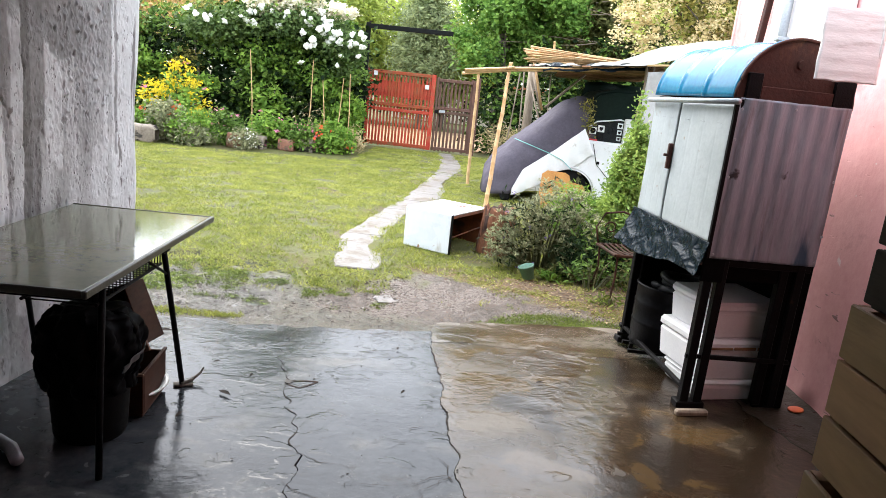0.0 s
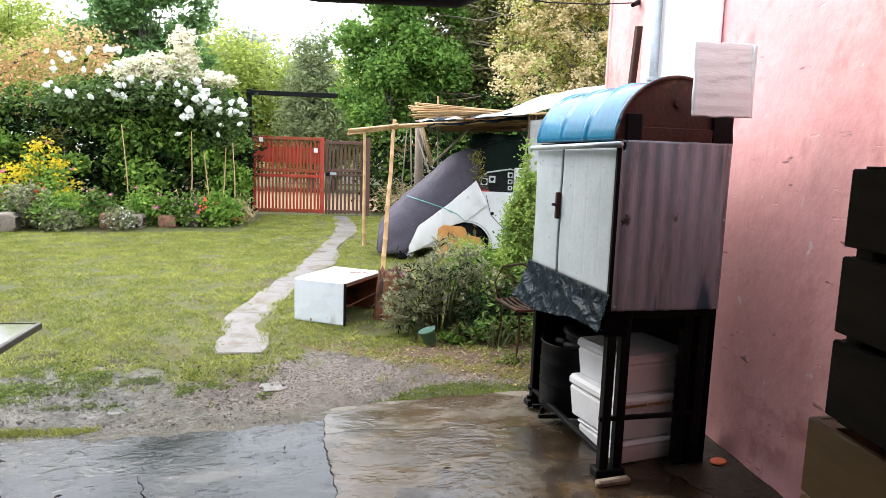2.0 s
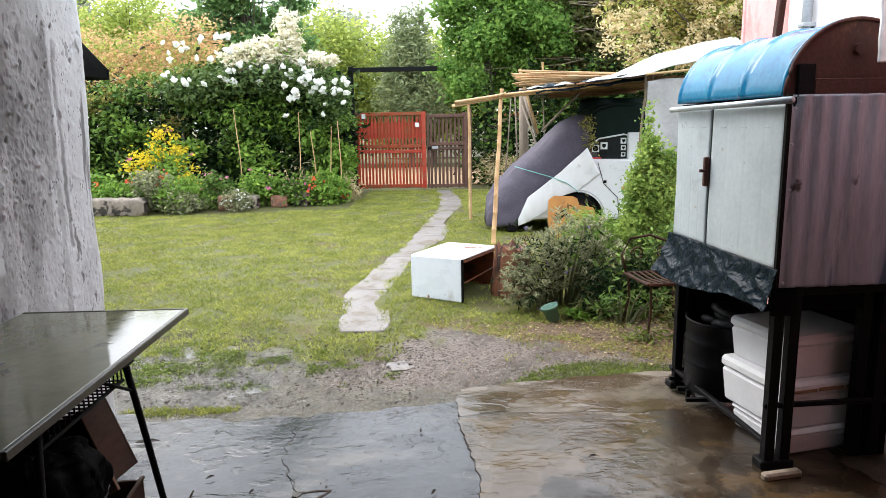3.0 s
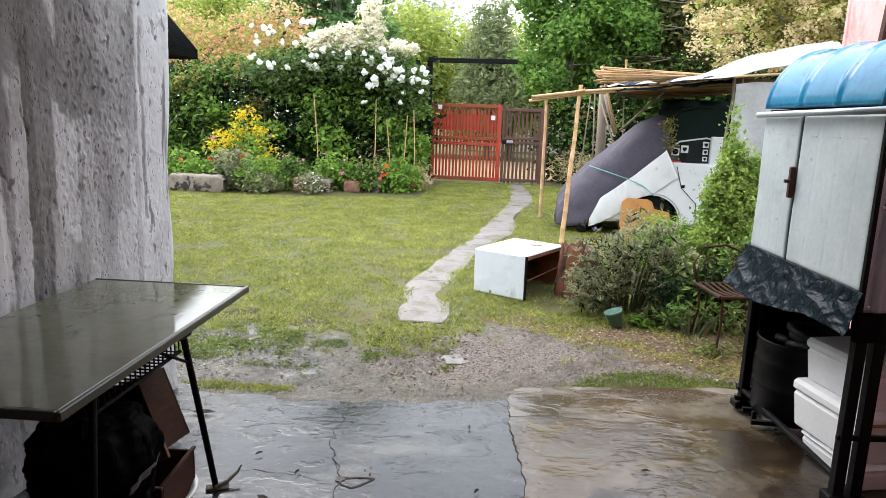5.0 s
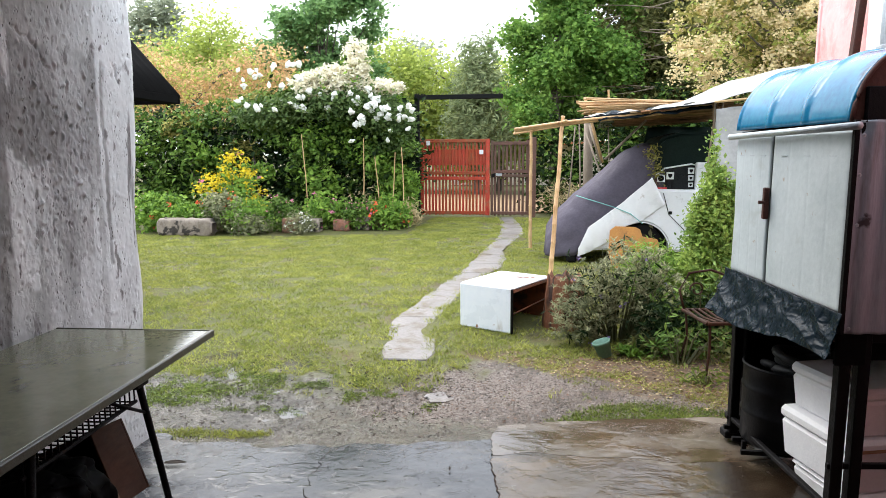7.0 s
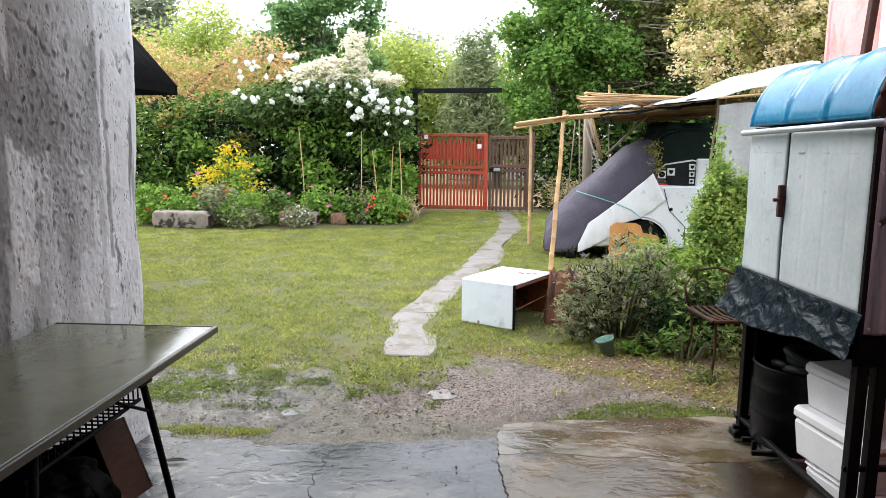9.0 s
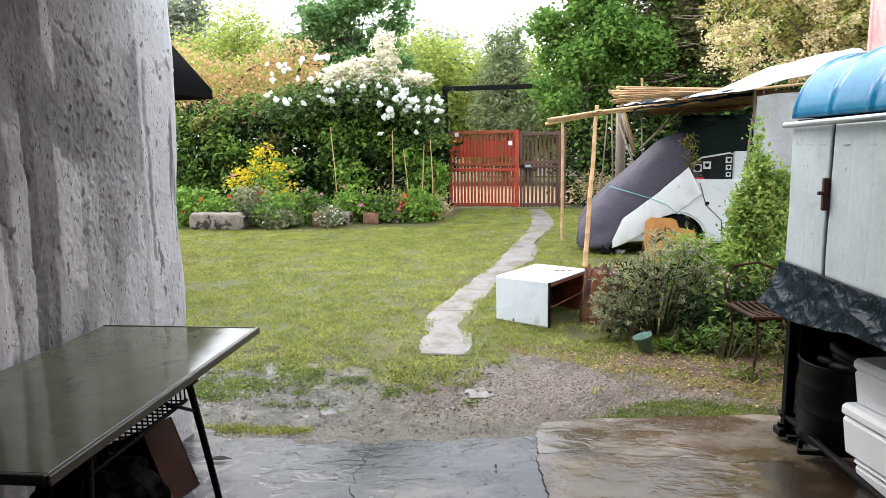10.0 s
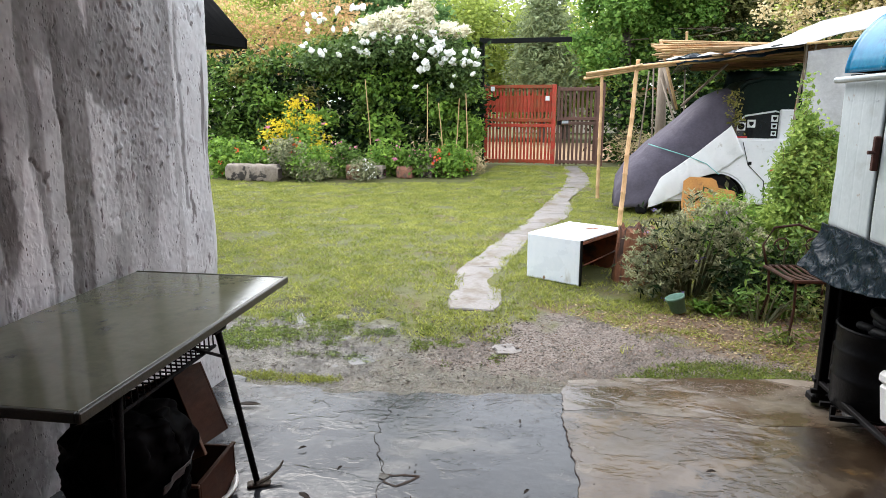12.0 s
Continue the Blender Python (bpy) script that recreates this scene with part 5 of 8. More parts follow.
def crinkled(u, v):
    x, y, z = apron(u, v)
    k = 0.3 + 0.7 * min(1.0, v * 3)
    jag = 0.6 - 2.0 * abs(rough_noise(u * 6.1 + v * 2.2, v * 1.6 - u * 3, 1.5, 1.0)) - 0.8 * abs(rough_noise(u * 11.1 - v * 3, v * 2.1 + u * 4, 7.5, 1.0)) - 0.18 * abs(rough_noise(u * 27 + v * 5, v * 5.1 - u * 9, 2.5, 1.0))
    return (x - 0.009 * k * jag, y + 0.004 * rough_noise(u * 17, v * 5, 3.3, 1.0), z + 0.008 * k * rough_noise(u * 9, v * 3, 9.3, 1.0))


thick_sheet("plastic_apron", 190, 54, crinkled, M["black_plastic"], cab, 0.002, True, "crinkled blue-black plastic apron")
part("apron_plate", solid(-0.012, 0.10, -0.006, 0.012, Z0 - 0.12, Z0 - 0.002, bevel=0.004), M["flat_black"], cab)
for x, y in ((0.03, 0.02), (0.10, 0.02), (0.03, L - 0.06), (0.10, L - 0.03), (W - 0.05, 0.03), (W - 0.12, 0.05), (W - 0.05, L - 0.05)):
    part("leg", solid(x - 0.022, x + 0.022, y - 0.022, y + 0.022, 0.03, Z0, bevel=0.004), M["black_metal"], cab)
# added black sheets hide the wall and keep the space behind the boxes dark
part("back_plate", solid(W - 0.012, W - 0.004, 0.06, L - 0.05, 0.04, Z0 - 0.01), M["flat_black"], cab, "black back sheet added to darken the space under the cabinet")
part("under_plate", solid(0.04, W - 0.02, L - 0.022, L - 0.012, 0.30, Z0 - 0.04), M["flat_black"], cab)
part("leg_plate", solid(W - 0.13, W + 0.03, 0.036, 0.06, 0.012, Z0, bevel=0.003), M["flat_black"], cab, "flat black board")
part("front_board", solid(0.12, W - 0.02, 0.04, 0.058, Z0 - 0.115, Z0, bevel=0.003), M["flat_black"], cab, "flat black board")
for args in ((0.0, W, 0.01, 0.03, 0.27, 0.292), (0.0, W, 0.01, 0.035, Z0 - 0.04, Z0), (0.01, 0.035, 0.0, L, 0.10, 0.12), (0.01, 0.04, 0.0, L, Z0 - 0.04, Z0), (0.0, W, L - 0.03, L, Z0 - 0.04, Z0),
             (0.0, 0.14, L - 0.06, L - 0.03, 0.10, 0.12)):
    part("cross_bar", solid(*args, bevel=0.003), M["black_metal"], cab)
for x, y in ((0.065, 0.02), (0.065, L - 0.045)):
    part("foot", solid(x - 0.075, x + 0.075, y - 0.03, y + 0.045, 0.0, 0.04, bevel=0.006), M["black_metal"], cab)
bm = lathe([(0.0, 0.0), (0.16, 0.0), (0.20, 0.04), (0.235, 0.10), (0.24, 0.10), (0.24, 0.115), (0.22, 0.11)], 30)
part("pan", bm, M["drum_rust"], cab, "rusty round pan under the cabinet", True).location = (0.30, 0.30, 0.69)

block = thing("wood_block", CX + 0.035, CY - 0.01, slab_z(1.23, 2.76), 14, "pale wood offcut beside the cabinet foot", "wood scrap")
part("offcut", solid(-0.09, 0.085, -0.085, -0.045, 0.0, 0.034, bevel=0.009), M["post_grey"], block)


def cab_place(x, y):
    c, s = math.cos(radians(8)), math.sin(radians(8))
    return CX + c * x - s * y, CY + s * x + c * y


def foam_box(x, y, z, w, d, h, turn, taped):
    """A foam fish box: tapered body, overhanging lid, and worn tape in torn lengths."""
    px, py = cab_place(x + 0.025, y)
    ob = thing("foam_box", px, py, CZ + z, 8 + turn, "white foam box under the cabinet" + (", brown tape round it" if taped else ""), "box", "foam boxes under the cabinet")
    bm = bmesh.new()
    for v in box(bm, -w / 2, w / 2, -d / 2, d / 2, 0, h * 0.74, bevel=0.012):
        k = 1 - 0.07 * (1 - v.co.z / (h * 0.74))
        v.co.x, v.co.y = v.co.x * k, v.co.y * k
    part("box_body", bm, M["foam"], ob)
    part("lid", solid(-w / 2 - 0.006, w / 2 + 0.006, -d / 2 - 0.006, d / 2 + 0.006, h * 0.75, h, bevel=0.016), M["foam"], ob)
    if taped:
        for a, b in ((-0.49, -0.10), (-0.08, 0.22), (0.25, 0.46)):
            part("tape", solid(w * a, w * b, -d / 2 - 0.0085, -d / 2 - 0.006, h * 0.79, h * 0.84 + 0.006 * random.random()), M["tape"], ob, "torn brown tape")


foam_box(0.285, 0.29, 0.0, 0.38, 0.36, 0.12, 8, False)
foam_box(0.278, 0.318, 0.12, 0.43, 0.42, 0.225, 8, True)
foam_box(0.305, 0.33, 0.345, 0.42, 0.39, 0.20, 10, False)

px, py = cab_place(0.20, 0.72)
drum = thing("black_drum", px, py, CZ + 0.075, 0, "open black metal drum on the rack with a coiled hose", "drum")
part("shell", lathe([(0.0, 0.0), (0.195, 0.0), (0.20, 0.01), (0.20, 0.14), (0.206, 0.15), (0.20, 0.16), (0.20, 0.26), (0.206, 0.27), (0.20, 0.28), (0.20, 0.37), (0.208, 0.375), (0.20, 0.385), (0.192, 0.37),
                     (0.19, 0.06), (0.0, 0.05)], 32), M["drum_black"], drum, smooth=True)
for k in range(3):
    part("rack_bar", solid(-0.24, 0.24, -0.16 + 0.15 * k, -0.14 + 0.15 * k, -0.02, 0.0), M["black_metal"], drum)
part("rack_leg", solid(-0.205, -0.185, -0.05, -0.03, -0.05, 0.0), M["black_metal"], drum)
part("rack_leg", solid(0.185, 0.205, -0.05, -0.03, -0.05, 0.0), M["black_metal"], drum)
coil = thing("coiled_hose", px + 0.055, py - 0.04, CZ + 0.42, 0, "coil of black rubber hose on the drum", "hose")
for k in range(3):
    r = 0.125 - 0.014 * (k % 2)
    part("hose_turn", pipe([(r * math.cos(a), r * math.sin(a), 0.034 * k + 0.02 + 0.012 * math.sin(2 * a + k)) for a in [2 * math.pi * i / 30 for i in range(31)]], 0.021, 10), M["hose_black"], coil, smooth=True)
part("hose_tail", pipe([(-0.125, 0.0, 0.03), (-0.15, 0.10, 0.02), (-0.10, 0.17, -0.02), (0.0, 0.15, -0.10)], 0.019, 9), M["hose_black"], coil, smooth=True)

litter = thing("orange_litter", 1.84, 2.88, slab_z(1.84, 2.88) + 0.011, 30, "small flattened orange plastic lid on the floor", "litter")
part("lid", lathe([(0.0, 0.006), (0.04, 0.008), (0.048, 0.005), (0.05, 0.0), (0.0, 0.0)], 18, 0.7), M["orange_litter"], litter, smooth=True)

board = thing("pale_board", 1.488, 2.72, 1.635, 2.0, "pale weathered ribbed board leaning on the drum lid", "board")


def ribbed(u, v):
    return (0.275 * u + 0.006 * rough_noise(u, v, 0, 3), 0.0007 * math.sin(v * 5 * 2 * math.pi + 0.8 * rough_noise(u, v, 2, 2)) + 0.025 * v, 0.315 * v + 0.008 * rough_noise(u, 1, 0, 4))


thick_sheet("board_face", 24, 60, ribbed, M["board_pale"], board, 0.012)
part("batten", solid(0.262, 0.278, 0.008, 0.03, 0.0, 0.31, bevel=0.003), M["board_pale"], board)
part("hook", pipe([(0.15, 0.03, 0.05), (0.15, 0.08, 0.02), (0.15, 0.09, -0.02)], 0.005, 6), M["black_metal"], board)


# ---- stacked fruit crates ----
def fruit_crate(x, y, z, turn, w, d, h, material, label):
    ob = thing("fruit_crate", x, y, z, turn, label, "crate", "stacked crates")
    for cx in (0.012, w - 0.012):
        for cy in (0.012, d - 0.012):
            part("corner_post", solid(cx - 0.012, cx + 0.012, cy - 0.012, cy + 0.012, 0, h - 0.002), material, ob)
    rows = 3
    for k in range(rows):
        z0 = 0.006 + k * h / rows
        z1 = z0 + h / rows - random.uniform(0.004, 0.011)
        part("slat", solid(-0.01, 0.0, -0.008, d + 0.008, z0, z1, bevel=0.002), material, ob)
        part("slat", solid(w, w + 0.01, -0.008, d + 0.008, z0, z1, bevel=0.002), material, ob)
        part("slat", solid(0.0, w, d, d + 0.01, z0, z1, bevel=0.002), material, ob)
        part("slat", solid(0.0, w, -0.01, 0.0, z0, z1, bevel=0.002), material, ob)
    for k in range(4):
        part("bottom_slat", solid(0.003 + k * w / 4, 0.003 + (k + 0.82) * w / 4, 0.0, d, 0.0, 0.008), material, ob)
    return ob


zc = slab_z(0.78, 0.3) + 0.012
pale = "raw tan wooden fruit crate with wide slats"
grimy = "grimy dark wooden fruit crate in a stack"
fruit_crate(0.638, 0.06, zc, -1, 0.34, 0.50, 0.282, M["crate_tan"], pale)
fruit_crate(0.633, 0.06, zc + 0.284, 1, 0.34, 0.50, 0.282, M["crate_tan"], pale)
fruit_crate(0.625, 0.055, zc + 0.568, -1, 0.34, 0.50, 0.282, M["crate_tan"], pale)
fruit_crate(0.645, 0.06, zc + 0.852, 0, 0.34, 0.50, 0.282, M["crate_tan"], pale)
fruit_crate(0.635, 0.065, zc + 1.136, -2, 0.32, 0.48, 0.275, M["crate_dark"], grimy)
tub = thing("green_tub", 0.67, 0.10, zc + 1.414, 2, "dark green plastic tub on top of the crates", "tub")
part("tub_body", solid(0.0, 0.24, 0.0, 0.42, 0.02, 0.38, bevel=0.015), M["green_plastic"], tub)
part("tub_rim", solid(-0.012, 0.252, -0.012, 0.432, 0.38, 0.41, bevel=0.008), M["green_plastic"], tub)
part("tub_base", solid(0.0, 0.24, 0.0, 0.42, 0.0, 0.02), M["drum_rust"], tub)

# ---- white fridge shell lying in the yard ----
fz = yard_z(-0.3, 6.0)
fridge = thing("fridge_shell", -0.61, 6.03, fz, -26.5, "discarded white enamel fridge shell lying open, rusty inside", "fridge")
FW, FD, FH = 0.525, 0.72, 0.40
part("front_panel", solid(0, FW, 0.0, 0.03, 0.0, FH, bevel=0.012), M["fridge"], fridge)
part("top_panel", solid(0, FW, 0.03, FD, FH - 0.025, FH, bevel=0.01), M["fridge"], fridge)
part("side_panel", solid(0, 0.025, 0.03, FD, 0.0, FH - 0.025, bevel=0.006), M["fridge"], fridge)
part("back_panel", solid(0.025, FW - 0.02, FD - 0.02, FD, 0.0, FH - 0.025, bevel=0.004), M["rust"], fridge, "rusted inner panel")
part("inner_panel", solid(0.025, FW - 0.06, 0.03, 0.045, 0.02, FH - 0.03), M["rust"], fridge)
part("inner_panel", solid(0.03, FW - 0.03, 0.05, FD - 0.02, FH - 0.037, FH - 0.029), M["rust"], fridge)
part("edge_strip", solid(FW - 0.012, FW + 0.006, 0.004, 0.026, 0.0, FH - 0.01), M["black_rubber"], fridge)
part("edge_strip", solid(FW - 0.012, FW + 0.006, 0.03, FD, FH - 0.045, FH - 0.027), M["rust"], fridge)
part("rod", pipe([(FW - 0.02, 0.05, 0.16), (FW + 0.02, FD - 0.1, 0.21)], 0.006, 6), M["rust"], fridge)
for k in range(3):
    part("rust_flake", solid(0.30 + 0.06 * k, 0.36 + 0.05 * k, 0.48 + 0.03 * k, 0.52 + 0.02 * k, FH, FH + 0.004), M["rust"], fridge)

# ---- rotten stump ----
def stump_at(x, y, r, h, seed, label):
    ob = thing("tree_stump", x, y, yard_z(x, y) - 0.01, 0, label, "stump")
    bm = bmesh.new()
    n, rings = 26, []
    for k in range(9):
        t = k / 8
        ring = []
        for i in range(n):
            a = 2 * math.pi * i / n
            q = r * (1.15 - 0.2 * t + 0.16 * rough_noise(math.cos(a) + seed, math.sin(a), t * 0.7, 2.4) + 0.07 * rough_noise(math.cos(a) * 3 + seed, math.sin(a) * 3, t, 3))
            top = h * t * (1 + (0.14 * rough_noise(math.cos(a) * 2, math.sin(a) * 2, seed, 2) if k == 8 else 0))
            ring.append(bm.verts.new((q * math.cos(a), q * math.sin(a), top)))
        rings.append(ring)
    inner = [bm.verts.new((v.co.x * 0.6, v.co.y * 0.6, h * 0.86 + 0.02 * rough_noise(v.co.x * 30, v.co.y * 30, 1, 1))) for v in rings[-1]]
    rings.append(inner)
    for a, b in zip(rings, rings[1:]):
        for i in range(n):
            bm.faces.new((a[i], a[(i + 1) % n], b[(i + 1) % n], b[i]))
    bm.faces.new(inner)
    bmesh.ops.recalc_face_normals(bm, faces=bm.faces)
    part("trunk_stub", bm, M["stump"], ob)
    return ob


stump_at(0.31, 6.14, 0.165, 0.46, 2.0, "rotten reddish-brown tree stump beside the fridge shell")

# ---- rusty garden chair ----
chair = thing("iron_garden_chair", 1.36, 4.95, yard_z(1.36, 4.95), 12, "rusty wrought-iron garden chair with a curved back among plants", "chair")
for k in range(9):
    part("seat_slat", pipe([(-0.19 + 0.047 * k, -0.19, 0.385), (-0.19 + 0.047 * k, 0.0, 0.37), (-0.19 + 0.047 * k, 0.19, 0.385)], 0.008, 6), M["rust_dark"], chair)
part("seat_rim", pipe([(-0.21, -0.2, 0.378), (0.21, -0.2, 0.378), (0.21, 0.2, 0.378), (-0.21, 0.2, 0.378), (-0.21, -0.2, 0.378)], 0.013, 8), M["rust_dark"], chair)
for x, y in ((-0.19, -0.19), (0.19, -0.19), (-0.19, 0.19), (0.19, 0.19)):
    part("leg", pipe([(x, y, 0.38), (x * 0.94, y * 0.94, 0.2), (x * 1.1, y * 1.1, 0.0)], 0.0085, 7), M["rust_dark"], chair)
part("back_hoop", pipe([(-0.2, 0.2, 0.38), (-0.23, 0.22, 0.52), (-0.16, 0.23, 0.64), (0.0, 0.235, 0.66), (0.16, 0.23, 0.60), (0.21, 0.22, 0.50), (0.2, 0.2, 0.38)], 0.009, 8), M["rust_dark"], chair, smooth=True)
for s in (-1, 1):
    part("scroll", pipe([(s * (0.10 + 0.055 * math.cos(a) * (1 - a / 12)), 0.225, 0.52 + 0.055 * math.sin(a) * (1 - a / 12)) for a in [0.5 * k for k in range(14)]], 0.006, 6), M["rust_dark"], chair)

pot = thing("green_pot", 0.60, 5.25, yard_z(0.60, 5.25), 0, "faded green plastic pot tipped on the soil", "pot")
tip = Matrix.Rotation(radians(-18), 4, "Y")
bm = lathe([(0.0, 0.0), (0.065, 0.0), (0.085, 0.14), (0.094, 0.14), (0.094, 0.17), (0.082, 0.165), (0.065, 0.02)], 18)
bmesh.ops.transform(bm, matrix=Matrix.Translation((0, 0, 0.015)) @ tip @ Matrix.Scale(0.74, 4), verts=bm.verts)
part("pot_shell", bm, M["pot_green"], pot, smooth=True)

flat_stone = thing("flat_stone", -0.52, 4.30, yard_z(-0.52, 4.30), 20, "pale flat stone sunk in the mud", "stone")
part("slab", prism([(0.098 * math.cos(a) * (1 + 0.12 * math.sin(3 * a + 1) + 0.10 * math.sin(7 * a)), 0.10 * math.sin(a) * (1 + 0.12 * math.cos(2 * a) + 0.08 * math.cos(5 * a))) for a in [2 * math.pi * k / 24 for k in range(24)]], -0.04, 0.003, None, 0.003), M["path"], flat_stone)


# ---- plants beside the fridge shell ----
def shrub(name, x, y, label, category, blobs, material, count, clump, per, size, long, droop=0.0, stems=14, flowers=None, hollow=0.2):
    z = yard_z(x, y)
    ob = thing(name, x, y, z, 0, label, category)
    bm = bmesh.new()
    for k in range(stems):
        b = random.choice(blobs)
        end = Vector((b[0] + random.uniform(-0.8, 0.8) * b[3], b[1] + random.uniform(-0.8, 0.8) * b[4], b[2] + random.uniform(-0.2, 0.9) * b[5]))
        start = Vector((end.x * 0.3, end.y * 0.3, 0))
        pipe([start, start.lerp(end, 0.5) + Vector((0, 0, 0.05)), end], [0.008, 0.006, 0.002], 5, bm)
    tagged(part("stalk", bm, M["stem"], ob), kind="stuff")
    foliage("leaves", blobs, count, clump, per, size, material, ob, long, droop, hollow, 0.0)
    if flowers:
        fm, fc, fs = flowers
        foliage("blossoms", [(b[0], b[1], b[2], b[3] * 1.05, b[4] * 1.05, b[5] * 1.08) for b in blobs], fc, fs * 0.7, 7, fs, fm, ob, 1.1, 0.0, 0.85, 0.05)
    return ob


def rosettes(name, centres, per, length, width, lift, sag, material, parent):
    """Tufts of narrow pointed leaves that spread from one spot and bend over."""
    base = np.repeat(np.array(centres, float), per, 0)
    n = len(base)
    turn = rng.uniform(0, 2 * np.pi, n)
    way = np.stack([np.cos(turn), np.sin(turn), lift + rng.normal(0, 0.45, n)], 1)
    way /= np.linalg.norm(way, axis=1)[:, None]
    reach = (length * rng.uniform(0.6, 1.25, n))[:, None]
    side = np.stack([-np.sin(turn), np.cos(turn), 0 * turn], 1) * width
    mid, tip = base + way * reach * 0.55, base + way * reach - np.array([0, 0, sag]) * reach
    v = np.stack([base - side * 0.4, base + side * 0.4, mid + side, mid - side, tip], 1).reshape(-1, 3)
    f = np.arange(n)[:, None] * 5
    return from_arrays(name, v, np.concatenate([f + [0, 1, 2], f + [0, 2, 3], f + [3, 2, 4]], 1).reshape(-1, 3), material, parent)


# the inner leaves here take the shaded leaf colour
lavender = shrub("lavender_bush", 0.72, 5.75, "grey-green lavender bush with thin violet spikes", "bush",
      [(-0.18, -0.05, 0.38, 0.26, 0.28, 0.33), (0.12, 0.1, 0.45, 0.32, 0.3, 0.36), (-0.28, -0.25, 0.22, 0.24, 0.2, 0.2), (0.28, -0.1, 0.36, 0.24, 0.25, 0.3)],
      M["leaf_shade"], 70, 0.06, 9, 0.014, 5.0, -0.5, 60, (M["violet"], 22, 0.012), 0.0)
LAVENDER = [(-0.20, -0.05, 0.32, 0.24, 0.28, 0.30), (0.06, 0.1, 0.46, 0.22, 0.25, 0.36), (-0.32, -0.22, 0.18, 0.22, 0.2, 0.18), (0.34, -0.10, 0.30, 0.22, 0.25, 0.30), (-0.06, -0.2, 0.50, 0.10, 0.12, 0.24),
            (0.28, 0.1, 0.56, 0.12, 0.12, 0.20), (0.50, -0.14, 0.22, 0.16, 0.16, 0.20), (-0.40, -0.1, 0.36, 0.08, 0.10, 0.16)]
rosettes("leaves", clumps(LAVENDER, 860, 0.03, 1, 0.60, 0.03), 14, 0.058, 0.0055, 0.7, 0.25, M["leaf_sage"], lavender)
for x, y, n, height, leaf, label in ((0.98, 5.40, 9, 0.24, "leaf_olive", "dark green strap-leaved plants at the edge of the bed"), (1.22, 5.36, 7, 0.30, "leaf_olive", "arching olive-green strap leaves behind the rusty chair"),
                                     (0.80, 5.28, 6, 0.13, "leaf_mid", "low broad-leaved plants at the edge of the bed")):
    lily = thing("strap_leaf_plant", x, y, yard_z(x, y), 0, label, "plant", "strap-leaved plants")
    rosettes("leaves", [(random.uniform(-0.15, 0.15), random.uniform(-0.09, 0.09), 0.0) for k in range(n)], 13, height, 0.011, 1.1, 0.30, M[leaf], lily)
shrub("fennel_plant", 1.05, 6.45, "feathery soft green fennel", "plant",
      [(0, 0, 0.42, 0.26, 0.24, 0.3)], M["leaf_mid"], 380, 0.05, 14, 0.008, 7.0, -0.3, 26)
shrub("privet_bush", 1.60, 6.35, "tall light-green upright bush with glossy small leaves", "bush",
      [(0.0, 0.0, 0.40, 0.32, 0.3, 0.42), (0.03, 0.0, 0.80, 0.24, 0.22, 0.36), (0.0, 0.0, 1.12, 0.13, 0.13, 0.28), (-0.03, 0.0, 1.46, 0.03, 0.03, 0.24), (0.18, 0.0, 1.02, 0.09, 0.09, 0.28), (-0.14, -0.05, 0.95, 0.07, 0.07, 0.22)],
      M["leaf_shoot"], 2500, 0.032, 9, 0.023, 1.9, -0.9, 30)
shrub("weed_clump", 1.35, 5.55, "mixed green weeds behind the rusty chair", "plant",
      [(0, 0, 0.30, 0.35, 0.25, 0.32), (0.35, 0.1, 0.35, 0.3, 0.3, 0.36)], M["leaf_dark"], 130, 0.07, 8, 0.022, 3.4, -0.4, 40)
# these weeds carry the dark under the bushes in their leaf colour
shrub("weed_clump", 1.25, 5.42, "dense weeds under the bushes, shade painted into their leaves", "plant",
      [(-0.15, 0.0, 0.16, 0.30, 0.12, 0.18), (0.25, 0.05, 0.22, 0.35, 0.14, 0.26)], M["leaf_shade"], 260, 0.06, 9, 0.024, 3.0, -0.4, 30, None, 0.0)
shrub("broad_leaf_plants", 1.10, 5.06, "small dark green leafy plants round the rusty chair", "plant",
      [(-0.05, 0.1, 0.10, 0.16, 0.10, 0.12), (0.22, 0.12, 0.13, 0.24, 0.12, 0.15)], M["leaf_dark"], 60, 0.05, 7, 0.018, 3.2, -0.4, 14)
shrub("weed_clump", 1.20, 4.70, "low green weeds in front of the rusty chair", "plant",
      [(0.0, 0, 0.03, 0.16, 0.10, 0.05)], M["weed"], 26, 0.05, 7, 0.014, 3.6, -0.3, 6)
shrub("weed_clump", 1.62, 4.95, "mixed green weeds by the cabinet", "plant",
      [(0, 0, 0.10, 0.3, 0.35, 0.13)], M["leaf_olive"], 60, 0.06, 8, 0.018, 3.2, -0.4, 24)

# ---- cane carport ----
carport = thing("cane_carport", 0, 0, 0, 0, "low carport of bamboo poles with a dry cane roof", "carport")
FRONT = [(-0.26, 8.70, 1.69), (0.30, 8.68, 1.765), (1.30, 8.62, 1.86), (2.08, 8.45, 1.965)]


def knotted(name, a, b, r, parent):
    a, b = Vector(a), Vector(b)
    n = max(4, int((b - a).length / 0.22))
    pts, rad = [], []
    for k in range(n + 1):
        p = a.lerp(b, k / n) + Vector((rough_noise(k, r * 90, a.x, 0.7), rough_noise(k, a.y, 4, 0.7), 0)) * 0.012
        for d, q in ((-0.012, 1.0), (0.0, 1.22), (0.012, 1.0)):
            t = (b - a).normalized() * d
            pts.append(p + t)
            rad.append(r * q * (1 - 0.25 * k / n))
    return part(name, pipe(pts, rad, 8), M["bamboo"], parent, smooth=True)


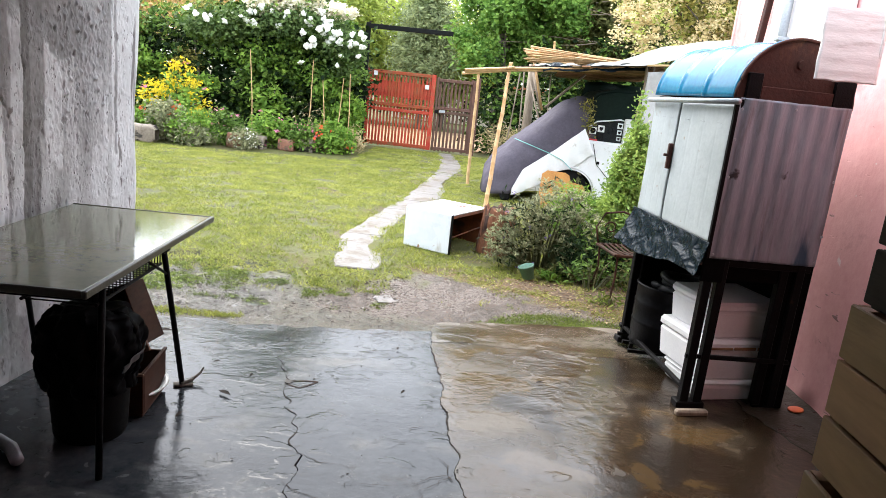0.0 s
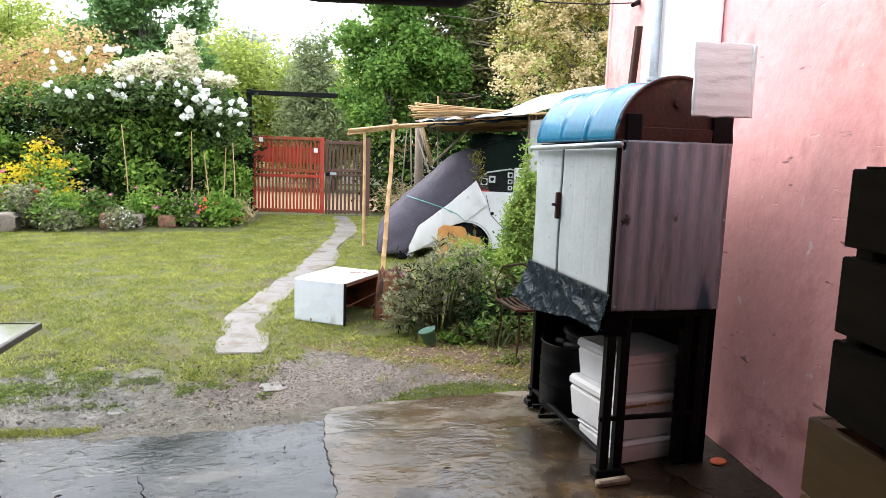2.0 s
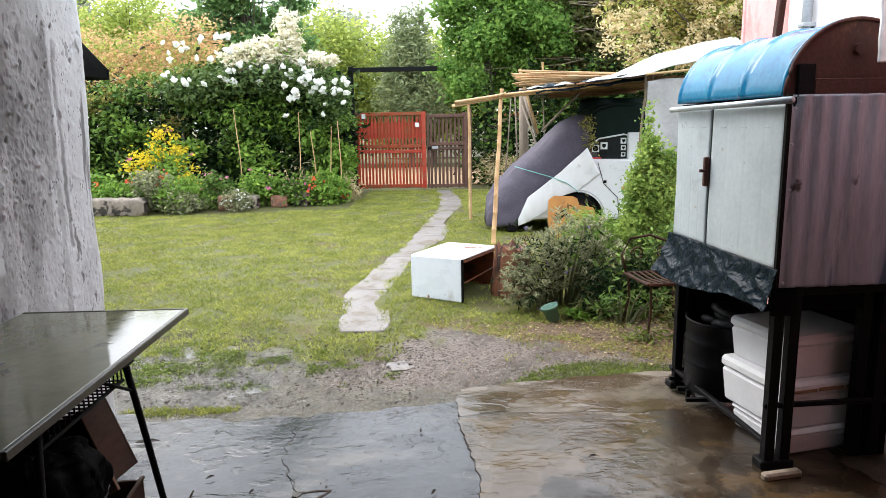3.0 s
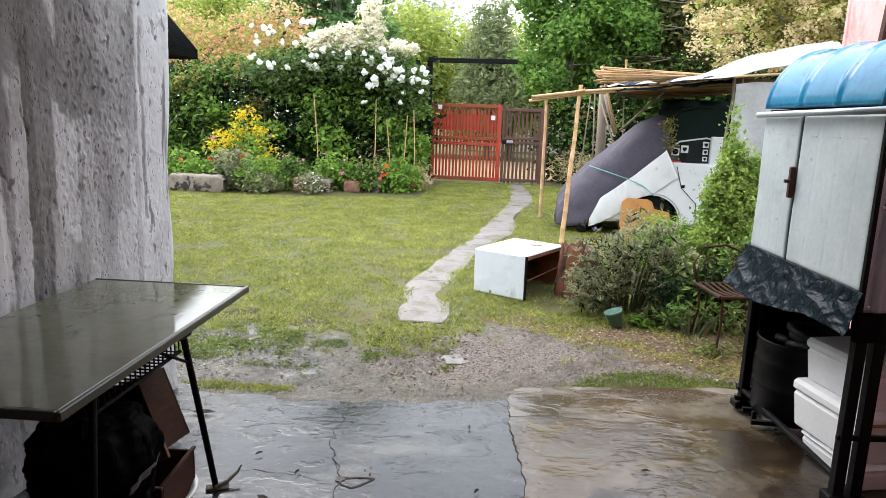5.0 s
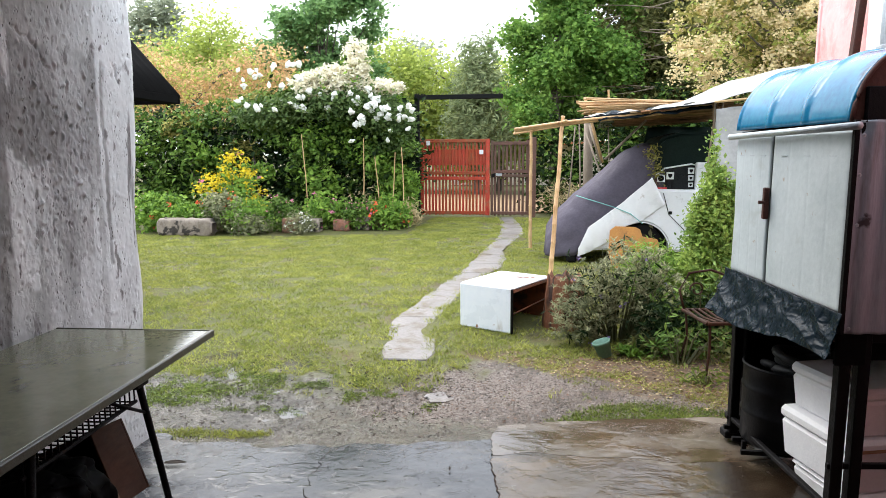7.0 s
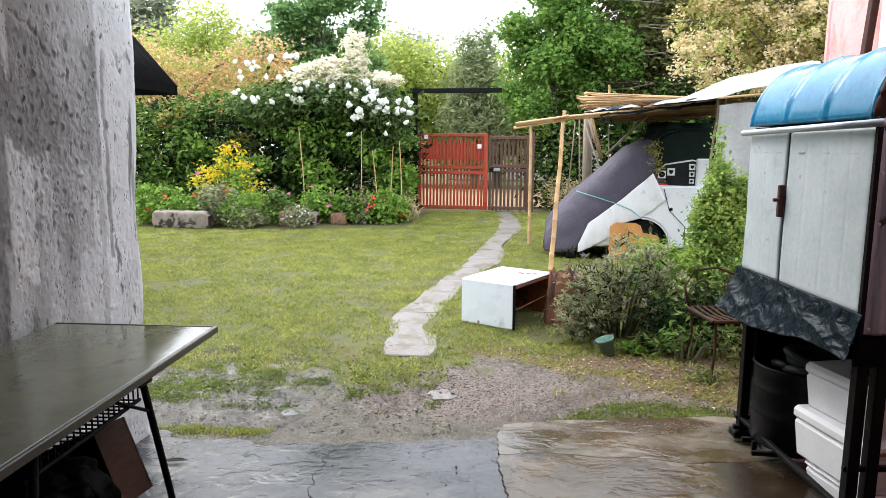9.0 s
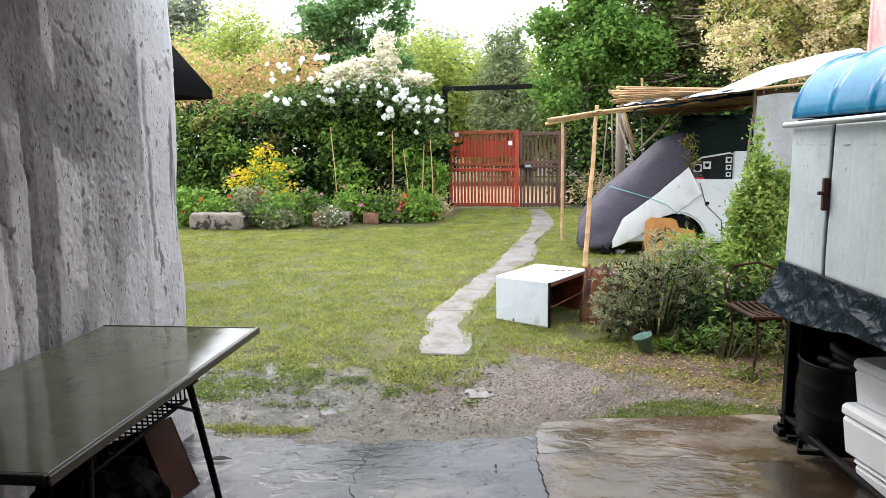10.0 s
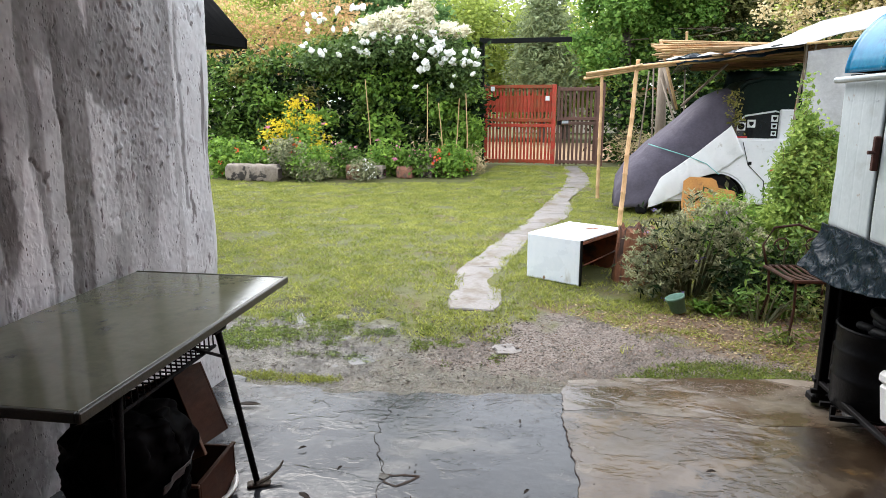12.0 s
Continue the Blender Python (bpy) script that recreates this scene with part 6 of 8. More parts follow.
knotted("pole", (0.215, 8.66, -0.12), (0.33, 8.74, 1.86), 0.030, carport)
knotted("pole", (-0.09, 10.9, -0.12), (-0.10, 10.95, 1.80), 0.028, carport)
for k in range(7):
    part("bundle_cane", pipe([(1.95 + 0.05 * math.sin(k * 2.1 + j * 0.7) + 0.012 * j, 8.22 + 0.03 * math.cos(k * 1.7 + j), -0.08 + 0.345 * j) for j in range(7)], random.uniform(0.009, 0.016), 5), M["dim_thatch" if k % 2 else "post_grey"], carport)
part("post", pipe([(0.88, 12.2, -0.1), (0.86, 12.2, 1.1), (0.84, 12.2, 2.05)], [0.10, 0.085, 0.07], 10), M["post_grey"], carport, smooth=True)
part("brace", pipe([(0.86, 12.1, 1.9), (1.06, 11.9, 1.25)], 0.028, 7), M["post_grey"], carport, smooth=True)
part("brace", pipe([(1.47, 9.8, 1.86), (0.94, 9.8, 1.33)], 0.017, 7), M["post_grey"], carport, smooth=True)
part("brace", pipe([(0.76, 11.9, 2.35), (1.08, 11.9, 1.26)], 0.024, 7), M["bamboo"], carport, smooth=True)
for a, b, r in (((0.70, 11.6, 0.0), (0.66, 11.5, 1.9), 0.016), ((1.16, 11.4, 0.0), (1.10, 11.3, 1.95), 0.014), ((1.30, 11.0, 0.1), (0.78, 11.6, 1.75), 0.018), ((0.45, 11.8, 0.0), (0.60, 11.6, 1.85), 0.014)):
    part("stick", pipe([a, tuple((p + q) / 2 + 0.02 for p, q in zip(a, b)), b], [r, r * 0.9, r * 0.8], 6), M["post_grey"], carport, smooth=True)
for off, r in ((0.0, 0.020), (0.035, 0.016)):
    part("front_cane", pipe([(x, y - off, z + off * 0.7) for x, y, z in FRONT], [r, r, r * 0.9, r * 0.8], 8), M["bamboo"], carport, smooth=True)
knotted("side_cane", (-0.13, 11.2, 1.78), (0.36, 8.5, 1.80), 0.020, carport)
knotted("side_cane", (-0.35, 10.6, 1.72), (0.9, 11.4, 1.94), 0.022, carport)
knotted("upright", (1.12, 11.6, 1.85), (1.12, 11.6, 2.42), 0.024, carport)


def roof_z(x, y):
    return 1.790 + 0.094 * (x - 0.3) - 0.01 * (y - 8.7)


bm = bmesh.new()
for k in range(320):
    y = 8.55 + 3.2 * random.random() ** 1.2
    x0 = 1.05 + random.uniform(-0.2, 0.4) + 0.12 * (y - 8.55)
    x1 = 2.3 + random.uniform(-0.3, 0.3)
    z = roof_z(x0, y) + random.uniform(0.0, 0.03)
    pipe([(x0, y + random.uniform(-0.1, 0.1), z), ((x0 + x1) / 2, y, roof_z(1.5, y) + random.uniform(-0.01, 0.05)), (x1, y + random.uniform(-0.15, 0.15), roof_z(2.2, y) + random.uniform(-0.05, 0.03))], random.uniform(0.006, 0.013), 4, bm)
tagged(part("cane_roof", bm, M["dim_thatch"], carport, "dry brown reed and cane thatch"), kind="stuff")
for k in range(70):
    x0, x1 = 0.85 + random.uniform(-0.25, 0.2), 2.35 + random.uniform(-0.4, 0.1)
    lift, y = random.random(), 11.5 + random.uniform(-0.15, 0.5)
    part("loose_cane", pipe([(x0, y, 2.05 + 0.25 * lift), ((x0 + x1) / 2, y, 2.10 + 0.16 * lift), (x1, y - 0.4, 2.12 + 0.07 * lift)], random.uniform(0.008, 0.015), 5), M["bamboo"], carport)
# added sheet below the canes that keeps light off the car and hedge
black = part("roof_lining", prism([(0.34, 8.72), (2.2, 8.3), (2.6, 12.2), (1.0, 12.2), (0.85, 9.4), (0.4, 9.0)], -0.012, 0.0, lambda x, y: roof_z(x, y) + 0.03), M["black_plastic"], carport, "black plastic lining added to shade the space under the cane roof")


def edge_plastic(u, v):
    u = 0.22 + 0.78 * u
    x, y, z = Vector(FRONT[1]).lerp(Vector(FRONT[2]), u * 2) if u < 0.5 else Vector(FRONT[2]).lerp(Vector(FRONT[3]), u * 2 - 1)
    return (x, y - 0.06 + 0.20 * v * v, z - 0.035 * u + 0.10 * v + 0.012 * math.sin(u * 25))


crumple(edge_plastic, 60, 12, "edge_plastic", M["black_plastic"], carport, 0.03, 8)


def edge_white(u, v):
    x, y, z = Vector(FRONT[1]).lerp(Vector(FRONT[2]), 0.35 + u * 1.1) if u < 0.59 else Vector(FRONT[2]).lerp(Vector(FRONT[3]), (u - 0.59) * 2.1)
    return (x, y - 0.01 + 0.10 * v, z + 0.05 + 0.03 * v + 0.012 * math.sin(u * 19))


crumple(edge_white, 60, 8, "edge_sheet", M["tarp_grey"], carport, 0.03, 7)
tarp = thing("canvas_lean_to", 2.0, 8.0, yard_z(2.0, 8.0), 0, "pale grey canvas lean-to beside the carport", "tarpaulin")


def canvas_side(u, v):
    return (-0.06 + 1.4 * u, 0.0 - 0.35 * u + 0.04 * math.sin(u * 9), -0.02 + (2.0 + 0.08 * u) * v)


def canvas_top(u, v):
    return (-0.42 * (1 - u) + 0.95 * u + 0.3 * v * u, 0.05 + 1.4 * v - 0.35 * u, 2.02 + (0.26 * u + 0.26 * v) * min(1, u * 1.6 + 0.25) - 0.03 * math.sin(u * 3.1) + 0.05 * u)


crumple(canvas_side, 30, 40, "side_cloth", M["tarp_grey"], tarp, 0.03, 2.5)
crumple(canvas_top, 40, 24, "top_cloth", M["tarp_grey"], tarp, 0.03, 2.5)
part("edge_cane", pipe([(-0.08, -0.04, 2.05), (0.5, -0.2, 2.09), (1.3, -0.4, 2.10)], 0.014, 7), M["bamboo"], tarp)

# ---- old white car under a grey cover ----
CARX, CARY = 0.45, 9.40
car = thing("old_white_car", CARX, CARY, yard_z(1.5, 9.5), 0, "old white car, front wrapped in a grey cloth cover", "car")
side = [(0.12, 0.18), (0.14, 0.28), (0.22, 0.42), (0.34, 0.56), (0.50, 0.69), (0.66, 0.81), (0.80, 0.92), (0.92, 1.0), (1.02, 1.03), (1.10, 1.03), (1.70, 1.02), (3.2, 0.96), (3.4, 0.55), (3.4, 0.22), (1.33, 0.20)]
arch = [(0.94 + 0.38 * math.cos(a), 0.22 + 0.37 * math.sin(a)) for a in [math.pi * k / 14 for k in range(0, 15)]]


def side_panel(outline, y0, y1, bulge, material, name, label=""):
    bm = bmesh.new()
    rings = []
    for y, inset in ((y0, 0.0), (y1, 0.0)):
        rings.append([bm.verts.new((x, y, z)) for x, z in outline])
    f = bm.faces.new(rings[0])
    bm.faces.new(rings[1][::-1])
    for k in range(len(outline)):
        j = (k + 1) % len(outline)
        bm.faces.new((rings[0][k], rings[0][j], rings[1][j], rings[1][k]))
    bmesh.ops.recalc_face_normals(bm, faces=bm.faces)
    edges = [e for e in bm.edges if e.verts[0] in rings[0] and e.verts[1] in rings[0]]
    bmesh.ops.bevel(bm, geom=edges, offset=bulge, segments=3, affect="EDGES")
    bmesh.ops.triangulate(bm, faces=[f for f in bm.faces if len(f.verts) > 4])
    return part(name, bm, M[material], car, label)


side_panel(side + arch, 0.0, 0.16, 0.025, "car_white", "body_side", "chalky white dented body panel")
hood = [(0.16, 0.20), (0.18, 0.32), (0.30, 0.44), (0.60, 0.60), (0.95, 0.86), (1.08, 0.96), (3.3, 0.96), (3.4, 0.5), (3.4, 0.2)]
side_panel(hood, 0.16, 1.50, 0.06, "car_white", "body")
part("wheel_arch", pipe([(0.94 + 0.38 * math.cos(a), -0.006, 0.22 + 0.37 * math.sin(a)) for a in [math.pi * k / 14 for k in range(15)]], 0.006, 8), M["car_white"], car, smooth=True)
wheel = part("wheel", lathe([(0.0, -0.02), (0.17, -0.02), (0.19, 0.0), (0.27, -0.02), (0.29, 0.02), (0.29, 0.14), (0.26, 0.17), (0.0, 0.16)], 30), M["black_rubber"], car, "dark tyre in shade", True)
wheel.matrix_local = Matrix.Translation((0.95, 0.05, 0.28)) @ Matrix.Rotation(radians(-90), 4, "X")
part("hub_cap", lathe([(0.0, -0.035), (0.05, -0.035), (0.12, -0.028), (0.16, -0.02)], 20), M["rust_dark"], wheel, smooth=True)
part("arch_lining", solid(0.58, 1.30, 0.10, 0.5, 0.02, 0.56), M["black_rubber"], car)
cabin = [(0.98, 1.0), (1.02, 1.52), (1.22, 1.72), (1.45, 1.78), (2.5, 1.78), (2.9, 1.3), (3.1, 0.98)]
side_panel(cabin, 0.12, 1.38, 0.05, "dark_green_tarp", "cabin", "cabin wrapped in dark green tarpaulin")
glass = [(1.07, 1.0), (1.13, 1.20), (1.24, 1.29), (1.58, 1.345), (1.63, 1.33), (1.66, 1.03)]
win = side_panel(glass, 0.112, 0.122, 0.002, "car_glass", "side_window", "dark tinted side window with stickers")
win_frame = pipe([(1.07, 0.105, 0.99), (1.67, 0.105, 1.02), (1.645, 0.105, 1.34), (1.58, 0.105, 1.358), (1.24, 0.105, 1.302), (1.13, 0.105, 1.21)], 0.011, 7)
part("window_frame", win_frame, M["car_white"], car)
part("door_pillar", solid(1.63, 1.80, 0.06, 0.13, 0.98, 1.38, bevel=0.015), M["car_white"], car)
for x, z, r, round_shape in ((1.20, 1.17, 0.050, True), (1.315, 1.205, 0.048, False), (1.58, 1.27, 0.040, False), (1.58, 1.175, 0.034, False), (1.58, 1.085, 0.030, False), (1.09, 1.055, 0.032, False)):
    s = part("sticker", solid(x - r, x + r, 0.104, 0.108, z - r, z + r, bevel=0.001), M["sticker"], win)
    mark = lathe([(0.0, 0.004), (r * 0.55, 0.004), (r * 0.78, 0.003), (r * 0.8, 0.0)], 18) if round_shape else prism([(-r * 0.55, r * 0.5), (r * 0.55, r * 0.5), (r * 0.55, -r * 0.1), (0, -r * 0.7), (-r * 0.55, -r * 0.1)], 0.0, 0.003)
    part("sticker_mark", mark, M["black_rubber"], s).matrix_local = Matrix.Translation((x, 0.104, z)) @ Matrix.Rotation(radians(90), 4, "X")
part("sticker", solid(1.16, 1.28, 0.104, 0.108, 1.02, 1.05), M["sticker_red"], win)
part("side_marker", solid(1.56, 1.62, -0.014, 0.0, 0.60, 0.66, bevel=0.004), M["orange_litter"], car, "orange side marker lamp")
part("door_handle", solid(1.30, 1.34, -0.014, 0.0, 0.70, 0.74, bevel=0.004), M["black_rubber"], car)
part("door_gap", pipe([(1.22, -0.003, 0.98), (1.30, -0.003, 0.70), (1.50, -0.003, 0.50), (1.52, -0.003, 0.25)], 0.005, 5), M["black_rubber"], car)
part("bumper", solid(-0.02, 0.12, 0.02, 1.4, 0.02, 0.18, bevel=0.03), M["black_rubber"], car)


COVER_TOP = ([-0.32, -0.30, -0.17, 0.11, 0.43, 0.65, 0.80, 1.0, 1.10], [0.10, 0.38, 0.64, 0.91, 1.18, 1.40, 1.52, 1.60, 1.62])
COVER_LOW = ([-0.32, 0.10, 0.16, 0.26, 0.65, 1.0, 1.10], [0.08, 0.12, 0.24, 0.47, 0.77, 1.08, 1.18])


def cover_shape(u, v):
    x = -0.32 + 1.42 * u
    top, low = float(np.interp(x, *COVER_TOP)), float(np.interp(x, *COVER_LOW))
    nose = 0.30 * max(0.0, (0.12 - x) / 0.44) ** 2
    if v < 0.4:
        a = v / 0.4 * math.pi / 2
        return (x, 0.005 + nose + 0.33 * (1 - math.cos(a)), low + (top - low) * math.sin(a) ** 0.8)
    k = (v - 0.4) / 0.6
    return (x, 0.325 + nose + (1.15 - 2 * nose) * k, top + 0.03 * math.sin(k * math.pi) - 0.4 * k ** 6 * min(1.0, top))


crumple(cover_shape, 80, 70, "cover", M["car_cover"], car, 0.022, 3.5, 0.006)


def drape(u, v):
    """A white sheet tucked over the wing, from the bumper up to the door."""
    top = (0.13 + 0.93 * u, float(np.interp(0.13 + 0.93 * u, *COVER_LOW)) + 0.05)
    low = (float(np.interp(u, [0, 0.25, 0.45, 0.55, 0.8, 1], [0.13, 0.32, 0.52, 0.62, 0.95, 1.24])), float(np.interp(u, [0, 0.25, 0.45, 0.55, 0.8, 1], [0.12, 0.20, 0.32, 0.50, 0.60, 0.84])))
    fold = 0.010 * math.sin(u * 21 + v * 3) * v + 0.006 * math.sin(u * 47 - v * 5) * v
    return (top[0] + (low[0] - top[0]) * v, -0.055 - 0.012 * math.sin(v * math.pi) + 0.025 * v + fold, top[1] + (low[1] - top[1]) * v)


crumple(drape, 60, 26, "white_sheet", M["car_white"], car, 0.006, 6, 0.004)
part("cord", pipe([(0.10, 0.22, 0.93), (0.22, 0.06, 0.90), (0.40, -0.03, 0.85), (0.60, -0.065, 0.79), (0.80, -0.07, 0.71), (0.96, -0.07, 0.58)], 0.006, 6), M["rope"], car, "turquoise cord")


# added backdrop that stands in for the dark under the carport roof
back_cloth = thing("dark_backdrop", 1.15, 11.2, yard_z(1.6, 11.2), 0, "dark green sheet added behind the car to darken the carport", "tarpaulin")


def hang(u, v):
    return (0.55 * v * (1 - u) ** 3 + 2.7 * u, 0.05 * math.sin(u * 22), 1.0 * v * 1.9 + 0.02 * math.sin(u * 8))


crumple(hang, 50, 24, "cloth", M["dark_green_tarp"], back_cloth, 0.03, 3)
plank = thing("chipboard_sheet", 0.98, 9.02, yard_z(1.1, 9.0), -6, "orange chipboard panel leaning by the car wheel", "board")
part("panel", prism([(0.10, 0.0), (0.50, 0.0), (0.58, 0.06), (0.60, 0.36), (0.57, 0.42), (0.39, 0.45), (0.36, 0.54), (0.30, 0.57), (0.05, 0.575), (-0.02, 0.52), (-0.03, 0.22), (0.02, 0.06)], 0.0, 0.02, None, 0.004), M["orange_board"], plank).matrix_local = Matrix.Rotation(radians(78), 4, "X")
shrub("climbing_weed", 1.50, 9.46, "yellowish climbing plant over the car", "plant", [(0.02, 0, 1.42, 0.09, 0.06, 0.24), (0.06, 0, 1.24, 0.06, 0.05, 0.14)], M["leaf_gold"], 40, 0.045, 9, 0.022, 2.0, 0, 6)

# ---- gate ----
GZ = yard_z(-1.5, 15.8)
gate = thing("red_gate", -2.76, 15.8, GZ, 0, "faded red wooden slatted gate leaf, closed", "gate")
for x0, x1 in ((0.0, 0.07), (1.52, 1.62)):
    part("stile", solid(x0, x1, -0.03, 0.03, 0.04, 1.80, bevel=0.006), M["gate_red"], gate)
for z in (0.06, 0.86, 0.98, 1.72):
    part("rail", solid(0.07, 1.52, -0.025, 0.025, z, z + 0.075, bevel=0.005), M["gate_red"], gate)
slat_mesh = mesh_of("slat", solid(-0.024, 0.024, 0.0, 0.018, 0.05, 1.79, bevel=0.003), M["gate_red"])
for k in range(18):
    ob = new("slat", slat_mesh)
    ob.parent = gate
    ob.location = (0.115 + k * 0.080 + random.uniform(-0.006, 0.006), 0.027, random.uniform(-0.02, 0.015))
    ob.rotation_euler = (0, radians(random.uniform(-0.5, 0.5)), 0)
for x, z in ((0.14, 1.66), (1.38, 1.45)):
    part("paper_sign", solid(x, x + 0.09, -0.03, -0.027, z, z + 0.10), M["sticker"], gate, "small white notice")
gate2 = thing("brown_gate", -1.12, 15.82, GZ, 0, "dark brown slatted gate leaf beside the red one", "gate")
for x0, x1 in ((0.0, 0.06), (0.86, 0.94)):
    part("stile", solid(x0, x1, -0.03, 0.03, 0.04, 1.76, bevel=0.006), M["gate_brown"], gate2)
for z in (0.06, 0.92, 1.02, 1.66):
    part("rail", solid(0.06, 0.86, -0.025, 0.025, z, z + 0.07, bevel=0.005), M["gate_brown"], gate2)
slat_mesh2 = mesh_of("slat", solid(-0.027, 0.027, 0.0, 0.018, 0.05, 1.76, bevel=0.003), M["gate_brown"])
for k in range(9):
    ob = new("slat", slat_mesh2)
    ob.parent = gate2
    ob.location = (0.10 + k * 0.092 + random.uniform(-0.006, 0.006), 0.027, random.uniform(-0.03, 0.015))
part("back_panel", solid(0.07, 1.52, 0.047, 0.06, 1.20, 1.56), M["gate_red"], gate)
part("name_plate", solid(0.12, 0.26, -0.034, -0.026, 0.95, 1.01), M["gutter"], gate2, "dull metal plate")
part("lock", solid(0.02, 0.10, -0.05, -0.03, 0.92, 1.0), M["black_metal"], gate2)
for x in (-2.82, -0.13):
    post = thing("gate_post", x, 15.85, GZ - 0.02, 0, "dark weathered wooden gate post", "post", "gate posts")
    part("post_shaft", solid(-0.05, 0.05, -0.05, 0.05, 0, 1.85, bevel=0.008), M["gate_brown"], post)
arch_beam = thing("iron_arch", -2.78, 15.5, GZ - 0.02, 0, "dark iron post and beam above the gate", "beam")
part("upright", solid(-0.05, 0.05, -0.05, 0.05, 0, 2.82, bevel=0.006), M["iron_beam"], arch_beam)
part("crossbeam", solid(0.05, 1.95, -0.05, 0.05, 2.70, 2.80, bevel=0.006), M["iron_beam"], arch_beam)
road = part("road", prism([(-60, 16.8), (60, 16.8), (60, 23.0), (-60, 23.0)], -0.05, 0.012, ground_z), M["road"])
tagged(road, "pale dirt road beyond the gate", "road", kind="structure")
house_far = thing("far_house", -4.0, 30.0, ground_z(0, 30), 0, "pale low house wall across the road", "house")
part("wall", solid(0.0, 7.0, 0.0, 5.0, 0, 1.75, bevel=0.02), M["far_wall"], house_far)
part("roof", prism([(-0.3, -0.3), (7.3, -0.3), (7.3, 5.3), (-0.3, 5.3)], 1.75, 1.88), M["terracotta"], house_far)
for k in range(3):
    w = part("window", solid(1.0 + 2.1 * k, 1.9 + 2.1 * k, -0.02, 0.05, 0.7, 1.5), M["car_glass"], house_far)
    part("frame", solid(0.95 + 2.1 * k, 1.95 + 2.1 * k, -0.04, -0.02, 0.64, 0.70), M["post_grey"], w)

# ---- neighbouring shed whose eave shows past the grey wall ----
shed = thing("neighbour_shed", -7.0, 7.0, ground_z(-5, 8), 0, "low shed with a dark sloping roof eave", "shed")
part("wall", solid(-0.6, 0.6, -2.0, 0.8, 0, 2.3), M["house_wall"], shed)


def eave_sheet(u, v):
    x = 2.74 - 3.4 * u
    return (x, 0.95 - 3.6 * v, 2.20 + 1.12 * (2.74 - x) + 0.012 * math.sin(v * 130))


# the shade under the eave is put into this black colour
thick_sheet("roof_sheet", 12, 60, eave_sheet, M["flat_black"], shed, 0.03)
part("fascia", solid(2.60, 2.74, -2.6, 0.90, 2.10, 2.20, bevel=0.01), M["flat_black"], shed)
part("gable_board", prism([(2.74, 0.0), (2.74, 0.10), (-0.6, 3.8), (-0.6, 0.0)], 0.0, 0.03), M["flat_black"], shed).matrix_local = Matrix.Translation((0, 0.93, 2.10)) @ Matrix.Rotation(radians(90), 4, "X")

# ---- flower bed and climbing hedge ----
def rubble(name, x0, x1, y, h, material, label, seed):
    ob = thing(name, x0, y, yard_z((x0 + x1) / 2, y) - 0.02, 0, label, "planter")

    def place(u, v):
        a = v * 2 * math.pi
        w = x1 - x0
        r = 1 + 0.10 * rough_noise(u * 5 + seed, math.cos(a), math.sin(a), 2.2)
        end = 1 - max(0, abs(u - 0.5) * 2 - 0.86) / 0.14 * 0.45
        cy, cz = math.copysign(abs(math.cos(a)) ** 0.4, math.cos(a)), math.copysign(abs(math.sin(a)) ** 0.4, math.sin(a))
        return (w * u, 0.16 * cy * r * end, h / 2 + h / 2 * cz * r * end)
    verts, faces = sheet(30, 22, place)
    from_arrays("block", verts, [f[::-1] for f in faces], M[material], ob, True)
    return ob


rubble("stone_trough", -7.02, -5.92, 11.80, 0.34, "stone", "mossy old stone trough used as a planter", 1)
for k, (x, w) in enumerate(((-4.78, 0.30), (-4.40, 0.28), (-3.92, 0.32), (-3.55, 0.30), (-3.15, 0.3), (-2.8, 0.26))):
    rubble("bed_stone", x, x + w, 12.35 + 0.22 * k, 0.30 - 0.03 * (k % 3), "brick" if k % 2 == 0 else "stone", "weathered block edging the flower bed", k + 3)


def bed_plant(x, y, r, h, material, label, size, long, count, flowers=None, droop=-0.1, name="bed_plant"):
    return shrub(name, x, y, label, "plant", [(0, 0, h * 0.5, r, r * 0.8, h * 0.5), (r * 0.4, 0.1, h * 0.4, r * 0.7, r * 0.6, h * 0.42)], M[material], count, 0.07, 8, size, long, droop, 8, flowers)


bed_plant(-6.6, 12.1, 0.50, 0.56, "leaf_mid", "green leafy border plants over the trough", 0.05, 1.6, 170, (M["red_petal"], 7, 0.045))
bed_plant(-6.0, 12.25, 0.42, 0.80, "leaf_sage", "green leafy border plants with an orange bloom", 0.05, 1.6, 220, (M["red_petal"], 7, 0.045))
bed_plant(-5.45, 12.15, 0.40, 0.66, "leaf_mid", "green feathery border plant", 0.03, 3.0, 220)
bed_plant(-5.3, 11.9, 0.26, 0.40, "leaf_sage", "grey-green low border plant", 0.03, 2.6, 110)
bed_plant(-4.9, 12.45, 0.34, 0.66, "leaf_dark", "leafy border plant with pink buds", 0.035, 2.2, 180, (M["pink_petal"], 9, 0.04))
bed_plant(-4.42, 12.15, 0.22, 0.38, "leaf_sage", "low plant covered with tiny white flowers", 0.025, 2.2, 120, (M["white_petal"], 34, 0.022))
bed_plant(-4.2, 12.95, 0.44, 0.66, "leaf_mid", "border plants with pink blooms", 0.05, 1.7, 240, (M["pink_petal"], 16, 0.048))
bed_plant(-3.55, 13.0, 0.38, 0.55, "leaf_dark", "border plants with a pink bloom", 0.05, 1.8, 200, (M["pink_petal"], 12, 0.048))
bed_plant(-3.0, 13.1, 0.45, 0.62, "leaf_mid", "border plants with orange-red flowers", 0.05, 1.8, 200, (M["red_petal"], 16, 0.05))
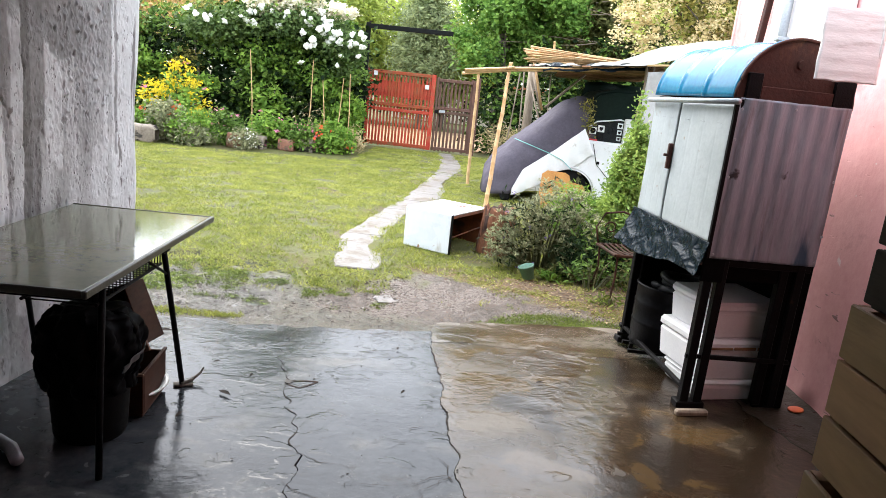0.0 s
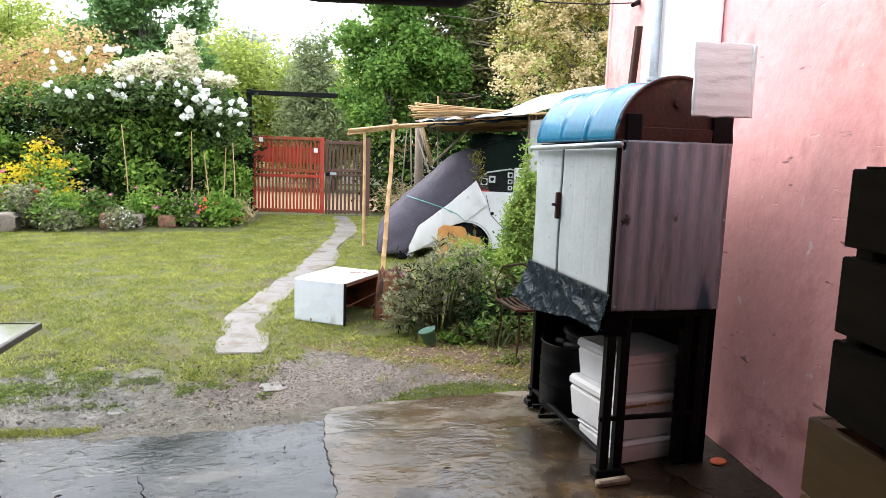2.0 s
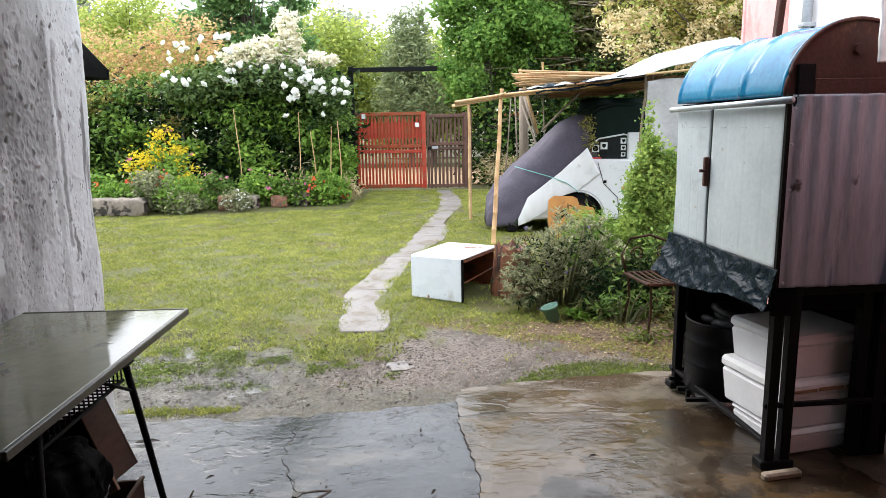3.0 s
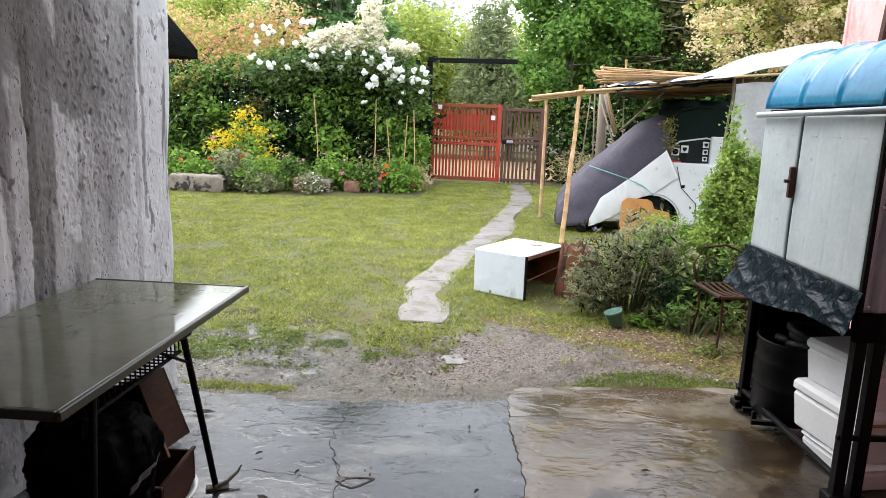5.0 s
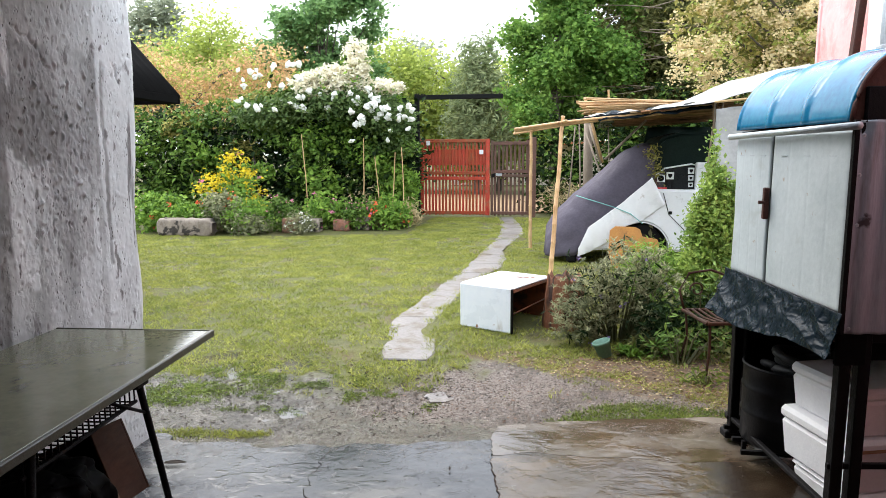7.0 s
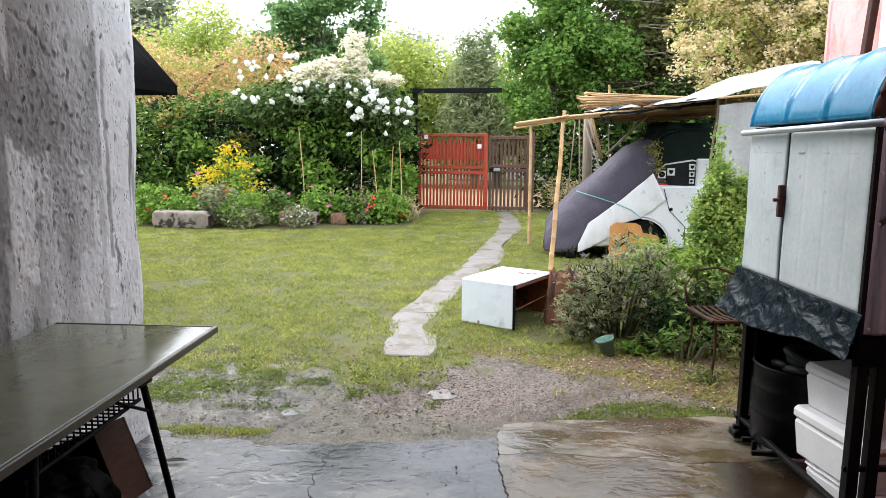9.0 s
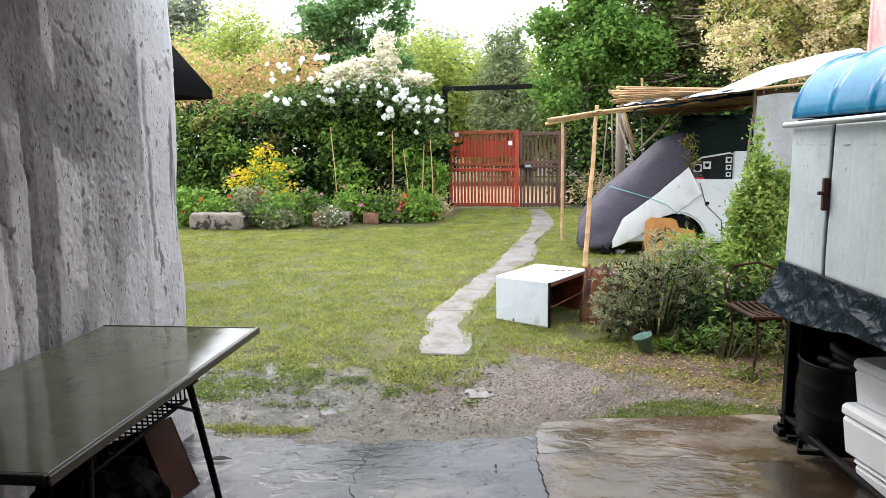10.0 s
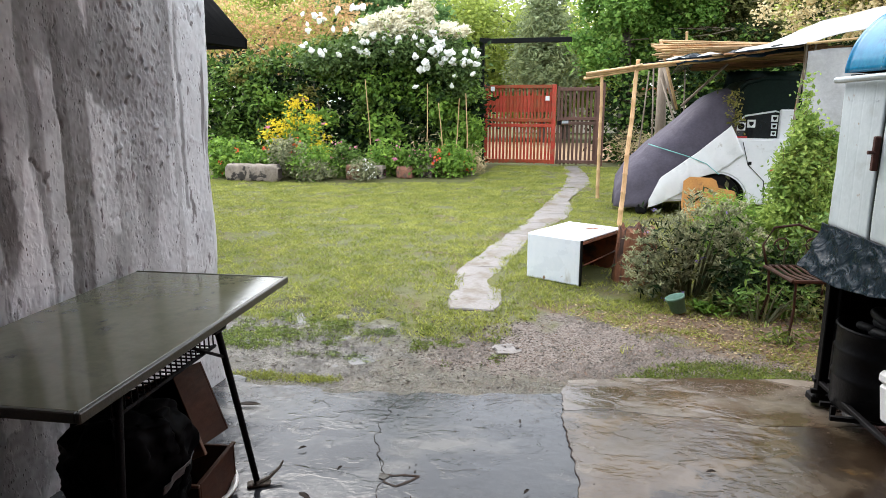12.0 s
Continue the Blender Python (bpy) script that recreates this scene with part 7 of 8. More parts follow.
bed_plant(-2.62, 13.5, 0.22, 0.50, "straw", "dry straw-coloured clump by the gate", 0.02, 8.0, 60, None, -0.6)
bed_plant(-3.02, 14.3, 0.36, 1.1, "leaf_mid", "green bush beside the gate post", 0.06, 1.6, 200)
bed_plant(-7.5, 12.3, 0.6, 0.8, "leaf_mid", "light green border plants", 0.06, 1.6, 200, (M["red_petal"], 5, 0.04))
shrub("golden_bush", -6.2, 13.2, "bright golden-yellow bush with a pink rose", "bush",
      [(-0.15, 0, 1.0, 0.42, 0.4, 0.20), (0.05, 0, 1.4, 0.22, 0.3, 0.14), (-0.45, -0.1, 0.78, 0.30, 0.35, 0.14), (0.52, -0.1, 0.62, 0.14, 0.3, 0.42), (0.35, 0, 1.12, 0.2, 0.2, 0.12)], M["leaf_yellow"], 120, 0.08, 8, 0.045, 1.6, 0.0, 22, (M["pink_petal"], 3, 0.05), 0.3)
bed_plant(-6.15, 13.0, 0.55, 1.25, "leaf_mid", "green shrub leaves among the golden bush", 0.055, 1.7, 130)

hedge = thing("rose_hedge", -5.5, 14.6, yard_z(-5.5, 14.6), 0, "tall dense climbing rose hedge with white roses", "hedge")
HB = [(-3.2, 0.4, 1.2, 1.1, 0.7, 1.3), (-2.0, 0.3, 1.15, 1.0, 0.7, 1.3), (-0.8, 0.2, 1.25, 1.0, 0.7, 1.35), (0.3, 0.1, 1.35, 1.0, 0.7, 1.5), (1.3, 0.0, 1.35, 0.95, 0.7, 1.45), (2.1, 0.0, 1.25, 0.68, 0.65, 1.35),
      (2.35, 0.1, 0.9, 0.34, 0.5, 0.95), (0.6, 0.1, 2.2, 1.5, 0.6, 0.75), (1.75, 0.1, 2.05, 0.95, 0.6, 0.7)]


def lumpy(blobs, each, size, seed):
    """Small uneven lumps over the skin of large ones, with hollows between."""
    pick = random.Random(seed)
    out = []
    for x, y, z, a, b, c in blobs:
        for k in range(each):
            t, h = pick.uniform(0, 2 * math.pi), pick.uniform(-0.95, 1.0)
            w = math.sqrt(max(0.0, 1 - h * h)) * pick.uniform(0.75, 1.12)
            r = size * pick.uniform(0.55, 1.35)
            out.append((x + a * w * math.cos(t), y - b * abs(w * math.sin(t)) * 0.9 + 0.15, max(0.15, z + c * h), r * 1.2, r * 0.8, r * 0.8))
    return out


# dark leaf copy fills the hollows with painted shade
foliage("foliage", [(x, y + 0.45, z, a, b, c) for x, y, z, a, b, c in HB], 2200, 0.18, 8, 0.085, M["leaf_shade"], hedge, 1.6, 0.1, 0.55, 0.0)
LB = lumpy(HB, 10, 0.31, 4)
foliage("leaf_mass", LB[::3] + LB[1::3], 1150, 0.080, 11, 0.070, M["leaf_dark"], hedge, 1.7, 0.1, 0.5, 0.0)
foliage("bright_foliage", LB[2::3], 700, 0.075, 11, 0.068, M["leaf_mid"], hedge, 1.7, 0.1, 0.6, 0.0)
foliage("young_foliage", [b for b in LB[::4] if b[0] < -0.6], 260, 0.08, 9, 0.055, M["leaf_gold"], hedge, 1.8, 0.1, 0.7, 0.0)
foliage("rose_foliage", [(-0.3, -0.25, 2.30, 0.75, 0.40, 0.30), (0.7, -0.35, 2.50, 0.8, 0.45, 0.30), (1.7, -0.35, 2.50, 0.8, 0.45, 0.32), (2.35, -0.35, 2.20, 0.50, 0.45, 0.36), (2.55, -0.3, 1.75, 0.24, 0.35, 0.30)],
        620, 0.10, 10, 0.060, M["leaf_rose"], hedge, 1.6, 0.35, 0.45)


rose_kinds = []
for k in range(3):
    bm = bmesh.new()
    bmesh.ops.create_icosphere(bm, subdivisions=2, radius=0.068)
    for v in bm.verts:
        v.co *= 1 + 0.55 * rough_noise(v.co.x + k, v.co.y, v.co.z, 26) - 0.25 * (v.co.z < -0.02)
        v.co.z *= 0.8
    rose_kinds.append(mesh_of("rose_bloom", bm, M["white_petal"]))
spots = []
for k in range(76):
    if k % 5 < 2:
        x, z = random.uniform(1.6, 2.95), 2.36 + random.gauss(0, 0.26)
    elif k % 5 < 4:
        x = random.uniform(-0.95, 2.3)
        z = 2.40 + 0.28 * math.sin((x + 0.95) * 0.97) + random.gauss(0, 0.20)
    else:
        x, z = random.uniform(-0.9, 0.6), random.uniform(2.6, 3.3)
    spots.append((min(3.0, x), -0.78 + random.uniform(-0.10, 0.12), max(1.6, z)))
for k, place in enumerate(spots):
    ob = new("rose_bloom", rose_kinds[k % 3])
    ob.parent, ob.location, ob.rotation_euler = hedge, place, (k, 2 * k, 3 * k)
    ob.scale = [0.7 + 0.5 * random.random()] * 3
foliage("ivory_sprays", [(0.75, -0.25, 2.95, 0.55, 0.3, 0.26), (1.3, -0.25, 3.02, 0.62, 0.3, 0.30), (1.65, -0.2, 3.40, 0.26, 0.25, 0.46), (2.15, -0.25, 2.85, 0.45, 0.3, 0.16), (0.75, -0.3, 2.78, 0.45, 0.3, 0.14)], 620, 0.045, 14, 0.036, M["ivory"], hedge, 3.0, 0.5, 0.35)
foliage("spray_leaves", [(1.0, -0.28, 2.85, 0.75, 0.3, 0.3), (1.65, -0.25, 3.2, 0.4, 0.25, 0.45), (2.1, -0.3, 2.8, 0.5, 0.3, 0.2)], 50, 0.07, 8, 0.045, M["leaf_mid"], hedge, 2.0, 0.3, 0.6)
for x in (-2.5, -1.0, 0.4, 1.6, 2.4):
    part("trunk", pipe([(x, 0.2, 0), (x + 0.1, 0.15, 1.2), (x - 0.05, 0.2, 2.2)], [0.05, 0.04, 0.02], 7), M["bark"], hedge)
for x, y, h, lean in ((-4.78, 13.7, 1.9, -0.1), (-3.58, 13.6, 1.8, 0.05), (-3.02, 13.7, 1.5, 0.12), (-2.78, 13.9, 1.6, -0.03), (-3.28, 13.9, 1.4, -0.1)):
    st = thing("garden_stake", x, y, yard_z(x, y), 0, "thin pale cane stake in the flower bed", "stake", "garden stakes")
    part("cane", pipe([(0, 0, 0), (lean * 0.5 + 0.02, 0, h * 0.5), (lean, 0, h)], [0.012, 0.010, 0.008], 6), M["bamboo"], st)
bed_plant(-3.45, 13.5, 0.14, 0.75, "straw", "dry pale stalks by a stake", 0.012, 14.0, 26, None, -0.8)
for x, y in ((-5.72, 12.45), (-5.38, 12.52)):
    tp = thing("terracotta_pot", x, y, yard_z(x, y) + 0.0, 0, "terracotta pot among border plants", "pot", "terracotta pots")
    part("pot_shell", lathe([(0.0, 0.0), (0.10, 0.0), (0.14, 0.22), (0.16, 0.22), (0.16, 0.28), (0.14, 0.28), (0.12, 0.1)], 16), M["terracotta"], tp, smooth=True).location = (0, 0, 0.0)


# ---- trees ----
def loose_blobs(cx, cz, rx, rz, n, r, seed, depth=1.1):
    """An uneven crown of many small clumps inside one tall oval."""
    pick = random.Random(seed)
    out = []
    while len(out) < n:
        a, b, c = pick.uniform(-1, 1), pick.uniform(-1, 1), pick.uniform(-1, 1)
        if a * a + b * b + c * c < 1:
            k = pick.uniform(0.6, 1.3)
            out.append((cx + a * rx, b * depth, cz + c * rz, r * k, r * k, r * k * 0.75))
    return out


def tree(name, x, y, label, blobs, material, count, clump, per, size, long=1.6, trunk_h=2.0, trunk_r=0.14, droop=0.0, hollow=0.45, extra=None, category="tree"):
    z = ground_z(x, y) - 0.05
    ob = thing(name, x, y, z, 0, label, category)
    part("trunk", limbs((0, 0, 0), trunk_h, trunk_r, blobs, 22 if len(blobs) > 30 else 9), M["bark"], ob)
    foliage("crown", blobs, count, clump, per, size, material, ob, long, droop, hollow)
    if extra:
        em, ec, es, el = extra
        foliage("blossoms", blobs, ec, es * 1.6, 8, es, em, ob, el, 0.4, 0.8)
    return ob


tree("broadleaf_tree", -6.7, 20.5, "fresh green broadleaf tree behind the rose hedge", loose_blobs(0.0, 4.9, 1.8, 2.9, 50, 0.42, 3),
     M["leaf_fresh"], 2600, 0.15, 11, 0.085, 1.9, 5.4, 0.07, 0.3, 0.3)
tree("broadleaf_tree", 0.35, 17.6, "tall leafy tree with broad bright green leaves", loose_blobs(0.25, 4.1, 1.6, 2.4, 50, 0.38, 5),
     M["leaf_big"], 3000, 0.14, 11, 0.080, 1.5, 5.0, 0.13, 0.2, 0.35)
olive = tree("olive_tree", 4.0, 18.5, "dense fine-leaved olive-green tree with grey twigs", loose_blobs(0.2, 4.2, 3.4, 2.4, 60, 0.72, 8),
     M["leaf_olive"], 4000, 0.22, 11, 0.07, 2.4, 5.2, 0.16, 0.2, 0.3)
tree("broadleaf_tree", 5.5, 24.0, "dense green trees behind the carport", loose_blobs(0, 4.4, 5.5, 3.2, 46, 1.3, 21, 1.0),
     M["leaf_dark"], 2600, 0.42, 9, 0.15, 1.7, 6.0, 0.2, 0.1, 0.3)
bm = bmesh.new()
for k in range(46):
    x, z = random.uniform(-2.8, 2.2), random.uniform(2.6, 5.8)
    run, rise = random.uniform(0.8, 1.7) * random.choice((-1, 1)), random.uniform(-0.25, 0.4)
    pipe([(x, -1.25, z), (x + run * 0.5, -1.45, z + rise * 0.7), (x + run, -1.5, z + rise)], [0.016, 0.011, 0.005], 4, bm)
tagged(part("twig", bm, M["post_grey"], olive, "bare grey twigs"), kind="stuff")
flowering = tree("flowering_tree", 4.05, 10.9, "spreading shrub tree with cream-yellow blossom sprays", loose_blobs(0.15, 3.45, 1.9, 1.0, 34, 0.42, 11, 0.8),
                 M["leaf_gold"], 1000, 0.13, 10, 0.046, 2.2, 3.6, 0.09, 0.2, 0.3)
SPRAYS = [(-1.95, -0.6, 2.62, 0.32, 0.25, 0.16), (-1.5, -0.6, 2.50, 0.40, 0.3, 0.18), (-0.9, -0.6, 2.48, 0.5, 0.3, 0.2), (-1.7, -0.5, 2.95, 0.4, 0.3, 0.25)]
foliage("blossoms", loose_blobs(0.15, 3.35, 2.0, 1.15, 44, 0.42, 11, 0.85) + SPRAYS * 2, 760, 0.060, 46, 0.034, M["cream"], flowering, 1.3, 0.3, 0.6)
foliage("young_leaves", loose_blobs(0.15, 3.4, 1.9, 1.1, 34, 0.42, 11, 0.8) + SPRAYS, 520, 0.09, 9, 0.04, M["leaf_lime"], flowering, 2.0, 0.2, 0.7)
tree("orange_tree", -9.6, 17.2, "shrubby tree with pale orange young leaves", [(0, 0, 2.9, 1.5, 1.1, 0.9), (1.6, 0, 3.0, 1.3, 1.0, 0.9), (-1.0, 0, 3.5, 1.2, 1.0, 0.8), (2.6, -0.2, 3.5, 0.8, 0.8, 0.7)],
     M["leaf_orange"], 1100, 0.22, 9, 0.055, 1.7, 2.8, 0.10, extra=(M["leaf_lime"], 380, 0.055, 1.7))
tree("lime_tree", -11.5, 23.0, "light yellow-green tree in the distance", [(0, 0, 4.2, 1.8, 1.5, 1.3), (2.0, 0, 3.8, 1.5, 1.4, 1.2), (-1.8, 0, 4.0, 1.5, 1.4, 1.3), (0.0, 0, 5.4, 0.9, 1.2, 0.8), (3.2, 0, 3.2, 1.2, 1.2, 1.2)],
     M["leaf_lime"], 1500, 0.38, 12, 0.085, 1.9, 4.2, 0.14)
tree("lime_tree", -1.6, 26.0, "light yellow-green trees beyond the gate", [(0, 0, 3.0, 1.6, 1.3, 1.7), (-2.6, 0, 3.5, 1.8, 1.3, 1.7), (1.2, 0, 2.5, 1.0, 1.0, 1.4), (-4.6, 0, 3.9, 1.8, 1.3, 1.8), (-1.2, 0, 1.6, 2.0, 1.0, 0.9), (-3.8, 0, 2.0, 2.0, 1.0, 1.2)],
     M["leaf_lime"], 2300, 0.36, 12, 0.10, 1.9, 3.0, 0.12)
tree("cypress_tree", -2.2, 23.5, "grey-green conical conifer beyond the gate", [(0, 0, 2.2, 1.1, 1.0, 1.3), (0, 0, 3.5, 0.9, 0.8, 1.1), (0.05, 0, 4.5, 0.55, 0.5, 0.9)],
     M["leaf_grey"], 1100, 0.15, 12, 0.05, 4.0, 4.2, 0.10)
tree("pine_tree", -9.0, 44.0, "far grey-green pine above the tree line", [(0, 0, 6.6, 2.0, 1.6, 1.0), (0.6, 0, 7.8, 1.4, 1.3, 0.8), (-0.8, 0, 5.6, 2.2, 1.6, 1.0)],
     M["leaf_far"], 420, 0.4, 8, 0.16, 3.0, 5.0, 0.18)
tree("pine_tree", -24.5, 40.0, "far pine above the tree line, haze in its leaf colour", [(0, 0, 8.6, 2.2, 1.6, 1.2), (0.8, 0, 10.0, 1.5, 1.3, 1.0), (-0.8, 0, 7.2, 2.6, 1.6, 1.2), (3.4, 0, 6.6, 1.6, 1.4, 1.4)],
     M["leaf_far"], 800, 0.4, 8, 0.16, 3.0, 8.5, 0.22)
back_hedge = thing("dark_hedge", 1.2, 16.6, ground_z(1.2, 16.6) - 0.02, 0, "dark untidy hedge behind the carport", "hedge")
BH = [(-0.9, 0, 1.0, 0.6, 0.5, 1.2), (0.2, 0, 1.3, 0.9, 0.6, 1.5), (1.5, 0, 1.4, 1.1, 0.6, 1.6), (3.0, 0, 1.4, 1.2, 0.6, 1.6), (4.6, 0, 1.4, 1.2, 0.6, 1.7)]
# inner leaves coloured dark for the shade inside the hedge
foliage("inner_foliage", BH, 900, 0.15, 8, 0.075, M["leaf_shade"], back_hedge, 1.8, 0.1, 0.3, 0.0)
foliage("foliage", BH, 700, 0.13, 8, 0.075, M["leaf_dark"], back_hedge, 1.8, 0.1, 0.55, 0.0)
foliage("dry_growth", [(-0.5, -0.6, 0.4, 0.55, 0.3, 0.4)], 90, 0.12, 8, 0.02, M["straw"], back_hedge, 7.0, -0.4, 0.3, 0.0)["kind"] = "stuff"
left_hedge = thing("dark_hedge", -9.2, 15.0, ground_z(-9.2, 15.0) - 0.02, 0, "dense dark green hedge along the garden edge", "hedge")
foliage("foliage", [(1.2, 0, 1.2, 1.1, 0.7, 1.3), (-0.3, 0, 1.2, 1.2, 0.7, 1.3), (-2.0, 0, 1.2, 1.2, 0.7, 1.4)], 1000, 0.15, 8, 0.07, M["leaf_dark"], left_hedge, 1.8, 0.1, 0.6, 0.0)
# the woods get their haze from the pale leaf colour
woods = thing("distant_woods", 0, 55, ground_z(0, 55) - 0.1, 0, "hazy mixed woods on the far horizon", "woods", kind="stuff")
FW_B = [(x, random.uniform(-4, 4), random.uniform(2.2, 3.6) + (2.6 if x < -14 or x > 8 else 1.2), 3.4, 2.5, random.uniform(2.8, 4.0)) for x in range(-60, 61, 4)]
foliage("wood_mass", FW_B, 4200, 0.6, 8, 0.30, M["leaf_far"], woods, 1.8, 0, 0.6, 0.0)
foliage("wood_mass_bright", FW_B, 900, 0.6, 8, 0.28, M["leaf_lime"], woods, 1.8, 0, 0.85, 0.0)


# ---- grass, weeds, gravel and fallen leaves ----
def blades(n, xs, ys, keep, height, width, material, name, label):
    x, y = rng.uniform(*xs, n), rng.uniform(*ys, n)
    ok = np.array([keep(a, b) for a, b in zip(x, y)])
    x, y = x[ok], y[ok]
    z = np.array([yard_z(a, b) for a, b in zip(x, y)])
    base = np.repeat(np.stack([x, y, z], 1), 3, 0) + rng.normal(size=(len(x) * 3, 3)) * [0.02, 0.02, 0]
    m = len(base)
    ang, hh = rng.uniform(0, 2 * np.pi, m), height * rng.uniform(0.5, 1.4, m)
    side = np.stack([np.cos(ang), np.sin(ang), 0 * ang], 1) * width
    tip = base + np.stack([rng.normal(0, 0.9, m) * hh, rng.normal(0, 0.9, m) * hh, hh], 1)
    v = np.stack([base - side, base + side, tip], 1).reshape(-1, 3)
    f = np.arange(m * 3).reshape(-1, 3)
    ob = from_arrays(name, v, f, material)
    return tagged(ob, label, "grass", kind="stuff")


def off_path(x, y):
    p = path_at(y)
    return p is None or abs(x - p[0]) > p[1] / 2 + 0.10 * rough_noise(x, y, 1, 4) - 0.055


def lawn_here(x, y):
    if not off_path(x, y) or (-0.5 < x < 0.05 and 5.95 < y < 6.45) or (x < -2.4 and y > 11.7 + 0.28 * max(0, x + 5)):
        return False
    clump = rough_noise(x, y, 9.4, 2.3) + 0.8 * rough_noise(x, y, 1.4, 7.5) + 0.5 * rough_noise(x, y, 3.4, 17.0)
    return clump > -0.30 + 1.15 * sum(zones(x, y)) + random.gauss(0, 0.22)


def spot(x, y, cx, cy, rx, ry):
    """Inside an oval with a ragged edge."""
    return ((x - cx) / rx) ** 2 + ((y - cy) / ry) ** 2 < 1 + 0.9 * rough_noise(x, y, 4.2, 5.0) + 0.5 * rough_noise(x, y, 7.7, 14.0) + random.gauss(0, 0.18)


def tuft_here(x, y):
    """Islands of weeds left in the mud."""
    if not off_path(x, y):
        return False
    thin = rough_noise(x, y, 3.3, 6.0) + 0.8 * rough_noise(x, y, 8, 15) + random.gauss(0, 0.10)
    if spot(x, y, -2.35, 4.14, 0.42, 0.22) or spot(x, y, -1.72, 4.30, 0.11, 0.24):
        return thin > -0.35
    if spot(x, y, -1.30, 4.46, 0.32, 0.12) or spot(x, y, -1.02, 4.34, 0.20, 0.10) or spot(x, y, -2.1, 4.62, 0.4, 0.12):
        return thin > 0.10
    return y < 4.9 and thin > 0.62 - 0.22 * (x < -1.0)


def sparse_here(x, y):
    """Thin yellowing grass on the littered soil."""
    return off_path(x, y) and zones(x, y)[2] > 0.25 and rough_noise(x, y, 6.1, 3.2) + 0.6 * rough_noise(x, y, 2.2, 9.0) > 0.02 + random.gauss(0, 0.14)


def edge_strip_here(x, y):
    back = 3.90 + 0.105 * x
    return back - 0.02 < y < back + 0.03 + 0.26 * max(0.0, 1 - ((x - 0.74) / 0.56) ** 2) + 0.10 * rough_noise(x, y, 3, 7) + random.gauss(0, 0.03)


blades(190000, (-9, 2.6), (4.2, 15.6), lawn_here, 0.024, 0.0046, M["grass"], "lawn_grass", "short patchy yellow-green lawn grass, wet")
blades(14000, (-3.0, -0.5), (3.9, 4.9), tuft_here, 0.012, 0.0040, M["weed"], "weed_tufts", "low damp weeds growing in the mud")
blades(15000, (-0.7, 2.0), (4.2, 6.0), sparse_here, 0.013, 0.0040, M["grass"], "sparse_grass", "thin yellowing grass on littered soil")
blades(4200, (0.15, 1.4), (3.85, 4.4), edge_strip_here, 0.013, 0.0045, M["weed"], "edge_grass", "green grass strip along the cement edge")
blades(1300, (-2.05, -1.3), (3.46, 3.72), lambda x, y: spot(x, y, -1.70, 3.57 + 0.06 * (x + 1.7), 0.33, 0.06), 0.014, 0.004, M["grass"], "edge_grass", "yellowish moss and grass along the cement edge")
blades(700, (-8, 2), (4.9, 12), off_path, 0.020, 0.005, M["straw"], "dry_grass", "scattered dry straw on the lawn")


def pebbles(n, xs, ys, keep, size, material, name, label, flat=0.55):
    x, y = rng.uniform(*xs, n), rng.uniform(*ys, n)
    ok = np.array([keep(a, b) for a, b in zip(x, y)])
    x, y = x[ok], y[ok]
    c = np.stack([x, y, [yard_z(a, b) for a, b in zip(x, y)]], 1)
    m = len(c)
    dirs = np.array([(1, 0, 0), (0, 1, 0), (-1, 0, 0), (0, -1, 0), (0, 0, flat), (0, 0, -flat)], float)
    s = size * rng.uniform(0.4, 1.5, (m, 1, 1)) * rng.uniform(0.7, 1.3, (m, 6, 1))
    a = rng.uniform(0, 6.3, m)
    rot = np.stack([np.stack([np.cos(a), -np.sin(a), 0 * a], 1), np.stack([np.sin(a), np.cos(a), 0 * a], 1), np.stack([0 * a, 0 * a, 0 * a + 1], 1)], 1)
    v = c[:, None] + np.einsum("mij,kj->mki", rot, dirs) * s
    tri = np.array([(0, 1, 4), (1, 2, 4), (2, 3, 4), (3, 0, 4), (1, 0, 5), (2, 1, 5), (3, 2, 5), (0, 3, 5)])
    f = (np.arange(m)[:, None, None] * 6 + tri).reshape(-1, 3)
    return tagged(from_arrays(name, v.reshape(-1, 3), f, material), label, "gravel", kind="stuff")


def grit_here(x, y):
    return y > 3.62 + 0.12 * x and off_path(x, y) and zones(x, y)[0] + 0.3 * zones(x, y)[1] > rng.uniform(0.1, 1.0)


pebbles(9000, (-2.0, 1.6), (3.5, 5.1), grit_here, 0.0055, M["pebble"], "gravel", "wet fine gravel trodden into mud")
pebbles(26000, (-1.4, 1.6), (3.5, 5.1), grit_here, 0.0046, M["gravel_pale"], "gravel", "fine brown grit trodden into mud")
pebbles(3600, (-1.9, 1.4), (3.6, 5.0), grit_here, 0.0085, M["wet_dirt"], "clods", "small dark clods and wet debris on the grit", 0.45)
pebbles(800, (-8, 2), (5.0, 12), off_path, 0.018, M["dead_leaf"], "fallen_leaves", "scattered dark fallen leaves", 0.2)
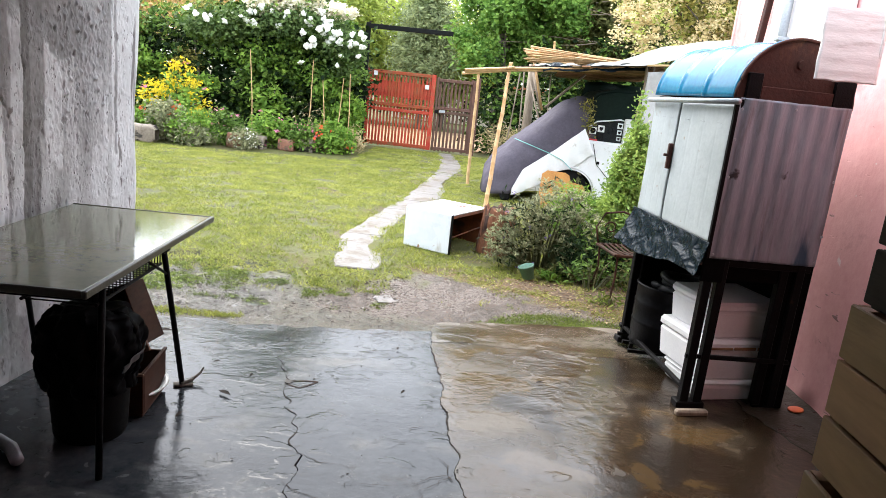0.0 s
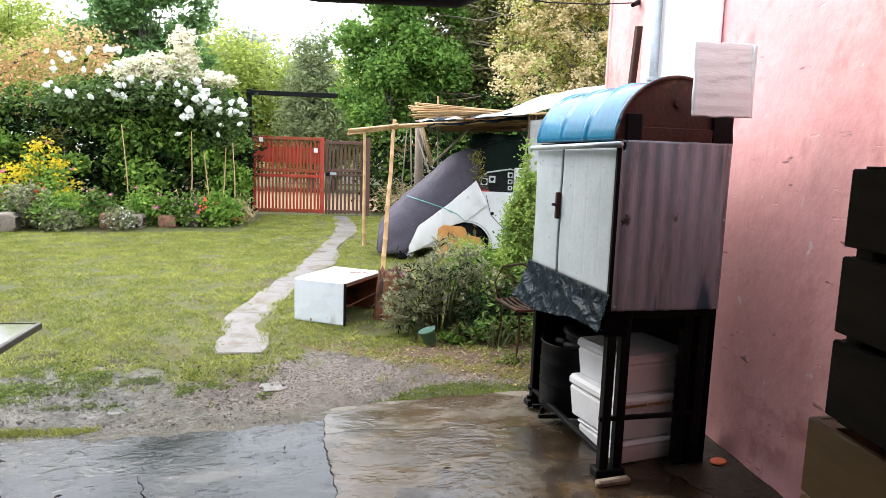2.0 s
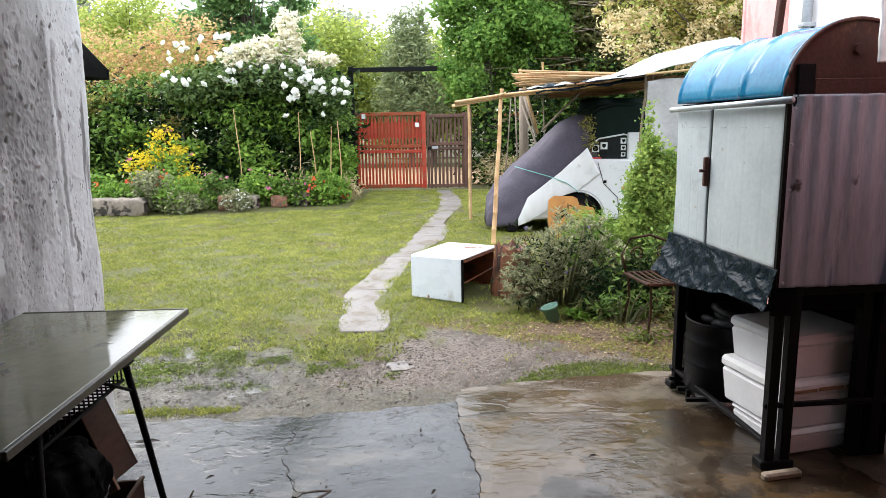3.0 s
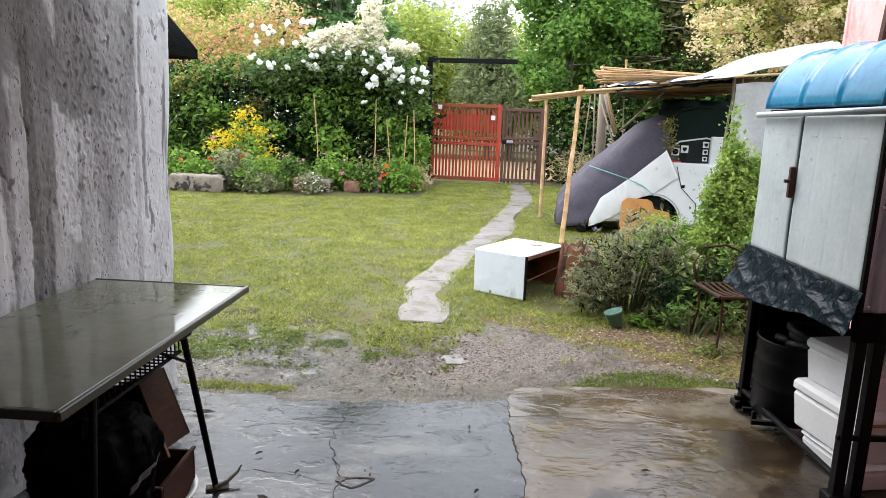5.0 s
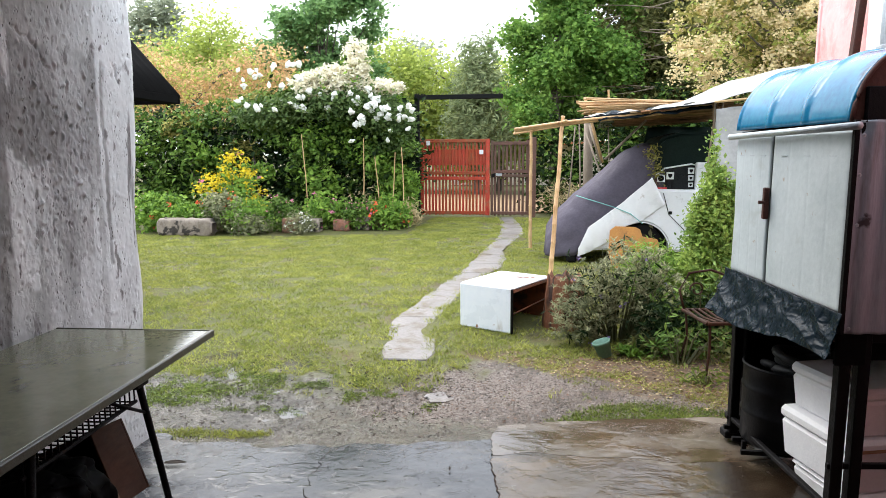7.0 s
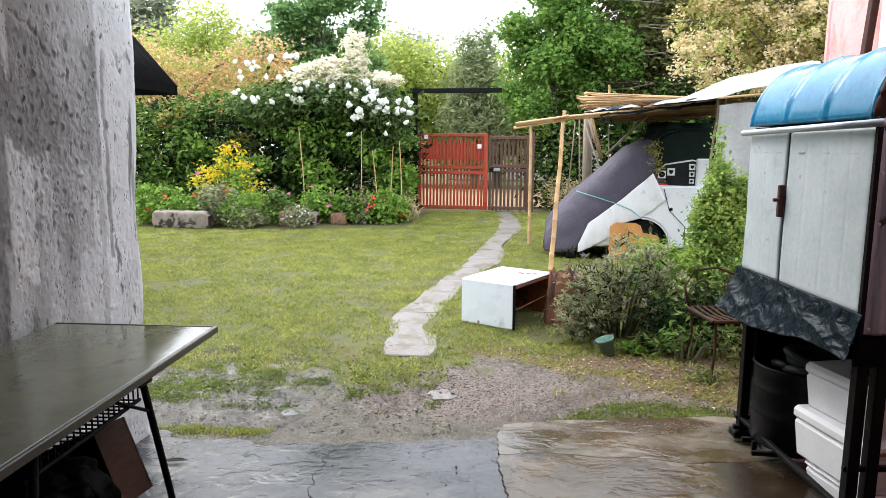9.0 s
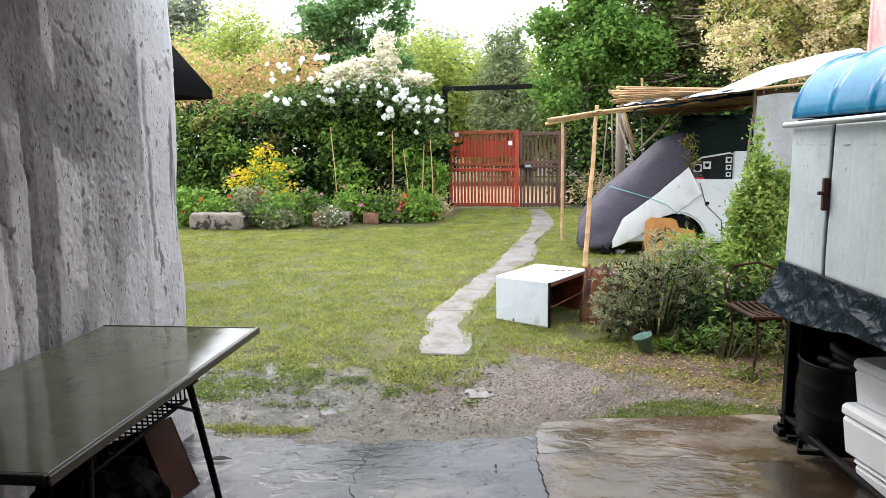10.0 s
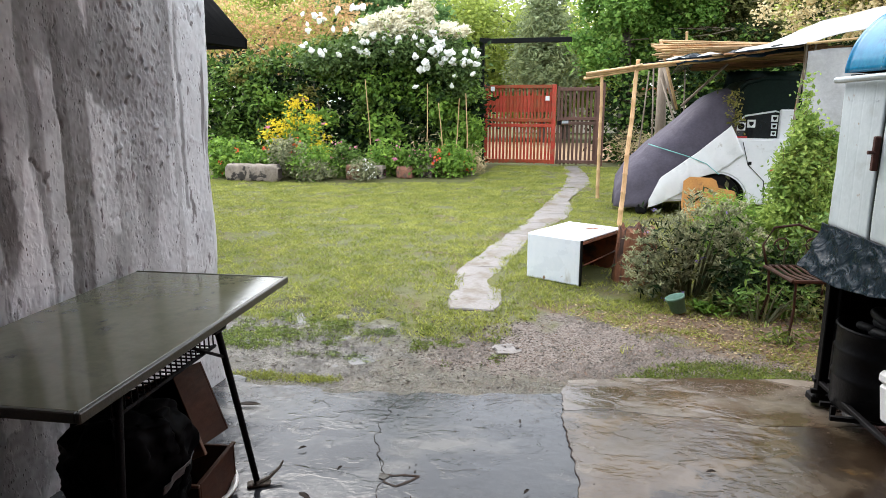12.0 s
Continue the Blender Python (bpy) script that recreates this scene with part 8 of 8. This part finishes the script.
for x, y, a, s in ((-1.022, 2.395, -28, 0.75), (-1.125, 2.136, 80, 0.5), (-1.673, 3.128, 10, 1.15), (-0.97, 2.62, 70, 0.3), (-1.2, 2.75, 40, 0.35), (-0.2, 2.6, 60, 0.35), (0.5, 2.9, 15, 0.4), (-0.3, 3.2, 95, 0.35)):
    lf = thing("fallen_leaf", x, y, slab_z(x, y) + 0.012, a, "wet dark dead leaf on the cement", "leaf", "leaves on the porch")
    bm = bmesh.new()
    row = [(-0.05, 0, 0.0), (-0.02, 0.014, 0.006), (0.02, 0.012, 0.008), (0.055, 0.0, 0.003), (0.02, -0.012, 0.004), (-0.02, -0.014, 0.004)]
    bm.faces.new([bm.verts.new((px * s, py * s, pz)) for px, py, pz in row])
    got = bmesh.ops.extrude_face_region(bm, geom=bm.faces[:])
    bmesh.ops.translate(bm, vec=(0, 0, -0.002), verts=[v for v in got["geom"] if isinstance(v, bmesh.types.BMVert)])
    part("blade", bm, M["dead_leaf"], lf)


def litter_flakes(n, xs, ys, keep, size, material, name, label):
    x, y = rng.uniform(*xs, n), rng.uniform(*ys, n)
    ok = np.array([keep(a, b) for a, b in zip(x, y)])
    x, y = x[ok], y[ok]
    pts = np.stack([x, y, [yard_z(a, b) + 0.008 for a, b in zip(x, y)]], 1)
    v, f = leaf_arrays(pts, size, 2.0)
    v[:, 2] = np.repeat(pts[:, 2], 4) + (v[:, 2] - np.repeat(pts[:, 2], 4)) * 0.35
    return tagged(from_arrays(name, v, f, material), label, "leaf litter", kind="stuff")


def littered(x, y):
    return off_path(x, y) and zones(x, y)[2] > 0.3


litter_flakes(2600, (-0.6, 2.0), (4.15, 6.2), littered, 0.013, M["straw"], "leaf_litter", "pale dry leaf litter on brown soil")
litter_flakes(5200, (-0.6, 2.0), (4.05, 6.2), littered, 0.014, M["brown_leaf"], "leaf_litter", "brown wet leaf litter on soil")
litter_flakes(900, (-0.9, 1.6), (3.9, 5.2), off_path, 0.011, M["brown_leaf"], "leaf_litter", "brown leaf bits trodden into the grit")
litter_flakes(650, (-2.6, -0.4), (3.6, 4.9), off_path, 0.015, M["dead_leaf"], "leaf_litter", "dark wet debris in the mud")
water_plan = sheet(40, 40, lambda u, v: (-2.9 + 2.1 * u, 3.62 + 1.75 * v, ground_z(-2.9 + 2.1 * u, 3.62 + 1.75 * v) - 0.0195 - 0.05 * (2 * u - 1) ** 4 - 0.04 * (2 * v - 1) ** 6))
tagged(from_arrays("puddle", *water_plan, M["water"]), "shallow muddy puddles in the hollows of the yard", "water", kind="structure")


def slab_grit(n, material, name, label):
    """Sand and crumbs washed over the broken edge of the floor."""
    x = rng.uniform(-2.0, 1.9, n)
    edge = np.where(x < -0.12, 3.47 + 0.07 * (x + 1.0), 3.80 + 0.11 * x)
    y = edge - np.abs(rng.normal(0, 0.13, n)) + 0.03
    c = np.stack([x, y, [slab_z(a, b) + (0.006 if a > -0.13 else 0.003) for a, b in zip(x, y)]], 1)
    v, f = leaf_arrays(c, 0.006, 1.2)
    v[:, 2] = np.repeat(c[:, 2], 4) + (v[:, 2] - np.repeat(c[:, 2], 4)) * 0.2
    return tagged(from_arrays(name, v, f, material), label, "grit", kind="stuff")


def slab_crumbs(n):
    x, y = rng.uniform(-1.9, 1.2, n), 1.2 + 2.5 * rng.uniform(0, 1, n) ** 0.8
    ok = (x < 0.1) | (rng.uniform(0, 1, n) < 0.4)
    x, y = x[ok], y[ok]
    c = np.stack([x, y, [slab_z(a, b) + (0.009 if a > -0.3 else 0.004) for a, b in zip(x, y)]], 1)
    v, f = leaf_arrays(c, 0.006, 2.2, 0, 0.7)
    v[:, 2] = np.repeat(c[:, 2], 4) + (v[:, 2] - np.repeat(c[:, 2], 4)) * 0.3
    return tagged(from_arrays("crumbs", v, f, M["dead_leaf"]), "dark wet crumbs of leaf on the cement", "litter", kind="stuff")


slab_crumbs(240)
slab_grit(2600, M["pebble"], "grit", "wet sand and grit along the broken cement edge")
slab_grit(3000, M["gravel_pale"], "grit", "brown sand washed over the broken cement edge")
litter_flakes(15000, (-8, 2.2), (4.6, 13), lambda x, y: off_path(x, y) and sum(zones(x, y)) < 0.3 and rough_noise(x, y, 6, 2.1) > 0.0, 0.013, M["weed"], "lawn_clover", "small broad-leaved weeds in the lawn")
litter_flakes(7000, (-3.0, -0.5), (3.9, 4.9), tuft_here, 0.012, M["weed"], "mud_weeds", "flat broad-leaved weeds in the mud")
